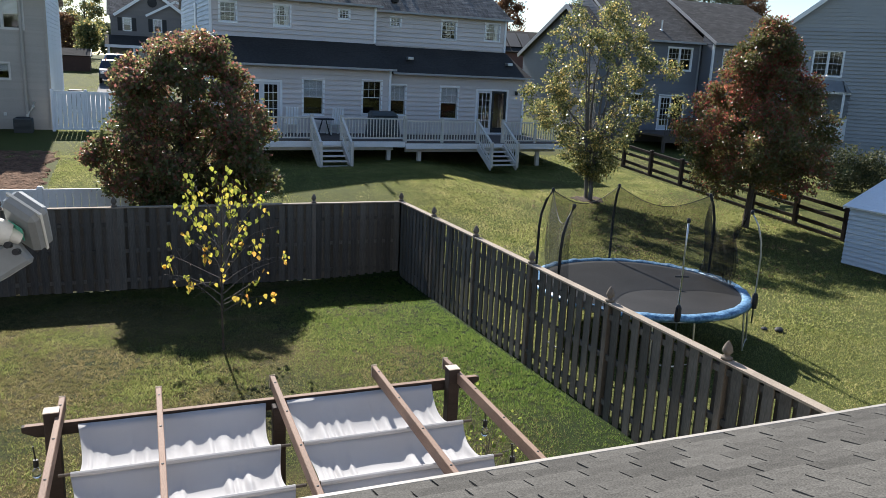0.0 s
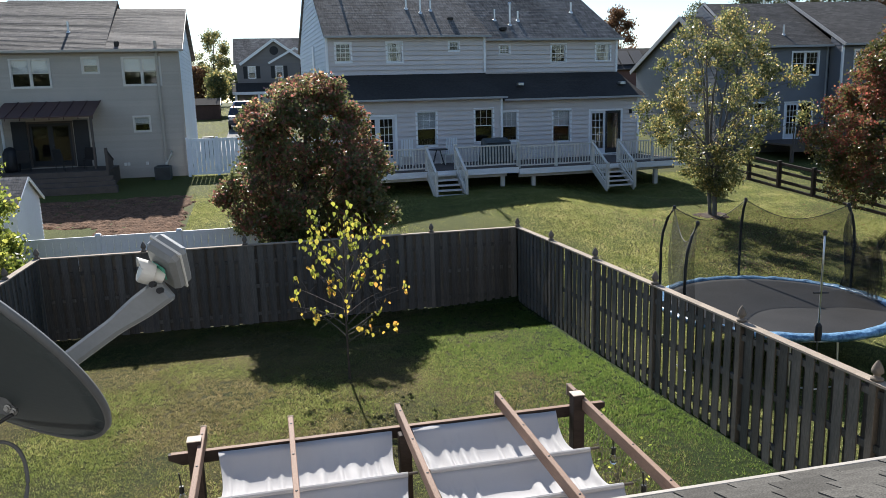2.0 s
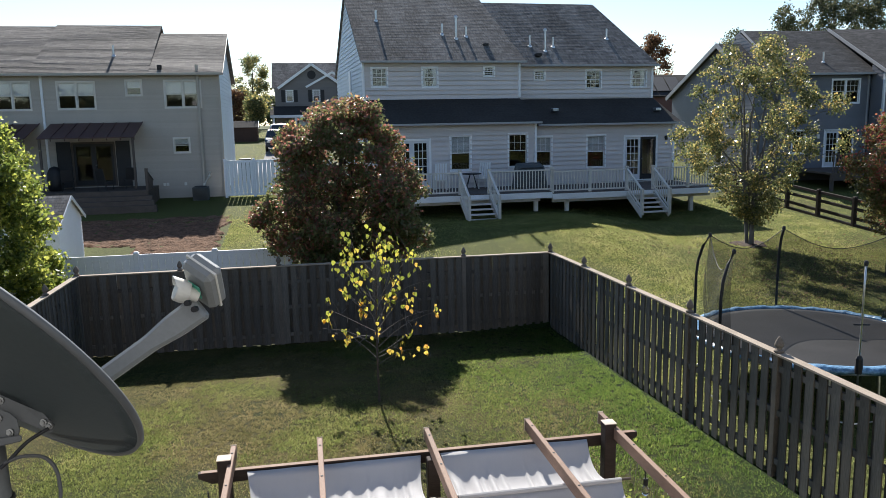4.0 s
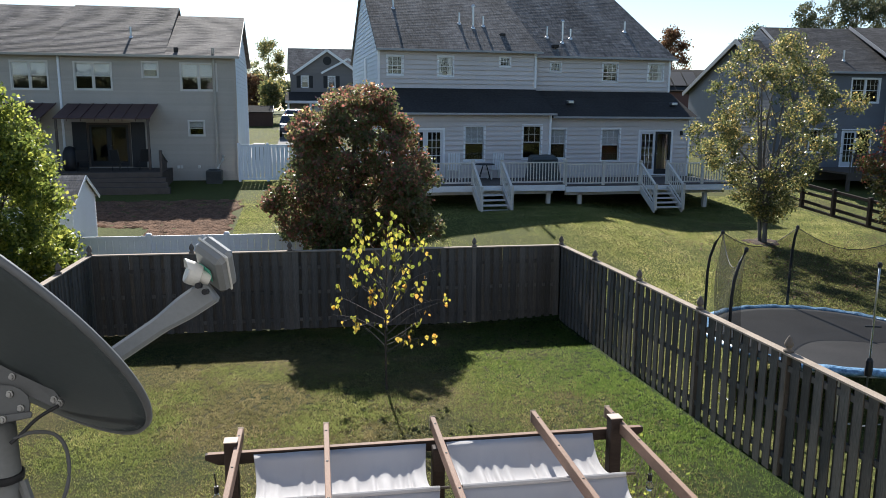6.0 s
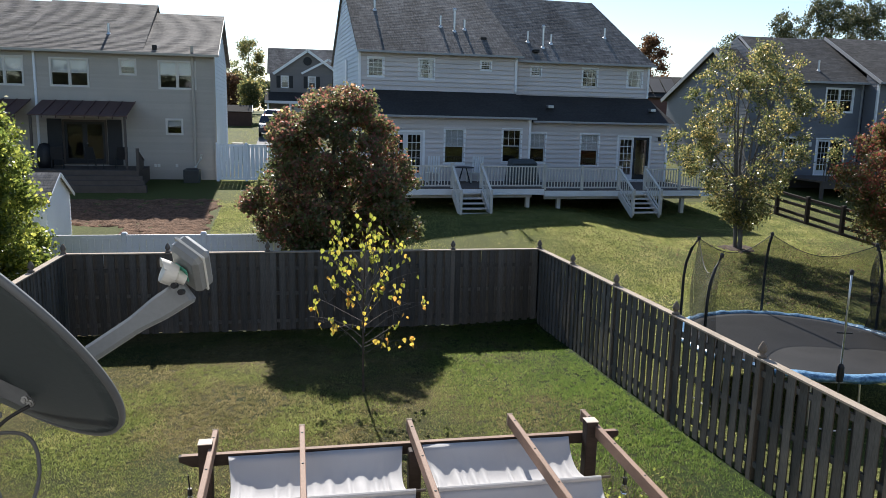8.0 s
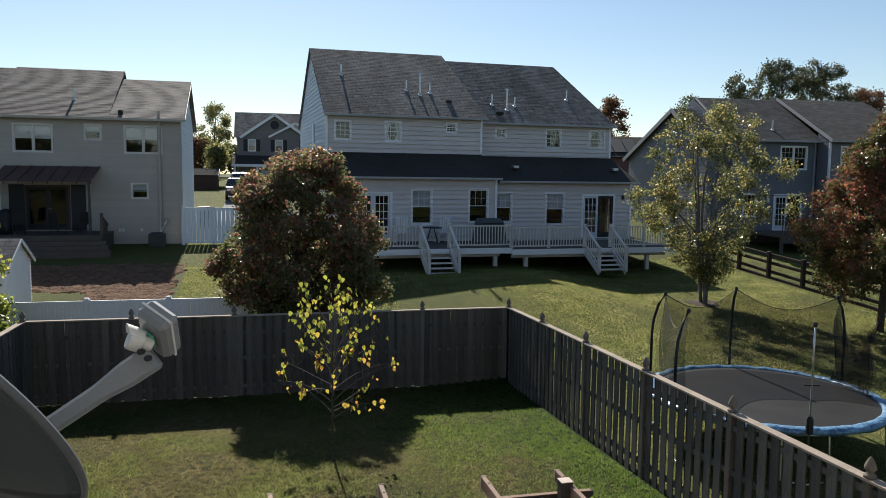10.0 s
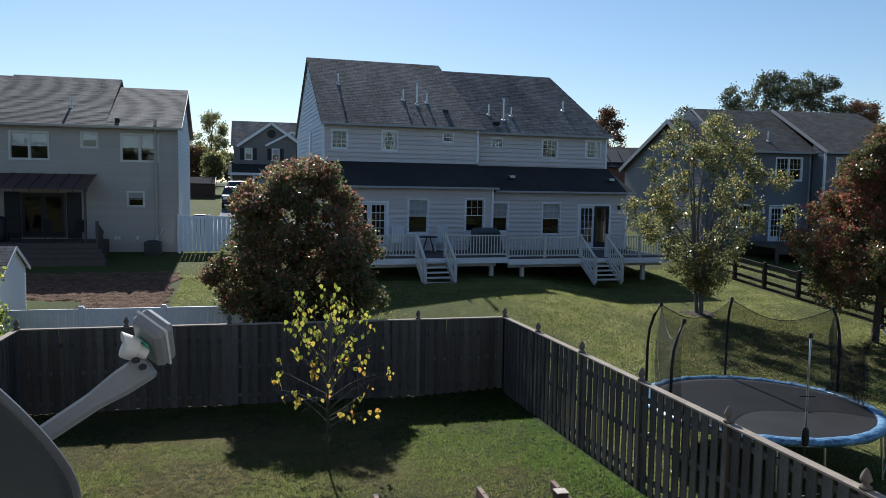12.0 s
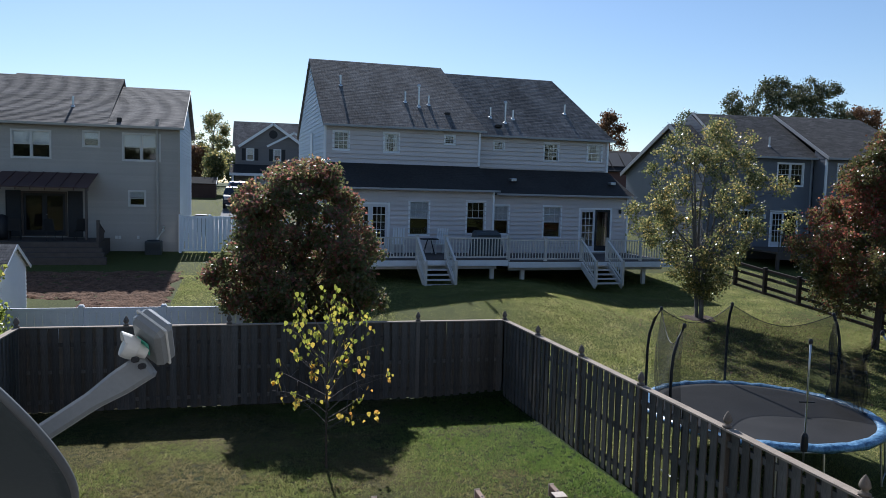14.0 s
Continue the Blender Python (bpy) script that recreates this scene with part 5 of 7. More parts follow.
# ---------- satellite dish ----------
def dish():
    d = thing("satellite_dish", "grey satellite dish on a mast, seen from behind, with feed arm", "satellite dish")
    R = Matrix.Rotation(radians(-9.5), 3, 'Z') @ Matrix.Rotation(radians(90 - 10.26), 3, 'X')
    rt, up, fw = R.col[0], R.col[1], -R.col[2]
    eye = Vector(EYE)

    def at(px, py, dist):
        return eye + (rt * (px - 784) / 1345 - up * (py - 441) / 1345 + fw).normalized() * dist
    C = at(-50, 566, 2.0)
    ray = (C - eye).normalized()
    pe = rt * 0.69 + up * 0.72
    pe = (pe - ray * pe.dot(ray)).normalized()
    n = (pe * 0.97 + ray * 0.24).normalized()
    a = ray.cross(n).normalized()
    a = -a if a.z > 0 else a
    b = n.cross(a)
    m = Matrix((a, b, n)).transposed().to_4x4()
    m.translation = C
    rad, dep = 0.45, 0.075
    bm = bmesh.new()
    rings = []
    for k in range(15):
        r = k / 14
        rings.append([bm.verts.new(m @ Vector((rad * r * math.cos(t), rad * 0.93 * r * math.sin(t), -dep * (1 - r * r)))) for t in np.linspace(0, 2 * math.pi, 73)[:-1]])
    for r0, r1 in zip(rings[1:], rings[2:]):
        for k in range(72):
            bm.faces.new((r0[k], r0[(k + 1) % 72], r1[(k + 1) % 72], r1[k]))
    bm.faces.new(rings[1])
    bmesh.ops.solidify(bm, geom=list(bm.faces), thickness=0.006)
    for v in rings[0]:
        bm.verts.remove(v)
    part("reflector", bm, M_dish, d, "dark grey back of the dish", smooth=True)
    bm = bmesh.new()
    loops = []
    for t in np.linspace(0, 2 * math.pi, 97)[:-1]:
        loops.append([bm.verts.new(m @ Vector(((rad + o) * math.cos(t), (rad * 0.93 + o) * math.sin(t), z))) for o, z in ((0.0, -0.003), (0.008, -0.004), (0.010, 0.008), (0.005, 0.014), (-0.002, 0.008))])
    for k in range(96):
        p, q = loops[k], loops[(k + 1) % 96]
        for i in range(5):
            bm.faces.new((p[i], p[(i + 1) % 5], q[(i + 1) % 5], q[i]))
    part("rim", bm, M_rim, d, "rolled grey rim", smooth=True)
    # feed arm and head
    tip = at(378, 515, 2.12)
    root = at(130, 686, 2.12)
    bm = bmesh.new()
    secs = []
    dr = (tip - root).normalized()
    sd = dr.cross(fw).normalized()
    for f, wd in ((0.0, 0.042), (0.62, 0.046), (0.80, 0.066), (1.0, 0.07)):
        p = root.lerp(tip, f)
        secs.append([bm.verts.new(p + sd * (x * wd / 2) + fw * (y * 0.02)) for x, y in ((-1, -1), (1, -1), (1, 1), (-1, 1))])
    for p, q in zip(secs, secs[1:]):
        for k in range(4):
            bm.faces.new((p[k], p[(k + 1) % 4], q[(k + 1) % 4], q[k]))
    bm.faces.new(secs[0])
    bm.faces.new(secs[-1][::-1])
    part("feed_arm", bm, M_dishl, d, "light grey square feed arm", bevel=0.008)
    hc = at(384, 470, 2.12)
    hx = (rt * 0.78 - up * 0.50 - fw * 0.25).normalized()
    hz = (n * -1.0)
    hz = (hz - hx * hz.dot(hx)).normalized()
    hy = hz.cross(hx)
    hm = Matrix((hx, hy, hz)).transposed().to_4x4()
    hm.translation = hc
    bm = bmesh.new()
    box(bm, -0.048, 0.048, -0.072, 0.072, -0.03, 0.03)
    bmesh.ops.transform(bm, matrix=hm, verts=bm.verts)
    part("feed_head", bm, M_dishl, d, "grey plastic feed housing", bevel=0.012)
    bm = bmesh.new()
    box(bm, -0.05, 0.05, -0.074, 0.074, -0.003, 0.003)
    bmesh.ops.transform(bm, matrix=hm, verts=bm.verts)
    part("seam", bm, M_plas, d)
    horn = at(343, 487, 2.10)
    ax = (rt * -0.80 + up * 0.34 - fw * 0.45).normalized()
    q = ax.to_track_quat('Z', 'Y').to_matrix().to_4x4()
    q.translation = horn
    bm = bmesh.new()
    lathe(bm, [(0.016, -0.045), (0.019, -0.02), (0.029, -0.017), (0.031, 0.0), (0.030, 0.012), (0.027, 0.016), (0.012, 0.017)], 24, q)
    fh = part("feed_horn", bm, M_plas, d, "cream plastic feed horn", smooth=False)
    # rain hood over the mouth of the horn
    lu = q.to_3x3().inverted() @ (up + rt * 0.15)
    a0 = math.atan2(lu.y, lu.x)
    bm = bmesh.new()
    hood = []
    for k in range(13):
        t = a0 + radians(-75 + 150 * k / 12)
        reach = 0.016 + 0.018 * math.cos(radians(-75 + 150 * k / 12))
        hood.append([bm.verts.new(q @ Vector((r * math.cos(t), r * math.sin(t), z))) for r, z in ((0.031, 0.0), (0.031, reach), (0.028, reach), (0.028, 0.0))])
    for p0, p1 in zip(hood, hood[1:]):
        for k in range(4):
            bm.faces.new((p0[k], p0[(k + 1) % 4], p1[(k + 1) % 4], p1[k]))
    bm.faces.new(hood[0])
    bm.faces.new(hood[-1][::-1])
    part("rain_hood", bm, M_plas, fh)
    bm = bmesh.new()
    box(bm, -0.02, 0.02, -0.025, 0.025, 0.035, 0.0365)
    bmesh.ops.transform(bm, matrix=hm, verts=bm.verts)
    part("sticker", bm, M_green_tag, d, "small green sticker")
    for px, py in ((356, 508), (368, 519)):
        bm = bmesh.new()
        p = at(px, py, 2.075)
        tube(bm, [p, p - fw * 0.02], 0.008, 8)
        part("bolt", bm, M_rubber, d)
    # mount behind the reflector
    def plate(bm, outline, near, far):
        """A pressed plate of the given outline, near and far faces at two distances."""
        F = [bm.verts.new(at(x, y, near)) for x, y in outline]
        B = [bm.verts.new(at(x, y, far)) for x, y in outline]
        bm.faces.new(F[::-1])
        bm.faces.new(B)
        for k in range(len(F)):
            bm.faces.new((F[k], F[(k + 1) % len(F)], B[(k + 1) % len(F)], B[k]))
    bm = bmesh.new()
    plate(bm, [(-30, 590), (4, 597), (14, 612), (28, 628), (48, 634), (62, 628), (76, 634), (81, 648), (74, 664), (82, 684), (98, 700), (112, 706), (120, 716), (112, 730), (96, 724), (70, 712), (48, 700), (-30, 676)], 1.905, 1.93)
    part("saddle", bm, M_rim, d, "grey curved pressed saddle", bevel=0.004)
    bm = bmesh.new()
    plate(bm, [(-30, 682), (24, 688), (40, 692), (54, 704), (58, 722), (56, 738), (-30, 750)], 1.885, 1.89)
    plate(bm, [(-30, 744), (58, 732), (62, 736), (60, 744), (-30, 762)], 1.872, 1.89)
    br = part("bracket", bm, M_rim, d, "grey pressed steel bracket", bevel=0.002)
    for px, py, dd in ((68, 641, 1.903), (24, 672, 1.903), (20, 703, 1.883), (40, 728, 1.883), (8, 748, 1.87), (108, 718, 1.903), (98, 712, 1.903)):
        bm = bmesh.new()
        p = at(px, py, dd)
        qn = (fw * -1).to_track_quat('Z', 'Y').to_matrix().to_4x4()
        qn.translation = p
        lathe(bm, [(0.0085, -0.004), (0.0085, 0.001), (0.0052, 0.0015), (0.0052, 0.005)], 8, qn)
        part("bolt", bm, M_bolt, br)
    mt = at(2, 752, 1.945)
    foot = Vector((mt.x + 0.02, mt.y, roof_z(mt.y) - 0.02))
    bm = bmesh.new()
    tube(bm, [foot, mt], 0.032, 16)
    part("mast", bm, M_mast, d, "round dull grey mast", smooth=True)
    bm = bmesh.new()
    lathe(bm, [(0.040, -0.008), (0.041, 0.0), (0.040, 0.008)], 16, Matrix.Translation(mt - Vector((0, 0, 0.125))))
    part("clamp", bm, M_rubber, d)
    s0 = mt - Vector((-0.035, 0, 0.14))
    s1 = Vector((s0.x + 0.26, s0.y - 0.25, roof_z(s0.y - 0.25) + 0.01))
    bm = bmesh.new()
    tube(bm, [s0, s1], 0.012, 8)
    part("strut", bm, M_mast, d)
    bm = bmesh.new()
    box(bm, foot.x - 0.09, foot.x + 0.09, foot.y - 0.11, foot.y + 0.11, foot.z, foot.z + 0.06)
    part("foot_plate", bm, M_dishl, d)
    for path in ([(28, 782), (60, 770), (98, 772), (120, 795), (127, 840), (118, 884), (95, 930)], [(108, 722), (70, 745), (40, 775), (22, 790)]):
        bm = bmesh.new()
        pts = [at(px, py, 1.88) for px, py in path]
        fine = []
        for k in range(len(pts) - 1):
            p0, p1, p2, p3 = pts[max(k - 1, 0)], pts[k], pts[k + 1], pts[min(k + 2, len(pts) - 1)]
            for t in np.linspace(0, 1, 6)[:-1]:
                t = float(t)
                fine.append(0.5 * ((2 * p1) + (p2 - p0) * t + (2 * p0 - 5 * p1 + 4 * p2 - p3) * t * t + (3 * p1 - p0 - 3 * p2 + p3) * t ** 3))
        fine.append(pts[-1])
        tube(bm, fine, 0.0042, 8)
        part("cable", bm, M_cable if len(path) > 5 else M_rubber, d, "grey coaxial cable" if len(path) > 5 else "black coaxial cable", smooth=True)
    return d


dish()


# ---------- trampoline ----------
def trampoline():
    cx, cy, zr, r = 9.26, 12.34, 1.35, 2.15
    t = thing("trampoline", "round trampoline with blue pad, black mat and a drooping black net", "trampoline", pose(cx, cy, 0))
    N = 96
    bm = bmesh.new()
    c = bm.verts.new((0, 0, zr - 0.03))
    rings = [[bm.verts.new((q * math.cos(2 * math.pi * k / N), q * math.sin(2 * math.pi * k / N), zr - 0.03 + 0.02 * (q / 1.85) ** 2)) for k in range(N)] for q in (0.5, 0.98, 1.0, 1.5, 1.99)]
    for k in range(N):
        bm.faces.new((c, rings[0][k], rings[0][(k + 1) % N]))
    for a, b in zip(rings, rings[1:]):
        for k in range(N):
            bm.faces.new((a[k], b[k], b[(k + 1) % N], a[(k + 1) % N]))
    part("jump_mat", bm, M_tmat, t, "black woven jumping mat", smooth=True)
    bm = bmesh.new()
    pr = []
    for k in range(N * 2):
        a = math.pi * k / N
        wob = 0.007 * math.sin(a * 23) + 0.006 * math.sin(a * 41 + 1)
        dr = 0.02 * math.sin(a * 17 + 2)
        pr.append([bm.verts.new((q * math.cos(a), q * math.sin(a), z)) for q, z in ((1.965, zr - 0.01), (1.985, zr + 0.02 + wob * 0.5), (2.06, zr + 0.03 + wob), (2.13, zr + 0.022 + wob), (2.165 + dr * 0.3, zr - 0.02), (2.17 + dr * 0.3, zr - 0.075 + dr), (2.12, zr - 0.04))])
    for k in range(N * 2):
        p, q = pr[k], pr[(k + 1) % (N * 2)]
        for i in range(7):
            bm.faces.new((p[i], p[(i + 1) % 7], q[(i + 1) % 7], q[i]))
    part("safety_pad", bm, M_pad, t, "crinkled blue vinyl safety pad", smooth=True)
    bm = bmesh.new()
    ring = [(2.1 * math.cos(2 * math.pi * k / 48), 2.1 * math.sin(2 * math.pi * k / 48), zr - 0.09) for k in range(49)]
    tube(bm, ring, 0.022, 8, False)
    part("frame_ring", bm, M_metal, t)
    tops = {}
    for ang in (72, 132, 192, 252, 312, 12):
        a = radians(ang)
        ux, uy = math.cos(a), math.sin(a)
        g = terr(cx + 2.2 * ux, cy + 2.2 * uy)
        silver = ang in (252, 312)
        bm = bmesh.new()
        if ang == 252:
            pts = [(2.2 * ux, 2.2 * uy, zr - 0.4), (2.2 * ux, 2.2 * uy, zr + 1.3), (2.2 * ux, 2.2 * uy, zr + 1.75)]
        else:
            pts = [(2.2 * ux, 2.2 * uy, zr - 0.4), (2.2 * ux, 2.2 * uy, zr + 0.9), (2.17 * ux, 2.17 * uy, zr + 1.2), (2.08 * ux, 2.08 * uy, zr + 1.5), (1.95 * ux, 1.95 * uy, zr + 1.72)]
        tops[ang] = pts[-1]
        tube(bm, pts, 0.016 if silver else 0.028, 8)
        pole = part("net_pole", bm, M_metal if silver else M_rubber, t, "bare steel pole" if silver else "black foam-sleeved pole", smooth=True)
        bm = bmesh.new()
        lathe(bm, [(0.034, -0.03), (0.036, 0.02), (0.02, 0.05)], 8, Matrix.Translation(pts[-1]))
        part("pole_cap", bm, M_rubber, pole)
        if silver:
            bm = bmesh.new()
            z0 = zr - 0.04 if ang == 252 else zr - 0.1
            lathe(bm, [(0.05, 0), (0.06, 0.1), (0.055, 0.25), (0.03, 0.3)], 8, pose(2.2 * ux, 2.2 * uy, z0))
            part("foam_sleeve", bm, M_rubber, pole)
        if ang == 252:
            bm = bmesh.new()
            tube(bm, [(2.2 * ux - 0.14, 2.2 * uy, zr + 0.78), (2.2 * ux + 0.14, 2.2 * uy, zr + 0.76)], 0.014, 6)
            part("clamp", bm, M_rubber, pole)
        for s in (-0.18, 0.18):
            b_ = a + s
            bm = bmesh.new()
            p = [(2.1 * math.cos(b_), 2.1 * math.sin(b_), zr - 0.1), (2.16 * math.cos(b_), 2.16 * math.sin(b_), g + 0.1), (2.1 * math.cos(a), 2.1 * math.sin(a), g + 0.02)]
            tube(bm, p, 0.019, 8)
            part("leg", bm, M_metal, t)
    # net between the poles, sagging in the middle
    runs = [(192, 132), (132, 72), (72, 12)]
    for p, q in runs:
        bm = bmesh.new()
        P, Q = Vector(tops[p]), Vector(tops[q])
        n = 20
        cols = []
        for k in range(n + 1):
            f = k / n
            a = radians(p + (q - p) * f)
            sag = (0.5 if p == 192 else 0.34) * math.sin(math.pi * f)
            top = P.lerp(Q, f) - Vector((0, 0, sag))
            out = Vector((math.cos(a), math.sin(a), 0)) * (0.06 + 0.05 * math.sin(9 * f))
            low = Vector((1.9 * math.cos(a), 1.9 * math.sin(a), zr + 0.04))
            cols.append([bm.verts.new(low.lerp(top, j / 8) + out * math.sin(math.pi * j / 8)) for j in range(9)])
        for a_, b_ in zip(cols, cols[1:]):
            for j in range(8):
                bm.faces.new((a_[j], b_[j], b_[j + 1], a_[j + 1]))
        part("net_panel", bm, M_net, t, "sheer black netting", smooth=True)
        bm = bmesh.new()
        tube(bm, [P.lerp(Q, k / 12) - Vector((0, 0, (0.5 if p == 192 else 0.34) * math.sin(math.pi * k / 12))) for k in range(13)], 0.008, 5)
        part("net_cord", bm, M_rubber, t)
    # net slumped in a bunch near the far right pole
    for off, w in ((0, 0.5), (0.12, 0.42), (0.2, 0.6)):
        bm = bmesh.new()
        n = 16
        cols = []
        P = Vector(tops[12])
        Q = Vector(tops[312]).lerp(P, 0.15)
        for k in range(n + 1):
            f = k / n
            top = P.lerp(Q, f) - Vector((0, 0, 0.75 * math.sin(math.pi * f) ** 0.8 + off * 0.5))
            a = radians(12 - 40 * f * w * 1.5)
            low = Vector((1.9 * math.cos(a), 1.9 * math.sin(a), zr + 0.04))
            cols.append([bm.verts.new(low.lerp(top, j / 8) + Vector((0.05 * math.sin(f * 25 + j), 0.05 * math.cos(f * 21 + j), 0))) for j in range(9)])
        for a_, b_ in zip(cols, cols[1:]):
            for j in range(8):
                bm.faces.new((a_[j], b_[j], b_[j + 1], a_[j + 1]))
        part("net_panel", bm, M_net, t, "bunched black netting", smooth=True)
    return t


trampoline()


# ---------- trees ----------
def leaves(n_clumps, per, spread, size, envelope, rg, shape="diamond", droop=0.3):
    """Leaf blades round clump centres. envelope(rg) gives a centre."""
    cs = np.array([envelope(rg) for _ in range(n_clumps)])
    cnt = np.repeat(np.arange(n_clumps), per)
    P = cs[cnt] + rg.normal(0, spread, (len(cnt), 3)) * (1, 1, 0.75)
    d = rg.normal(0, 1, (len(P), 3))
    d[:, 2] -= droop
    d /= np.linalg.norm(d, axis=1)[:, None]
    s = np.cross(d, rg.normal(0, 1, (len(P), 3)))
    s /= np.linalg.norm(s, axis=1)[:, None]
    nn = np.cross(d, s)
    L = size * rg.uniform(0.65, 1.25, (len(P), 1))
    w = L * 0.42
    a = P
    b = P + d * L * 0.45 + s * w + nn * L * 0.1
    c = P + d * L
    e = P + d * L * 0.45 - s * w + nn * L * 0.1
    V = np.stack([a, b, c, e], 1).reshape(-1, 3)
    F = np.arange(len(V)).reshape(-1, 4)
    return cs, V, F


def fast_mesh(name, V, F, material):
    me = bpy.data.meshes.new(name)
    me.vertices.add(len(V))
    me.vertices.foreach_set("co", V.astype(np.float32).ravel())
    me.loops.add(F.size)
    me.loops.foreach_set("vertex_index", F.astype(np.int32).ravel())
    me.polygons.add(len(F))
    me.polygons.foreach_set("loop_start", (np.arange(len(F)) * F.shape[1]).astype(np.int32))
    me.update(calc_edges=True)
    me.materials.append(material)
    return me


def limb(bm, a, b, r0, r1, rg, n=6, bow=0.12):
    a, b = Vector(a), Vector(b)
    L = (b - a).length
    k = Vector(rg.normal(0, bow * L, 3))
    pts = []
    for i in range(6):
        f = i / 5
        pts.append(a.lerp(b, f) + k * math.sin(math.pi * f) * (1 - 0.3 * f) + Vector((0, 0, 0.08 * L * math.sin(math.pi * f))))
    tube(bm, pts, [r0 + (r1 - r0) * i / 5 for i in range(6)], n)


def tree(name, label, base, trunks, envelope, n_clumps, per, spread, size, lmat, bark, seed, trunk_r=0.09, branch_from=0.3, droop=0.3, n_limbs=40):
    rg = np.random.default_rng(seed)
    t = thing(name, label, "tree", pose(*base))
    cs, V, F = leaves(n_clumps, per, spread, size, envelope, rg, droop=droop)
    crown = new("crown", fast_mesh("crown", V, F, lmat))
    crown.parent = t
    order = rg.permutation(n_clumps)[:n_limbs]
    for k, top in enumerate(trunks):
        bm = bmesh.new()
        foot = Vector((0.10 * math.cos(k * 2.1), 0.10 * math.sin(k * 2.1), -0.1)) if len(trunks) > 1 else Vector((0, 0, -0.1))
        top = Vector(top)
        limb(bm, foot, top, trunk_r, trunk_r * 0.25, rg, 8, 0.03)
        part("trunk", bm, bark, t)
    bm = bmesh.new()
    for i in order:
        c = Vector(cs[i])
        top = Vector(trunks[int(rg.integers(len(trunks)))])
        f = min(0.95, max(branch_from, (c.z / top.z) * rg.uniform(0.45, 0.8)))
        s = Vector((0, 0, 0)).lerp(top, f)
        limb(bm, s, c, trunk_r * 0.42 * (1 - 0.5 * f), 0.006, rg, 5)
    part("limb_frame", bm, bark, t)
    return t


def crown_of(z0, z1, rad, prof, lobes=22, lobe=0.36, seed=0, fill=0.2, boughs=()):
    """Centres on the skins of many lobes set inside a crown whose width follows prof (bottom to top)."""
    lr = np.random.default_rng(100 + seed)
    L = []
    for k in range(lobes):
        u = (k + 0.5) / lobes
        w = rad * float(np.interp(u, np.linspace(0, 1, len(prof)), prof))
        a = k * 2.39996 + lr.uniform(-0.4, 0.4)
        r = min(w * 0.62, rad * lobe) * lr.uniform(0.75, 1.25)
        d = max(0.0, w - r) * lr.uniform(0.72, 1.16)
        L.append((d * math.cos(a), d * math.sin(a), z0 + (z1 - z0) * u - (r * 0.4 if u > 0.8 else 0), r))
    L += list(boughs)
    wt = np.array([l[3] ** 2 for l in L])
    wt /= wt.sum()

    def f(rg):
        x, y, z, r = L[int(rg.choice(len(L), p=wt))]
        d = rg.normal(0, 1, 3) + np.array((x, y, 0)) / (rad + 1e-6) * 0.7 + (0, 0, 0.15)
        d /= np.linalg.norm(d)
        q = rg.uniform(0.72, 1.05) if rg.uniform() > fill else rg.uniform(0.1, 0.72)
        return (x + d[0] * r * q, y + d[1] * r * q, z + d[2] * r * q * 0.85)
    return f


L_maple = leaf_mat("maroon_green_maple_leaves", [(0, (0.046, 0.060, 0.024)), (0.50, (0.13, 0.14, 0.050)), (0.64, (0.17, 0.090, 0.060)), (0.80, (0.29, 0.10, 0.078)), (0.91, (0.50, 0.42, 0.16)), (1, (0.70, 0.28, 0.20))], 0.34, 0.42, 0.4, 0.6, 0.45, face=1.0, glow=2.2)
L_red = leaf_mat("red_maple_leaves", [(0, (0.040, 0.050, 0.018)), (0.44, (0.13, 0.13, 0.040)), (0.60, (0.17, 0.095, 0.045)), (0.77, (0.31, 0.056, 0.05)), (1, (0.52, 0.26, 0.12))], 0.34, 0.32, 0.5, 0.45, 0.4, face=0.8, glow=2.0)
L_birch = leaf_mat("yellowing_green_leaves", [(0, (0.034, 0.046, 0.018)), (0.45, (0.115, 0.135, 0.046)), (0.74, (0.26, 0.235, 0.085)), (0.92, (0.56, 0.40, 0.12)), (1, (0.74, 0.44, 0.14))], 0.28, 0.42, 0.2, 0.9, 0.6, face=0.75, glow=2.1)
L_green = leaf_mat("fresh_green_leaves", [(0, (0.034, 0.055, 0.011)), (0.5, (0.115, 0.145, 0.026)), (0.85, (0.33, 0.33, 0.056)), (1, (0.55, 0.40, 0.11))], 0.35, 0.5, 0.3, 1.0, 0.4, face=0.85, glow=2.5)
L_yellow = leaf_mat("yellow_leaves", [(0, (0.34, 0.30, 0.035)), (0.5, (0.50, 0.36, 0.045)), (1, (0.54, 0.25, 0.04))], 0.45, 0.5, glow=1.6)
L_lime = leaf_mat("lime_leaves", [(0, (0.14, 0.17, 0.025)), (0.6, (0.27, 0.28, 0.035)), (1, (0.42, 0.34, 0.045))], 0.4, 0.5, spec=0.35, glow=1.7)
L_far = leaf_mat("far_woodland_leaves", [(0, (0.045, 0.055, 0.030)), (0.7, (0.085, 0.098, 0.046)), (1, (0.16, 0.14, 0.065))], 0.5, 0.28)
L_far_r = leaf_mat("far_russet_leaves", [(0, (0.10, 0.055, 0.032)), (0.7, (0.17, 0.085, 0.045)), (1, (0.22, 0.14, 0.06))], 0.6, 0.35)

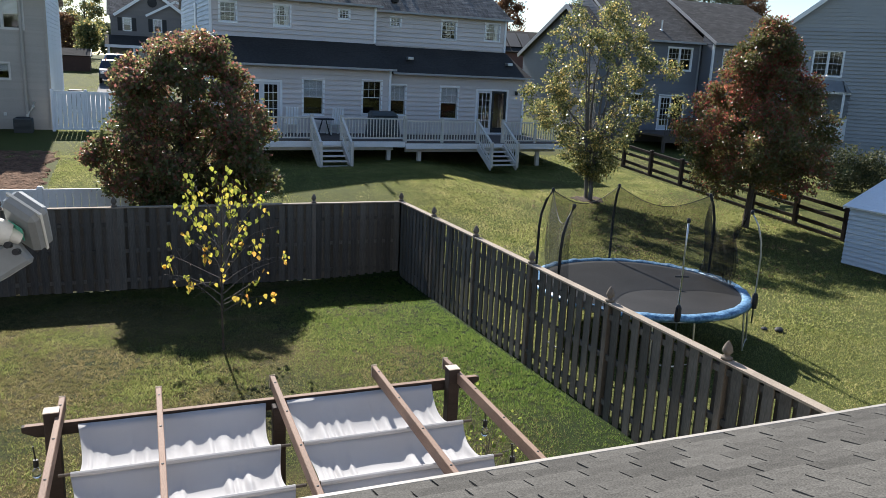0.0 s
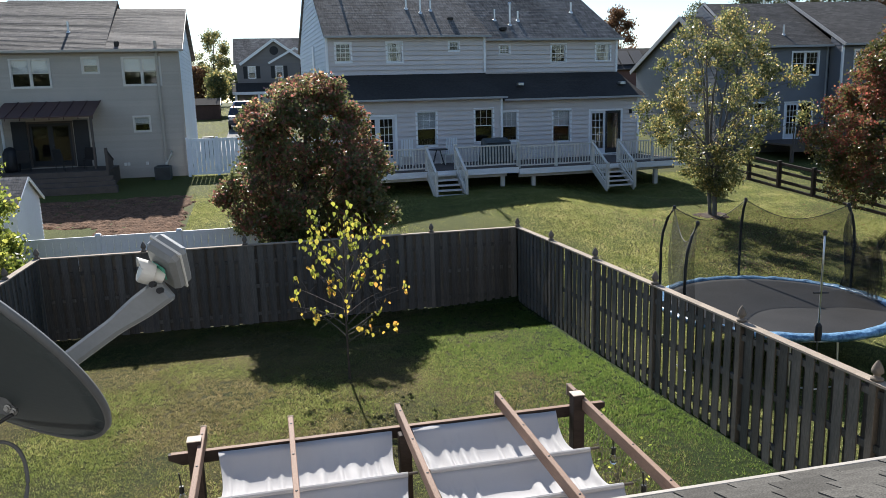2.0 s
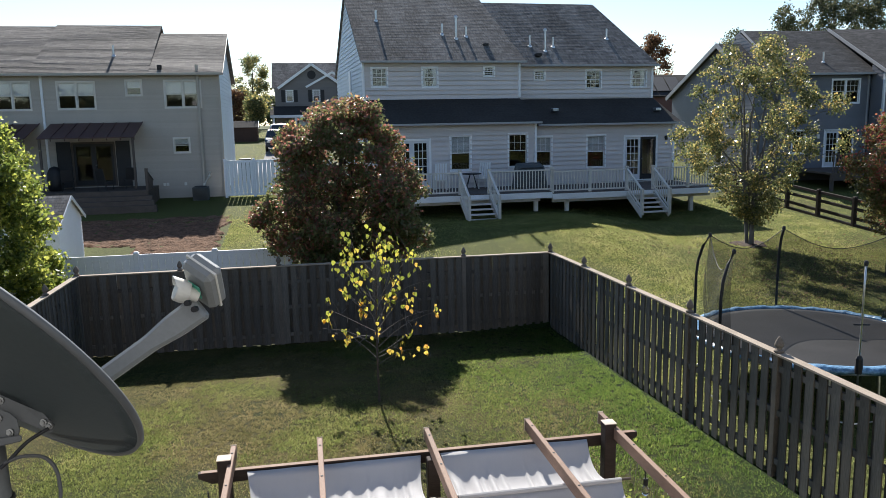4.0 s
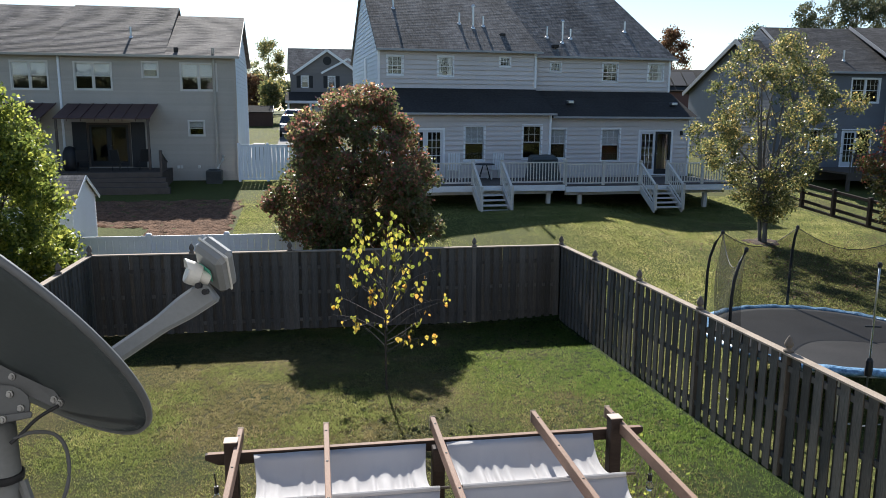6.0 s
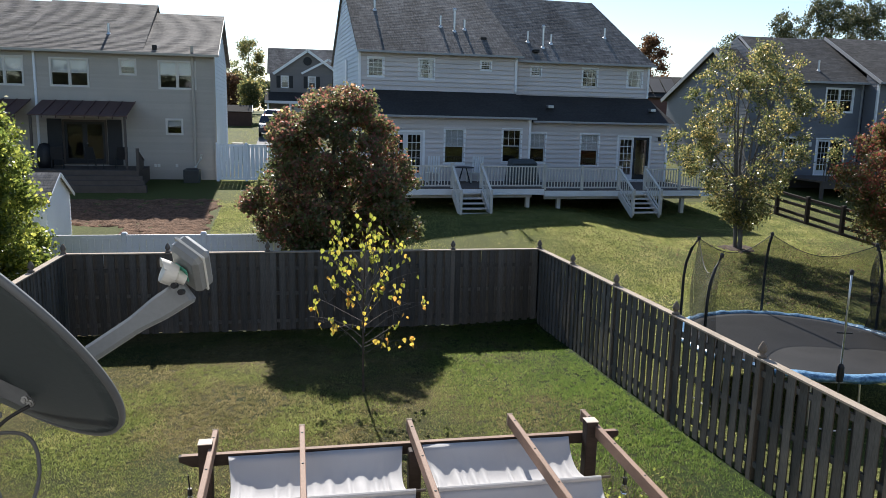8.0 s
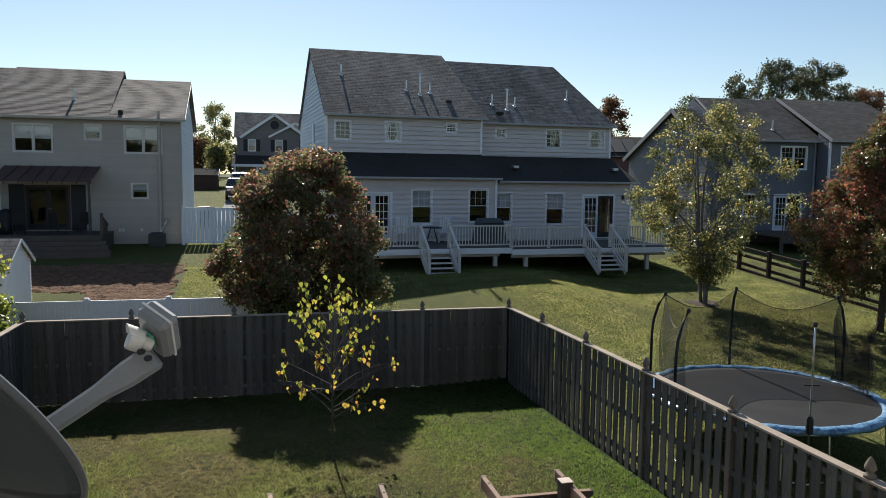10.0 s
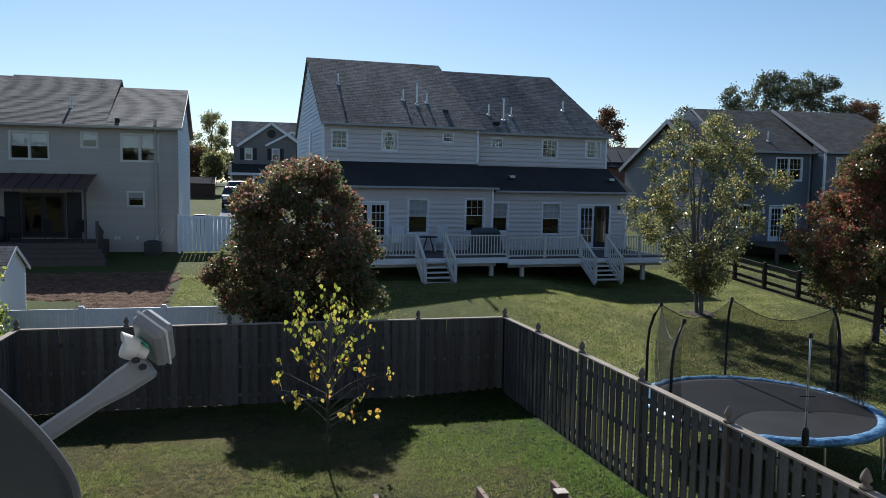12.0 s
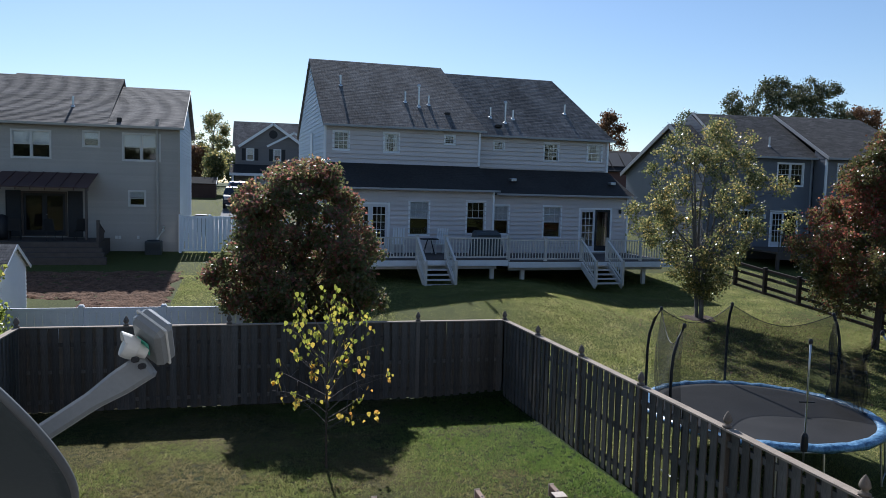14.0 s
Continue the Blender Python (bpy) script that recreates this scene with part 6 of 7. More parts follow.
tree("maple_tree", "rounded maroon-green maple with reddish leaf tips behind the fence", (1.22, 21.7, terr(1.22, 21.7) - 0.1), [(0, 0, 4.9)],
     crown_of(0.75, 5.78, 2.36, [0.62, 0.9, 1.02, 1.0, 0.93, 0.84, 0.7, 0.45], 46, 0.25, 4, 0.22, ((1.95, -0.3, 1.95, 0.42), (-2.1, -0.2, 2.95, 0.40), (-1.75, -0.3, 2.0, 0.42), (1.85, -0.1, 3.3, 0.42), (0.1, 0, 1.6, 1.3), (0, 0, 3.0, 1.2))),
     1750, 42, 0.095, 0.098, L_maple, M_bark, 11, 0.11, 0.15)
tree("birch_tree", "slender several-stemmed tree with thin yellow-green foliage", (15.56, 24.3, 0.9), [(0.2, 0.1, 6.4), (-0.75, -0.1, 5.5), (0.9, 0.2, 5.3), (0.3, -0.4, 5.8), (-0.3, 0.4, 6.0)],
     crown_of(0.9, 7.1, 2.2, [0.25, 0.5, 0.8, 0.98, 1.0, 0.95, 0.86, 0.74, 0.45], 80, 0.17, 15, 0.3, ((-2.7, 0, 3.9, 0.4), (-2.3, 0.2, 3.2, 0.45), (2.5, -1.2, 3.6, 0.45), (2.2, -1.0, 4.9, 0.45))),
     880, 32, 0.10, 0.08, L_birch, M_grey_bark, 12, 0.065, 0.3, 0.8, 46)
tree("red_maple_tree", "dense maple turning crimson and orange beside the rail fence", (19.12, 19.97, 0.64), [(0, 0, 6.2)],
     crown_of(1.4, 6.8, 2.7, [0.85, 1.0, 0.92, 0.74, 0.56, 0.42, 0.2], 46, 0.25, 6, 0.22, ((0, 0, 2.4, 1.3),)), 1700, 46, 0.105, 0.086, L_red, M_bark, 13, 0.12, 0.25)
tree("green_tree", "bright green broad-leaved tree by the neighbouring fence", (-8.3, 20.6, 0.25), [(0, 0, 5.6)],
     crown_of(0.7, 6.3, 2.5, [1.0, 1.0, 0.93, 0.78, 0.6, 0.4, 0.18], 56, 0.23, 9, 0.3), 1300, 40, 0.12, 0.105, L_green, M_bark, 14, 0.1, 0.25)


def sapling():
    rg = np.random.default_rng(5)
    t = thing("young_tree", "sparse young tree with drooping yellow leaves standing in the lawn", "tree", pose(1.24, 13.72, terr(1.24, 13.72)))
    bm = bmesh.new()
    limb(bm, (0, 0, -0.05), (0.03, 0.0, 2.8), 0.022, 0.007, rg, 8, 0.015)
    part("trunk", bm, M_bark, t)
    bm = bmesh.new()
    ends = []
    for k in range(26):
        z = 0.75 + 1.75 * (k / 26)
        a = k * 2.4 + rg.uniform(-0.3, 0.3)
        reach = (1.45 - 0.75 * (z - 0.75) / 1.5) * rg.uniform(0.6, 1.0)
        p = Vector((0.02, 0, z))
        e = p + Vector((math.cos(a) * reach, math.sin(a) * reach * 0.8, rg.uniform(0.05, 0.6) + 0.3 * (z - 0.75)))
        limb(bm, p, e, 0.009, 0.003, rg, 5, 0.06)
        for s in range(4):
            f = rg.uniform(0.45, 1.0)
            q = p.lerp(e, f)
            x = q + Vector(rg.normal(0, 0.16, 3)) + Vector((0, 0, 0.05))
            limb(bm, q, x, 0.005, 0.002, rg, 4, 0.05)
            ends.append(x)
        ends.append(e)
    ends += [Vector((0.03, 0, 2.9)), Vector((0.08, 0, 3.05)), Vector((-0.05, 0.05, 2.8))]
    part("twig_work", bm, M_twig, t)
    bunches = {"lime": ([], []), "yellow": ([], [])}
    for c in ends:
        if rg.uniform() > (0.95 if c.z > 2.1 else 0.62 if c.x < 0.25 else 0.42) or c.z < 1.0 and rg.uniform() < 0.6:
            continue
        for _ in range(int(rg.integers(2, 6))):
            p = np.array(c) + rg.normal(0, 0.045, 3)
            d = np.array((rg.normal(0, 0.35), rg.normal(0, 0.35), -1.0))
            d /= np.linalg.norm(d)
            s = np.cross(d, rg.normal(0, 1, 3))
            s /= np.linalg.norm(s)
            n = np.cross(d, s)
            L = rg.uniform(0.06, 0.12)
            w = L * 0.36
            V, F = bunches["lime" if rg.uniform() < (c.z - 0.9) / 1.9 else "yellow"]
            base = len(V)
            V += [p, p + d * L * 0.2 + s * w + n * 0.012, p + d * L * 0.6 + s * w * 0.8, p + d * L, p + d * L * 0.6 - s * w * 0.8, p + d * L * 0.2 - s * w + n * 0.012]
            F.append([base, base + 1, base + 2, base + 3, base + 4, base + 5])
    for kind_, m_ in (("lime", L_lime), ("yellow", L_yellow)):
        V, F = bunches[kind_]
        ob = new("foliage", fast_mesh("foliage", np.array(V), np.array(F), m_))
        ob.parent = t
        ob["label"] = "hanging " + kind_ + " leaves"


sapling()

# far woodland and street trees
for nm, lab, b, h0, h1, rad, lm, sd, n in (
        ("oak_tree", "tall dark broad tree far behind the roofs", (54.4, 72, 5), 3, 13.0, 3.5, L_far, 21, 200), ("oak_tree", "tall dark broad tree far behind the roofs", (59.2, 72.5, 5), 3, 13.1, 4.0, L_far, 22, 230),
        ("oak_tree", "russet tree far behind the roofs", (64.4, 71, 5), 3, 10.4, 2.5, L_far_r, 23, 150), ("oak_tree", "narrow dark tree far behind the roofs", (48.6, 71, 5), 3, 11.2, 1.9, L_far, 31, 80),
        ("oak_tree", "thin dark tree far behind the roofs", (42.8, 71, 5), 3, 8.8, 2.0, L_far, 24, 45),
        ("street_tree", "russet tree beyond the duplex", (33.6, 70, 5), 2, 8.0, 1.5, L_far_r, 25, 90), ("street_tree", "pale green tall street tree", (-4.9, 92, 5), 2.5, 8.3, 1.9, L_birch, 26, 70),
        ("street_tree", "small rounded green street tree", (-4.0, 75, 4.3), 1.6, 3.8, 0.8, L_birch, 27, 60), ("street_tree", "russet bushy tree in the distance", (-7.0, 88, 5), 0.5, 4.3, 1.6, L_far_r, 28, 90),
        ("street_tree", "green bushy tree in the distance", (-9.5, 100, 5), 0.5, 6.0, 3.5, L_far, 29, 110), ("street_tree", "green shrub between the houses", (19.2, 44, 2.2), 0.2, 3.6, 1.6, L_far, 30, 90)):
    tree(nm, lab, b, [(0, 0, h1 * 0.85)], crown_of(h0, h1, rad, [0.7, 0.95, 1.0, 0.95, 0.82, 0.6], 34, 0.24, sd), int(n * 1.4), 60, 0.26, 0.19, lm, M_bark, sd, 0.16, 0.3, 0.3, 24)


def woodland():
    rg = np.random.default_rng(40)
    def env(r):
        a = r.uniform(-60, 110)
        x = a * 1.6
        return (x, 150 + r.uniform(-6, 6), 5 + r.uniform(0, 1) ** 0.8 * (5.5 + 2.5 * noise.noise(Vector((x * 0.08, 1, 0)))))
    cs, V, F = leaves(900, 30, 0.8, 0.9, env, rg)
    ob = new("far_woodland", fast_mesh("far_woodland", V, F, L_far))
    tagged(ob, "low belt of dark distant trees on the skyline", "woodland", kind="stuff")

    # Unseen belt added behind the camera; it keeps bright horizon sky off the panes.
    def behind(r):
        a = r.uniform(-0.15, math.pi + 0.15)
        q = 62 + r.uniform(-5, 5)
        return (q * math.cos(a), -q * math.sin(a) + 4, r.uniform(0, 1) ** 0.7 * (9.5 + 6 * noise.noise(Vector((a * 5, 2, 0)))))
    cs, V, F = leaves(2200, 26, 0.9, 1.0, behind, rg)
    ob = new("rear_reflection_belt", fast_mesh("rear_reflection_belt", V, F, L_far))
    tagged(ob, "unseen belt of trees added behind the house to darken window reflections", "woodland", kind="stuff")


woodland()


def hedge():
    rg = np.random.default_rng(52)
    h = thing("hedge", "dark dense hedge below the pale gabled house", "hedge", pose(28.5, 25.5, 0.8))
    a, b = np.array((0.0, 0.0)), np.array((5.0, -4.4))

    def env(r):
        f = r.uniform()
        top = 1.9 + 0.35 * noise.noise(Vector((f * 9, 4, 1)))
        x, y = a + (b - a) * f
        return (x + r.normal(0, 0.35), y + r.normal(0, 0.35), r.uniform(0.15, 1) * top)
    cs, V, F = leaves(420, 40, 0.16, 0.10, env, rg)
    ob = new("foliage", fast_mesh("foliage", V, F, L_far))
    ob.parent = h
    bm = bmesh.new()
    for k in range(14):
        x, y = a + (b - a) * (k + 0.5) / 14
        limb(bm, (x, y, -0.1), (x + rg.normal(0, 0.1), y, 1.5), 0.03, 0.008, rg, 5, 0.05)
    part("stem_row", bm, M_bark, h)


hedge()


# ---------- grass tufts ----------
def blades(name, label, X, Y, h0, h1, w0, w1, material, rg):
    Z = np.array([terr(a, b) for a, b in zip(X, Y)])
    P = np.stack([X, Y, Z - 0.01], 1)
    h = rg.uniform(h0, h1, (len(P), 1))
    a = rg.uniform(0, 2 * math.pi, len(P))
    s = np.stack([np.cos(a), np.sin(a), 0 * a], 1) * rg.uniform(w0, w1, (len(P), 1))
    lean = np.stack([rg.normal(0, 0.03, len(P)), rg.normal(0, 0.03, len(P)), 0 * a], 1)
    V = np.stack([P - s, P + s, P + lean + np.concatenate([0 * h, 0 * h, h], 1)], 1).reshape(-1, 3)
    tagged(new(name, fast_mesh(name, V, np.arange(len(V)).reshape(-1, 3), material)), label, "grass", kind="stuff")


def tufts():
    rg = np.random.default_rng(3)
    n = 620000
    x = rg.uniform(-5.25, 6.2, n)
    y = 5.2 + 13.5 * rg.uniform(0, 1, n) ** 0.85
    wob = np.array([noise.noise(Vector((a * 0.45, b * 0.45, 7))) + 0.4 * noise.noise(Vector((a * 1.7, b * 1.7, 3))) for a, b in zip(x, y)])
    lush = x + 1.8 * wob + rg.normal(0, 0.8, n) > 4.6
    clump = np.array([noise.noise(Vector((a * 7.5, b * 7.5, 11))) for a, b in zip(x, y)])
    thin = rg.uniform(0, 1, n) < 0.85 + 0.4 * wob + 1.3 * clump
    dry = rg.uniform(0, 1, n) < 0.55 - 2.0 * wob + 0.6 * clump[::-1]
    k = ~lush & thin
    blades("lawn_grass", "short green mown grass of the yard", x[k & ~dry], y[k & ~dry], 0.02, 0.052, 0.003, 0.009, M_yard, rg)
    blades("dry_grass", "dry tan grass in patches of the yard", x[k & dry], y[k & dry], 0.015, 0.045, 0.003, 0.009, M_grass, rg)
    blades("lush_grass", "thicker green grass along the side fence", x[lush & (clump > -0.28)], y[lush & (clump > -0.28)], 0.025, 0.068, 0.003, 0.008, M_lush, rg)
    X = np.concatenate([rg.uniform(6.5, 21, 230000), rg.uniform(-8, 21, 270000), rg.uniform(-3.6, 4, 45000), rg.uniform(21, 32, 60000), rg.uniform(-12, 0.5, 45000)])
    Y = np.concatenate([rg.uniform(6, 30, 230000), rg.uniform(19, 33.5, 270000), rg.uniform(27, 42, 45000), rg.uniform(14, 34, 60000), rg.uniform(54, 84, 45000)])
    keep = ~((X < -3.0) & (Y > 27.0) & (Y < 33))
    keep &= ~((X > -2.7) & (X < 0.3) & (Y > 45))
    far = np.hypot(X, Y) > 17
    blades("neighbour_grass", "short mown grass of the neighbouring lawns", X[keep & far], Y[keep & far], 0.02, 0.055, 0.007, 0.017, M_meadow, rg)
    q = rg.uniform(0, 1, (2, 150000))
    X, Y = 6.5 + 9 * q[0], 6.5 + 10 * q[1]
    near = np.hypot(X, Y) < 17.5
    blades("trampoline_grass", "short mown grass round the trampoline", X[near], Y[near], 0.02, 0.05, 0.004, 0.009, M_meadow, rg)
    fx = np.concatenate([15.5 + rg.normal(0, 3.0, 1500), rg.uniform(12, 21, 1100)])
    fy = np.concatenate([21.0 + rg.normal(0, 3.0, 1500), rg.uniform(14, 25, 1100)])
    fz = np.array([terr(a, b) for a, b in zip(fx, fy)]) + 0.05
    P = np.stack([fx, fy, fz], 1)
    d = rg.normal(0, 1, (len(P), 3)) * (1, 1, 0.35)
    d /= np.linalg.norm(d, axis=1)[:, None]
    s = np.cross(d, (0, 0, 1.0))
    L = rg.uniform(0.025, 0.06, (len(P), 1))
    V = np.stack([P - d * L, P + s * L * 0.6, P + d * L, P - s * L * 0.6], 1).reshape(-1, 3)
    tagged(new("fallen_leaves", fast_mesh("fallen_leaves", V, np.arange(len(V)).reshape(-1, 4), L_far_r)), "scattered fallen brown leaves on the lawn", "leaves", kind="stuff")


tufts()


def twiggy_shrub():
    rg = np.random.default_rng(77)
    t = thing("twiggy_shrub", "pale twiggy half-bare shrub beside the pergola post", "shrub", pose(2.97, 6.15, terr(2.97, 6.15)))
    bm = bmesh.new()
    ends = []
    for k in range(34):
        a = rg.uniform(0, 2 * math.pi)
        e = Vector((math.cos(a) * rg.uniform(0.1, 0.45), math.sin(a) * rg.uniform(0.2, 0.6), rg.uniform(0.8, 1.75)))
        limb(bm, (0.04 * math.cos(a), 0.04 * math.sin(a), -0.03), e, 0.007, 0.002, rg, 4, 0.1)
        for s in range(3):
            q = Vector((0, 0, 0)).lerp(e, rg.uniform(0.5, 1))
            x = q + Vector(rg.normal(0, 0.14, 3))
            limb(bm, q, x, 0.003, 0.0015, rg, 4, 0.05)
            ends.append(x)
    part("stem_cluster", bm, M_twig, t)
    cs, V, F = leaves(60, 5, 0.06, 0.05, lambda r: ends[int(r.integers(len(ends)))], rg)
    ob = new("foliage", fast_mesh("foliage", V, F, L_green))
    ob.parent = t


twiggy_shrub()


# ---------- ground patches ----------
patch("bare_soil", "freshly dug bare brown soil beside the lawn", "soil", lambda x, y: (x - 0.5 * noise.noise(Vector((y * 0.9, 1, 2))) - 0.3 * noise.noise(Vector((y * 4, x * 4, 2)))) < -3.0 and y + 0.8 * noise.noise(Vector((x * 0.8, 3, 1))) > 27.4 + (1.6 if x < -6.3 else 0) and y < 34.6, -11, -2, 26, 36, M_dirt, 0.03, 0.08, 0.06)
patch("mulch_ring", "dark mulch ring under the tree", "mulch", lambda x, y: (x - 15.56) ** 2 + (y - 24.3) ** 2 < (0.8 + 0.2 * noise.noise(Vector((x * 2, y * 2, 1)))) ** 2, 14.4, 16.8, 23.2, 25.5, M_mulch, 0.04, 0.12, 0.04)
patch("driveway", "pale asphalt driveway running back to the street", "driveway", lambda x, y: True, -2.6, 0.2, 46, 76, M_asphalt, 0.06, 1.0, 0.0)
patch("street", "pale street between the houses", "road", lambda x, y: True, -30, 1.5, 48, 53, M_concrete, 0.08, 1.0, 0.0)


# ---------- white vinyl fence, gate ----------
def vinyl_fence(name, label, posts, h, slit=0.008):
    f = thing(name, label, "fence")
    for (x, y) in posts:
        g = terr(x, y)
        bm = bmesh.new()
        box(bm, x - 0.065, x + 0.065, y - 0.065, y + 0.065, g - 0.05, g + h + 0.06)
        p = part("post", bm, M_vinyl, f, bevel=0.005)
        bm = bmesh.new()
        hexa(bm, [(x - 0.085, y - 0.085, g + h + 0.06), (x + 0.085, y - 0.085, g + h + 0.06), (x + 0.085, y + 0.085, g + h + 0.06), (x - 0.085, y + 0.085, g + h + 0.06),
                  (x - 0.05, y - 0.05, g + h + 0.11), (x + 0.05, y - 0.05, g + h + 0.11), (x + 0.05, y + 0.05, g + h + 0.11), (x - 0.05, y + 0.05, g + h + 0.11)])
        part("post_cap", bm, M_vinyl, p)
    for (a, b) in zip(posts, posts[1:]):
        A, B = Vector((*a, terr(*a))), Vector((*b, terr(*b)))
        z = Vector((0, 0, 1))
        bm = bmesh.new()
        beam(bm, A + z * (h - 0.03), B + z * (h - 0.03), 0.05, 0.12)
        part("top_rail", bm, M_vinyl, f)
        bm = bmesh.new()
        beam(bm, A + z * 0.12, B + z * 0.12, 0.05, 0.12)
        part("bottom_rail", bm, M_vinyl, f)
        L = (B - A).length
        n = int(L / 0.185)
        for k in range(n):
            p = A.lerp(B, (k + 0.5) / n)
            bm = bmesh.new()
            d = (B - A).normalized()
            beam(bm, p + z * 0.18, p + z * (h - 0.09), 0.022, L / n - slit, d)
            part("picket", bm, M_vinyl, f)
    return f


vinyl_fence("vinyl_fence", "white vinyl board fence with capped posts behind the timber fence", [(-6.95, 22.7), (-4.77, 22.7), (-2.6, 22.7), (-0.43, 22.7)], 1.38)
vinyl_fence("vinyl_fence", "white vinyl board fence running back toward the shed", [(-6.95, 22.7), (-7.1, 20.3), (-7.2, 17.9)], 1.38)
vinyl_fence("vinyl_gate", "tall white vinyl gate and fence panel between the houses", [(-3.75, 39.6), (-2.35, 39.6), (-0.9, 39.6), (1.5, 39.6)], 1.8, 0.02)


def gable_shed(name, label, m, w, dpt, h, ridge, wall, roof_m):
    s = thing(name, label, "shed", m)
    bm = bmesh.new()
    siding(bm, 0, w, 0, h, 0, course=0.13, thick=0.06)
    part("front_wall", bm, wall, s)
    bm = bmesh.new()
    box(bm, 0, w, dpt - 0.06, dpt, 0, h)
    part("back_wall", bm, wall, s)
    for u, sd in ((0, -1), (w, 1)):
        bm = bmesh.new()
        gable(bm, u, sd, 0, dpt, 0, h, dpt / 2, h + ridge, 0.13, 0.06)
        part("end_wall", bm, wall, s)
    bm = bmesh.new()
    roof_slope(bm, (-0.12, -0.15, h - 0.05), (w + 0.12, -0.15, h - 0.05), (-0.12, dpt / 2, h + ridge + 0.02), (w + 0.12, dpt / 2, h + ridge + 0.02), 0.14, 0.05, 0.5)
    roof_slope(bm, (-0.12, dpt + 0.15, h - 0.05), (w + 0.12, dpt + 0.15, h - 0.05), (-0.12, dpt / 2, h + ridge + 0.02), (w + 0.12, dpt / 2, h + ridge + 0.02), 0.14, 0.05, 0.5)
    part("roof", bm, roof_m, s)
    for u in (-0.13, w + 0.13):
        for v in (-0.15, dpt + 0.15):
            trim_strip(s, "rake_board", (u, v, h - 0.1), (u, dpt / 2, h + ridge - 0.03), 0.03, 0.1)
    return s


gable_shed("garden_shed", "white lapped-board garden shed with dark shingle roof, behind the vinyl fence", pose(-10.6, 25.6, terr(-8, 26) - 0.05), 2.95, 2.6, 1.75, 0.75, M_vinyl, M_shingle)
gable_shed("white_shed", "white lapped-siding shed standing on the lawn", pose(19.05, 15.9, 0.3, 0, 0, -86), 3.6, 3.2, 1.85, 0.7, M_side_blue, M_vinyl)


# ---------- split rail fence ----------
def rail_fence():
    f = thing("split_rail_fence", "dark brown three-rail timber fence along the neighbouring lawn", "fence")
    ys = [36.7, 34.7, 32.6, 30.6, 28.5, 26.35, 24.15, 22.1, 20.0, 17.9, 15.8, 13.7]
    pts = [(21.35, y) for y in ys]
    for x, y in pts:
        g = terr(x, y)
        bm = bmesh.new()
        box(bm, x - 0.08, x + 0.08, y - 0.08, y + 0.08, g - 0.1, g + 1.18)
        part("post", bm, M_rail, f, bevel=0.02)
    for a, b in zip(pts, pts[1:]):
        for z in (0.32, 0.70, 1.05):
            bm = bmesh.new()
            beam(bm, (*a, terr(*a) + z), (*b, terr(*b) + z + random.uniform(-0.03, 0.03)), 0.05, 0.13)
            part("rail", bm, M_rail, f, bevel=0.012)
    for (a, b) in zip(pts, pts[1:]):
        bm = bmesh.new()
        beam(bm, (a[0], a[1] - 0.001, terr(*a) + 0.04), (b[0], b[1] + 0.001, terr(*b) + 0.04), 0.12, 0.12)
        part("base_board", bm, M_rail, f)
    return f


rail_fence()


def play_set():
    p = thing("play_slide", "orange plastic slide with timber frame beyond the rail fence", "play set", pose(22.7, 23.7, terr(22.7, 23.7), 0, 0, -45) @ Matrix.Diagonal((0.55, 0.55, 0.7, 1)))
    bm = bmesh.new()
    prof = [(0, 1.55), (0.4, 1.3), (0.9, 0.9), (1.5, 0.5), (2.1, 0.32), (2.5, 0.3)]
    for (a, za), (b, zb) in zip(prof, prof[1:]):
        hexa(bm, [(a, -0.25, za - 0.04), (b, -0.25, zb - 0.04), (b, 0.25, zb - 0.04), (a, 0.25, za - 0.04), (a, -0.25, za), (b, -0.25, zb), (b, 0.25, zb), (a, 0.25, za)])
        for y in (-0.27, 0.25):
            hexa(bm, [(a, y, za - 0.04), (b, y, zb - 0.04), (b, y + 0.03, zb - 0.04), (a, y + 0.03, za - 0.04), (a, y, za + 0.16), (b, y, zb + 0.16), (b, y + 0.03, zb + 0.16), (a, y + 0.03, za + 0.16)])
    part("slide", bm, M_orange, p, "orange plastic chute")
    for x, y in ((0, -0.5), (0, 0.6), (-1.2, -0.5), (-1.2, 0.6)):
        bm = bmesh.new()
        box(bm, x - 0.05, x + 0.05, y - 0.05, y + 0.05, -0.1, 2.1)
        part("post", bm, M_rail, p)
    bm = bmesh.new()
    box(bm, -1.25, 0.05, -0.55, 0.65, 1.45, 1.52)
    part("platform", bm, M_rail, p)
    bm = bmesh.new()
    beam(bm, (-0.6, 0.6, 2.0), (2.6, 2.8, 2.05), 0.1, 0.12)
    for e in ((2.4, 3.3), (3.2, 2.5)):
        beam(bm, (2.6, 2.8, 2.05), (*e, -0.1), 0.09, 0.09)
    part("swing_beam", bm, M_rail, p)


play_set()


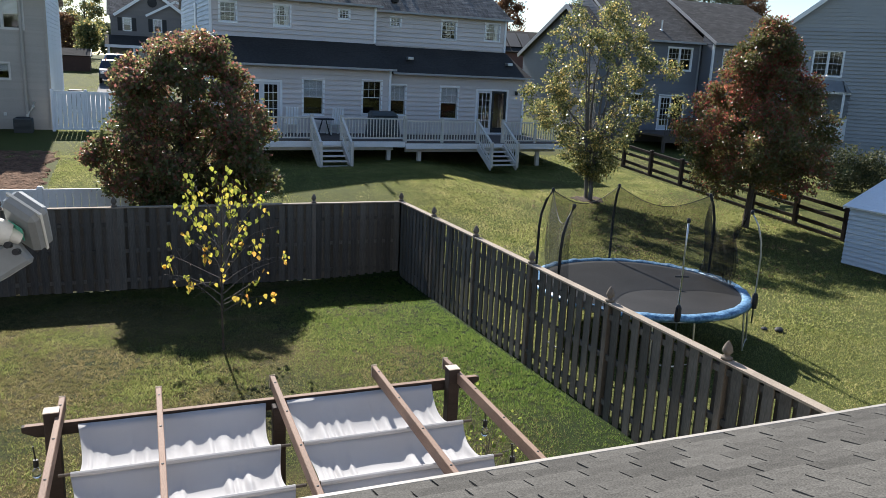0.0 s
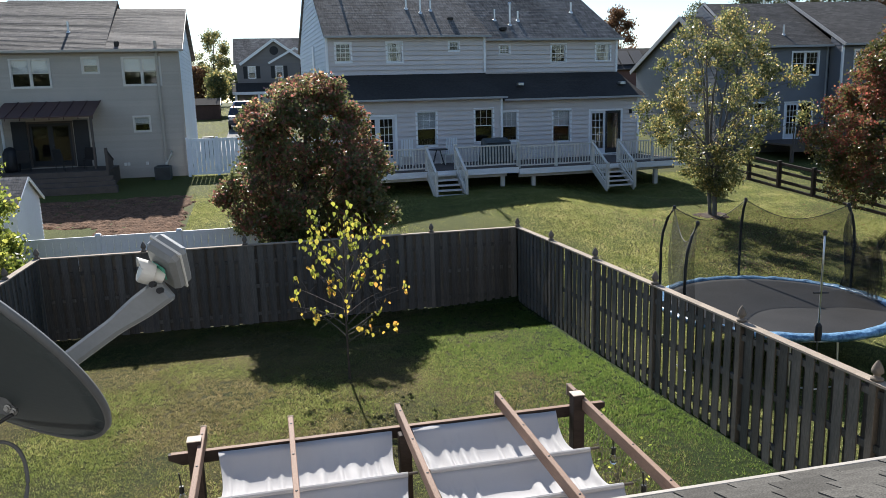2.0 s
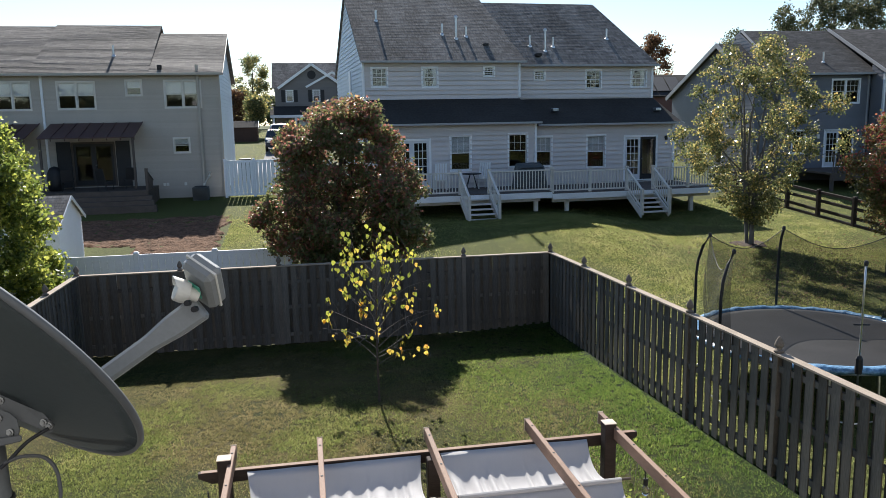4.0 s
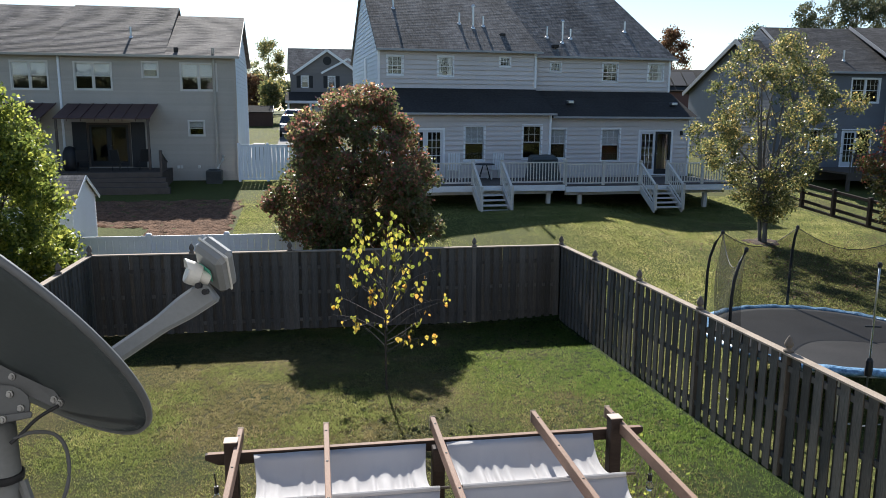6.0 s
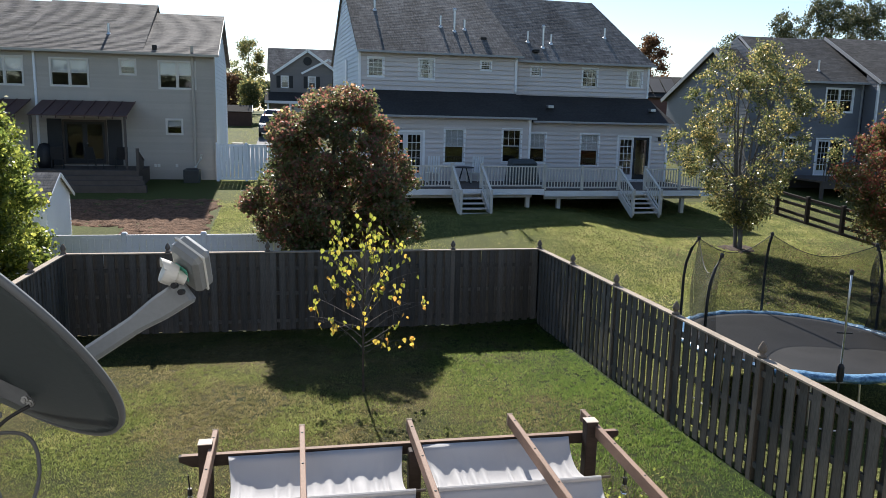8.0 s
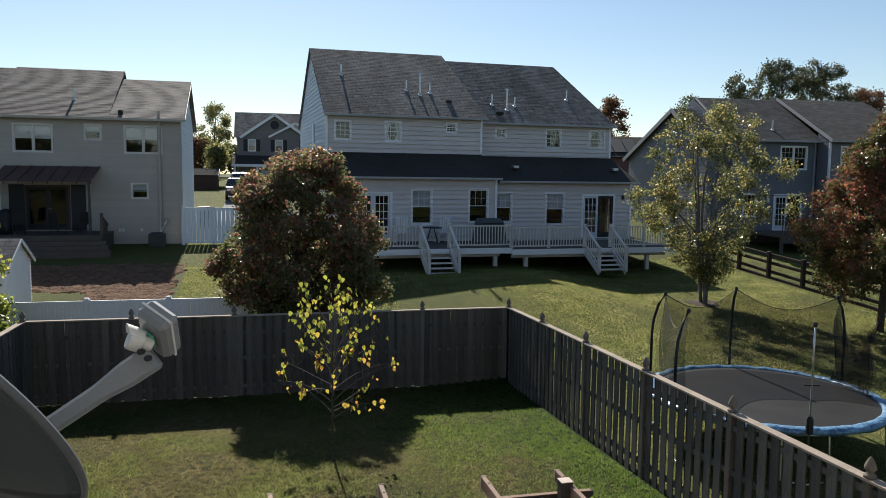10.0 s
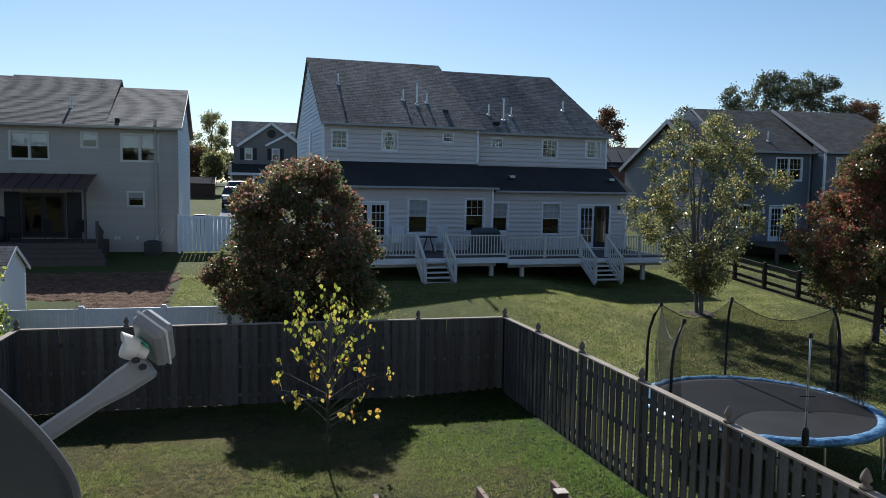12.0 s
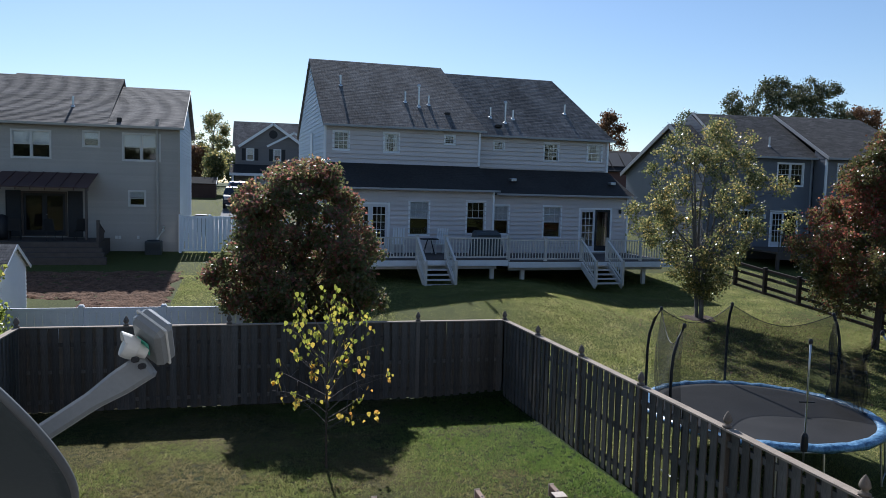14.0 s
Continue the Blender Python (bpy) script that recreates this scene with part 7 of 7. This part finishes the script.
# ---------- cars, bin, distant shed ----------
def car(x, y, z, yaw, label, paint):
    c = thing("parked_car", label, "car", pose(x, y, z, 0, 0, yaw), "parked cars")
    bm = bmesh.new()
    prof = [(-2.2, 0.35), (-2.25, 0.75), (-2.1, 0.95), (-1.0, 1.05), (-0.4, 1.62), (1.5, 1.66), (2.1, 1.05), (2.2, 0.6), (2.15, 0.35)]
    L = [bm.verts.new((-0.88 if h < 1.2 else -0.68, u, h)) for u, h in prof]
    Rr = [bm.verts.new((0.88 if h < 1.2 else 0.68, u, h)) for u, h in prof]
    bm.faces.new(L)
    bm.faces.new(Rr[::-1])
    for k in range(len(prof)):
        q = (k + 1) % len(prof)
        bm.faces.new((L[k], L[q], Rr[q], Rr[k]))
    part("body", bm, paint, c, bevel=0.05)
    bm = bmesh.new()
    hexa(bm, [(-0.7, -1.03, 1.07), (0.7, -1.03, 1.07), (0.7, -0.98, 1.08), (-0.7, -0.98, 1.08), (-0.58, -0.47, 1.6), (0.58, -0.47, 1.6), (0.58, -0.44, 1.58), (-0.58, -0.44, 1.58)])
    part("windscreen", bm, M_glass_dark, c)
    for s in (-1, 1):
        bm = bmesh.new()
        box(bm, s * 0.62 - 0.17, s * 0.62 + 0.17, -2.29, -2.2, 0.68, 0.86)
        part("headlight", bm, M_metal, c, bevel=0.02)
        for u in (-1.4, 1.4):
            bm = bmesh.new()
            lathe(bm, [(0.2, -0.1), (0.34, -0.1), (0.34, 0.1), (0.2, 0.1)], 16, pose(s * 0.8, u, 0.34, 0, 90, 0))
            w = part("wheel", bm, M_rubber, c)
            bm = bmesh.new()
            lathe(bm, [(0.05, -0.11), (0.2, -0.105), (0.2, 0.105), (0.05, 0.11)], 12, pose(s * 0.8, u, 0.34, 0, 90, 0))
            part("rim", bm, M_metal, w)
    bm = bmesh.new()
    box(bm, -0.5, 0.5, -2.285, -2.2, 0.45, 0.64)
    part("grille", bm, M_rubber, c)


M_glass_dark = mat("tinted_glass", (0.02, 0.022, 0.025), 0.05, 0.1, 2, 0, 5, spec=0.8)
M_car1 = mat("dark_blue_car_paint", (0.03, 0.04, 0.07), 0.25, 0.1, 2, 0, 5, metal=0.3, spec=0.7)
M_car2 = mat("silver_car_paint", (0.35, 0.36, 0.38), 0.3, 0.1, 2, 0, 5, metal=0.5, spec=0.7)
car(-1.75, 61.0, terr(-1.75, 61) + 0.06, 2, "dark blue car parked on the driveway, facing the yard", M_car1)
car(-1.7, 67.0, terr(-1.7, 67) + 0.06, 2, "silver car parked behind the dark one", M_car2)
b_ = thing("wheelie_bin", "black lidded wheeled bin at the kerb", "bin", pose(-3.3, 47.4, terr(-3.3, 47.4)))
bm = bmesh.new()
hexa(bm, [(-0.25, -0.28, 0), (0.25, -0.28, 0), (0.25, 0.28, 0), (-0.25, 0.28, 0), (-0.31, -0.35, 0.95), (0.31, -0.35, 0.95), (0.31, 0.35, 0.95), (-0.31, 0.35, 0.95)])
part("bin_body", bm, M_rubber, b_, bevel=0.02)
bm = bmesh.new()
box(bm, -0.34, 0.34, -0.4, 0.37, 0.95, 1.03)
part("lid", bm, M_rubber, b_, bevel=0.02)
gable_shed("brown_shed", "small brown shed at the far lawn", pose(-5.9, 70, terr(-5, 70)), 2.2, 2, 1.3, 0.5, mat("brown_boards", (0.09, 0.05, 0.035), 0.8, 0.2, 3, 0.2, 20), M_shingle_dark)


# ---------- things on the decks ----------
def deck_frame(u, v, z, yaw=0):
    return pose(2.913, 35.0, 0, 0, 0, 3) @ pose(u, v, z, 0, 0, yaw)


def deck_chair(m, label):
    c = thing("deck_chair", label, "chair", m, "deck chairs")
    bm = bmesh.new()
    box(bm, -0.27, 0.27, -0.25, 0.25, 0.40, 0.44)
    part("seat", bm, M_plas, c, bevel=0.01)
    for k in range(5):
        bm = bmesh.new()
        x = -0.22 + k * 0.11
        hexa(bm, [(x - 0.04, 0.22, 0.44), (x + 0.04, 0.22, 0.44), (x + 0.04, 0.25, 0.44), (x - 0.04, 0.25, 0.44), (x - 0.04, 0.36, 1.16), (x + 0.04, 0.36, 1.16), (x + 0.04, 0.39, 1.16), (x - 0.04, 0.39, 1.16)])
        part("back_slat", bm, M_vinyl, c)
    for sx in (-1, 1):
        for y in (-0.22, 0.22):
            bm = bmesh.new()
            box(bm, sx * 0.26 - 0.025, sx * 0.26 + 0.025, y - 0.025, y + 0.025, 0, 0.42 if y > 0 else 0.64)
            part("leg", bm, M_plas, c)
        bm = bmesh.new()
        box(bm, sx * 0.28 - 0.05, sx * 0.28 + 0.05, -0.27, 0.3, 0.64, 0.67)
        part("arm", bm, M_plas, c)


deck_chair(deck_frame(2.95, -2.25, 2.46, 172), "pale slatted plastic deck chair facing the yard")
deck_chair(deck_frame(4.85, -2.25, 2.46, 188), "pale slatted plastic deck chair beside the table")
t_ = thing("patio_table", "dark round patio table on the deck", "table", deck_frame(4.2, -2.9, 2.46))
bm = bmesh.new()
lathe(bm, [(0.42, 0.68), (0.43, 0.70), (0.40, 0.72)], 20)
part("tabletop", bm, M_rubber, t_)
for k in range(4):
    bm = bmesh.new()
    a = k * math.pi / 2 + 0.6
    tube(bm, [(0.1 * math.cos(a), 0.1 * math.sin(a), 0.68), (0.36 * math.cos(a), 0.36 * math.sin(a), 0.0)], 0.015, 6)
    part("leg", bm, M_rubber, t_)
g_ = thing("grill", "covered barbecue grill under a grey cover on the deck", "grill", deck_frame(6.75, -3.2, 2.46))
bm = bmesh.new()
hexa(bm, [(-0.75, -0.3, 0.02), (0.75, -0.3, 0.02), (0.75, 0.3, 0.02), (-0.75, 0.3, 0.02), (-0.6, -0.25, 1.0), (0.6, -0.25, 1.0), (0.6, 0.28, 1.12), (-0.6, 0.28, 1.12)])
part("cover", bm, M_dish, g_, bevel=0.08)
bm = bmesh.new()
tube(bm, [(-0.5, -0.31, 0.9), (0.5, -0.31, 0.9)], 0.015, 6)
part("handle", bm, M_rubber, g_)

def patio_chair(m):
    c = thing("patio_chair", "dark metal patio chair on the shaded deck", "chair", m, "patio chairs")
    bm = bmesh.new()
    box(bm, -0.26, 0.26, -0.25, 0.25, 0.42, 0.46)
    part("seat", bm, M_rubber, c, bevel=0.01)
    bm = bmesh.new()
    hexa(bm, [(-0.26, 0.22, 0.46), (0.26, 0.22, 0.46), (0.26, 0.25, 0.46), (-0.26, 0.25, 0.46), (-0.24, 0.36, 1.02), (0.24, 0.36, 1.02), (0.24, 0.39, 1.02), (-0.24, 0.39, 1.02)])
    part("backrest", bm, M_rubber, c, bevel=0.01)
    for sx in (-0.24, 0.24):
        for y in (-0.23, 0.23):
            bm = bmesh.new()
            tube(bm, [(sx, y, 0), (sx, y, 0.44)], 0.016, 6)
            part("leg", bm, M_rubber, c)


for u, v, yw in ((-4.2, -1.6, 200), (-5.2, -2.2, 150), (-6.9, -1.9, 190)):
    patio_chair(TL @ pose(u, v, 2.54, 0, 0, yw))
k_ = thing("kettle_grill", "black covered kettle grill on the shaded deck", "grill", TL @ pose(-7.5, -1.6, 2.54))
bm = bmesh.new()
lathe(bm, [(0.34, 0.02), (0.36, 0.4), (0.33, 0.85), (0.22, 1.08), (0.04, 1.15)], 14)
part("cover", bm, M_rubber, k_, smooth=True)
bm = bmesh.new()
tube(bm, [(0.3, 0.0, 0.75), (0.42, 0.0, 0.75)], 0.015, 6)
part("handle", bm, M_darkwood, k_)
s_ = thing("sliding_screen", "dark mesh screen panel across the patio opening", "screen", TL)
for a_ in (-7.75, -5.05):
    bm = bmesh.new()
    ring(bm, a_ + 0.03, a_ + 0.62, 2.6, 4.75, 0.03, -0.10, -0.06)
    fr_ = part("screen_frame", bm, M_rubber, s_)
    bm = bmesh.new()
    box(bm, a_ + 0.03, a_ + 0.62, -0.085, -0.08, 2.6, 4.75)
    part("screen_mesh", bm, M_rubber, fr_)

# stones and a stray shoe-sized clod near the trampoline
for x, y, s in ((12.0, 11.6, 0.07), (12.25, 11.45, 0.09)):
    bm = bmesh.new()
    bmesh.ops.create_icosphere(bm, subdivisions=2, radius=s)
    for v in bm.verts:
        v.co *= 1 + 0.3 * noise.noise(v.co * 9 + Vector((x, y, 0)))
        v.co.z *= 0.6
    ob = part("stone", bm, M_rubber, None)
    ob.location = (x, y, terr(x, y) + s * 0.35)
    tagged(ob, "small dark stone lying on the grass", "stone", "stones on the lawn")


# ---------- shingles of the near roof ----------
def near_shingles():
    expo, tab = 0.14, 0.305
    metas = []
    for k in range(4):
        bm = bmesh.new()
        w = tab - 0.012
        t0 = 0.010 + 0.002 * k
        hexa(bm, [(0, 0, 0), (w, 0, 0), (w, expo * 1.25, 0), (0, expo * 1.25, 0), (0, 0, t0), (w, 0, t0 - 0.001 * (k % 2)), (w, expo * 1.25, 0.003), (0, expo * 1.25, 0.003)])
        metas.append(mesh_of("shingle", bm, M_shingle_near))
    L = math.hypot(1, RSLOPE)
    ang = -math.degrees(math.atan(RSLOPE))
    n = 0
    for row in range(15):
        s = row * expo
        y = RE_Y - s / L
        z = RE_Z + (s / L) * RSLOPE - 0.011
        for col in range(22):
            x = 0.55 + col * tab + (0, 0.15, 0.07, 0.22)[row % 4] - 0.2
            if n >= 300 or x > 5.4:
                continue
            n += 1
            piece("shingle", metas[random.randrange(4)], porch_roof, pose(x, y, z + 0.002, 0, 0, 180) @ pose(0, 0, 0, ang * -1 * -1 * -1, 0, 0) @ pose(-tab, 0, 0))

    # the rest of the roof, joined
    V, F = [], []
    for row in range(28):
        s = row * expo
        for col in range(60):
            x = -8.9 + col * tab + (0, 0.15, 0.07, 0.22)[row % 4] - 0.2
            if row < 15 and 0.3 < x < 5.4:
                continue
            base = len(V)
            w, dz = tab - 0.012, random.uniform(-0.001, 0.003)
            for ds, t0 in ((0.0, 0.011 + dz), (expo * 1.25, 0.004)):
                y = RE_Y - (s + ds) / L
                z = RE_Z + ((s + ds) / L) * RSLOPE - 0.011
                V += [(x, y, z), (x + w, y, z), (x + w, y, z + t0), (x, y, z + t0)]
            F += [tuple(base + i for i in f) for f in ((0, 1, 2, 3), (4, 7, 6, 5), (3, 2, 6, 7), (0, 3, 7, 4), (1, 5, 6, 2))]
    ob = new("shingle_field", raw("shingle_field", V, F, M_shingle_near))
    ob.parent = porch_roof
    tagged(ob, kind="stuff")


near_shingles()
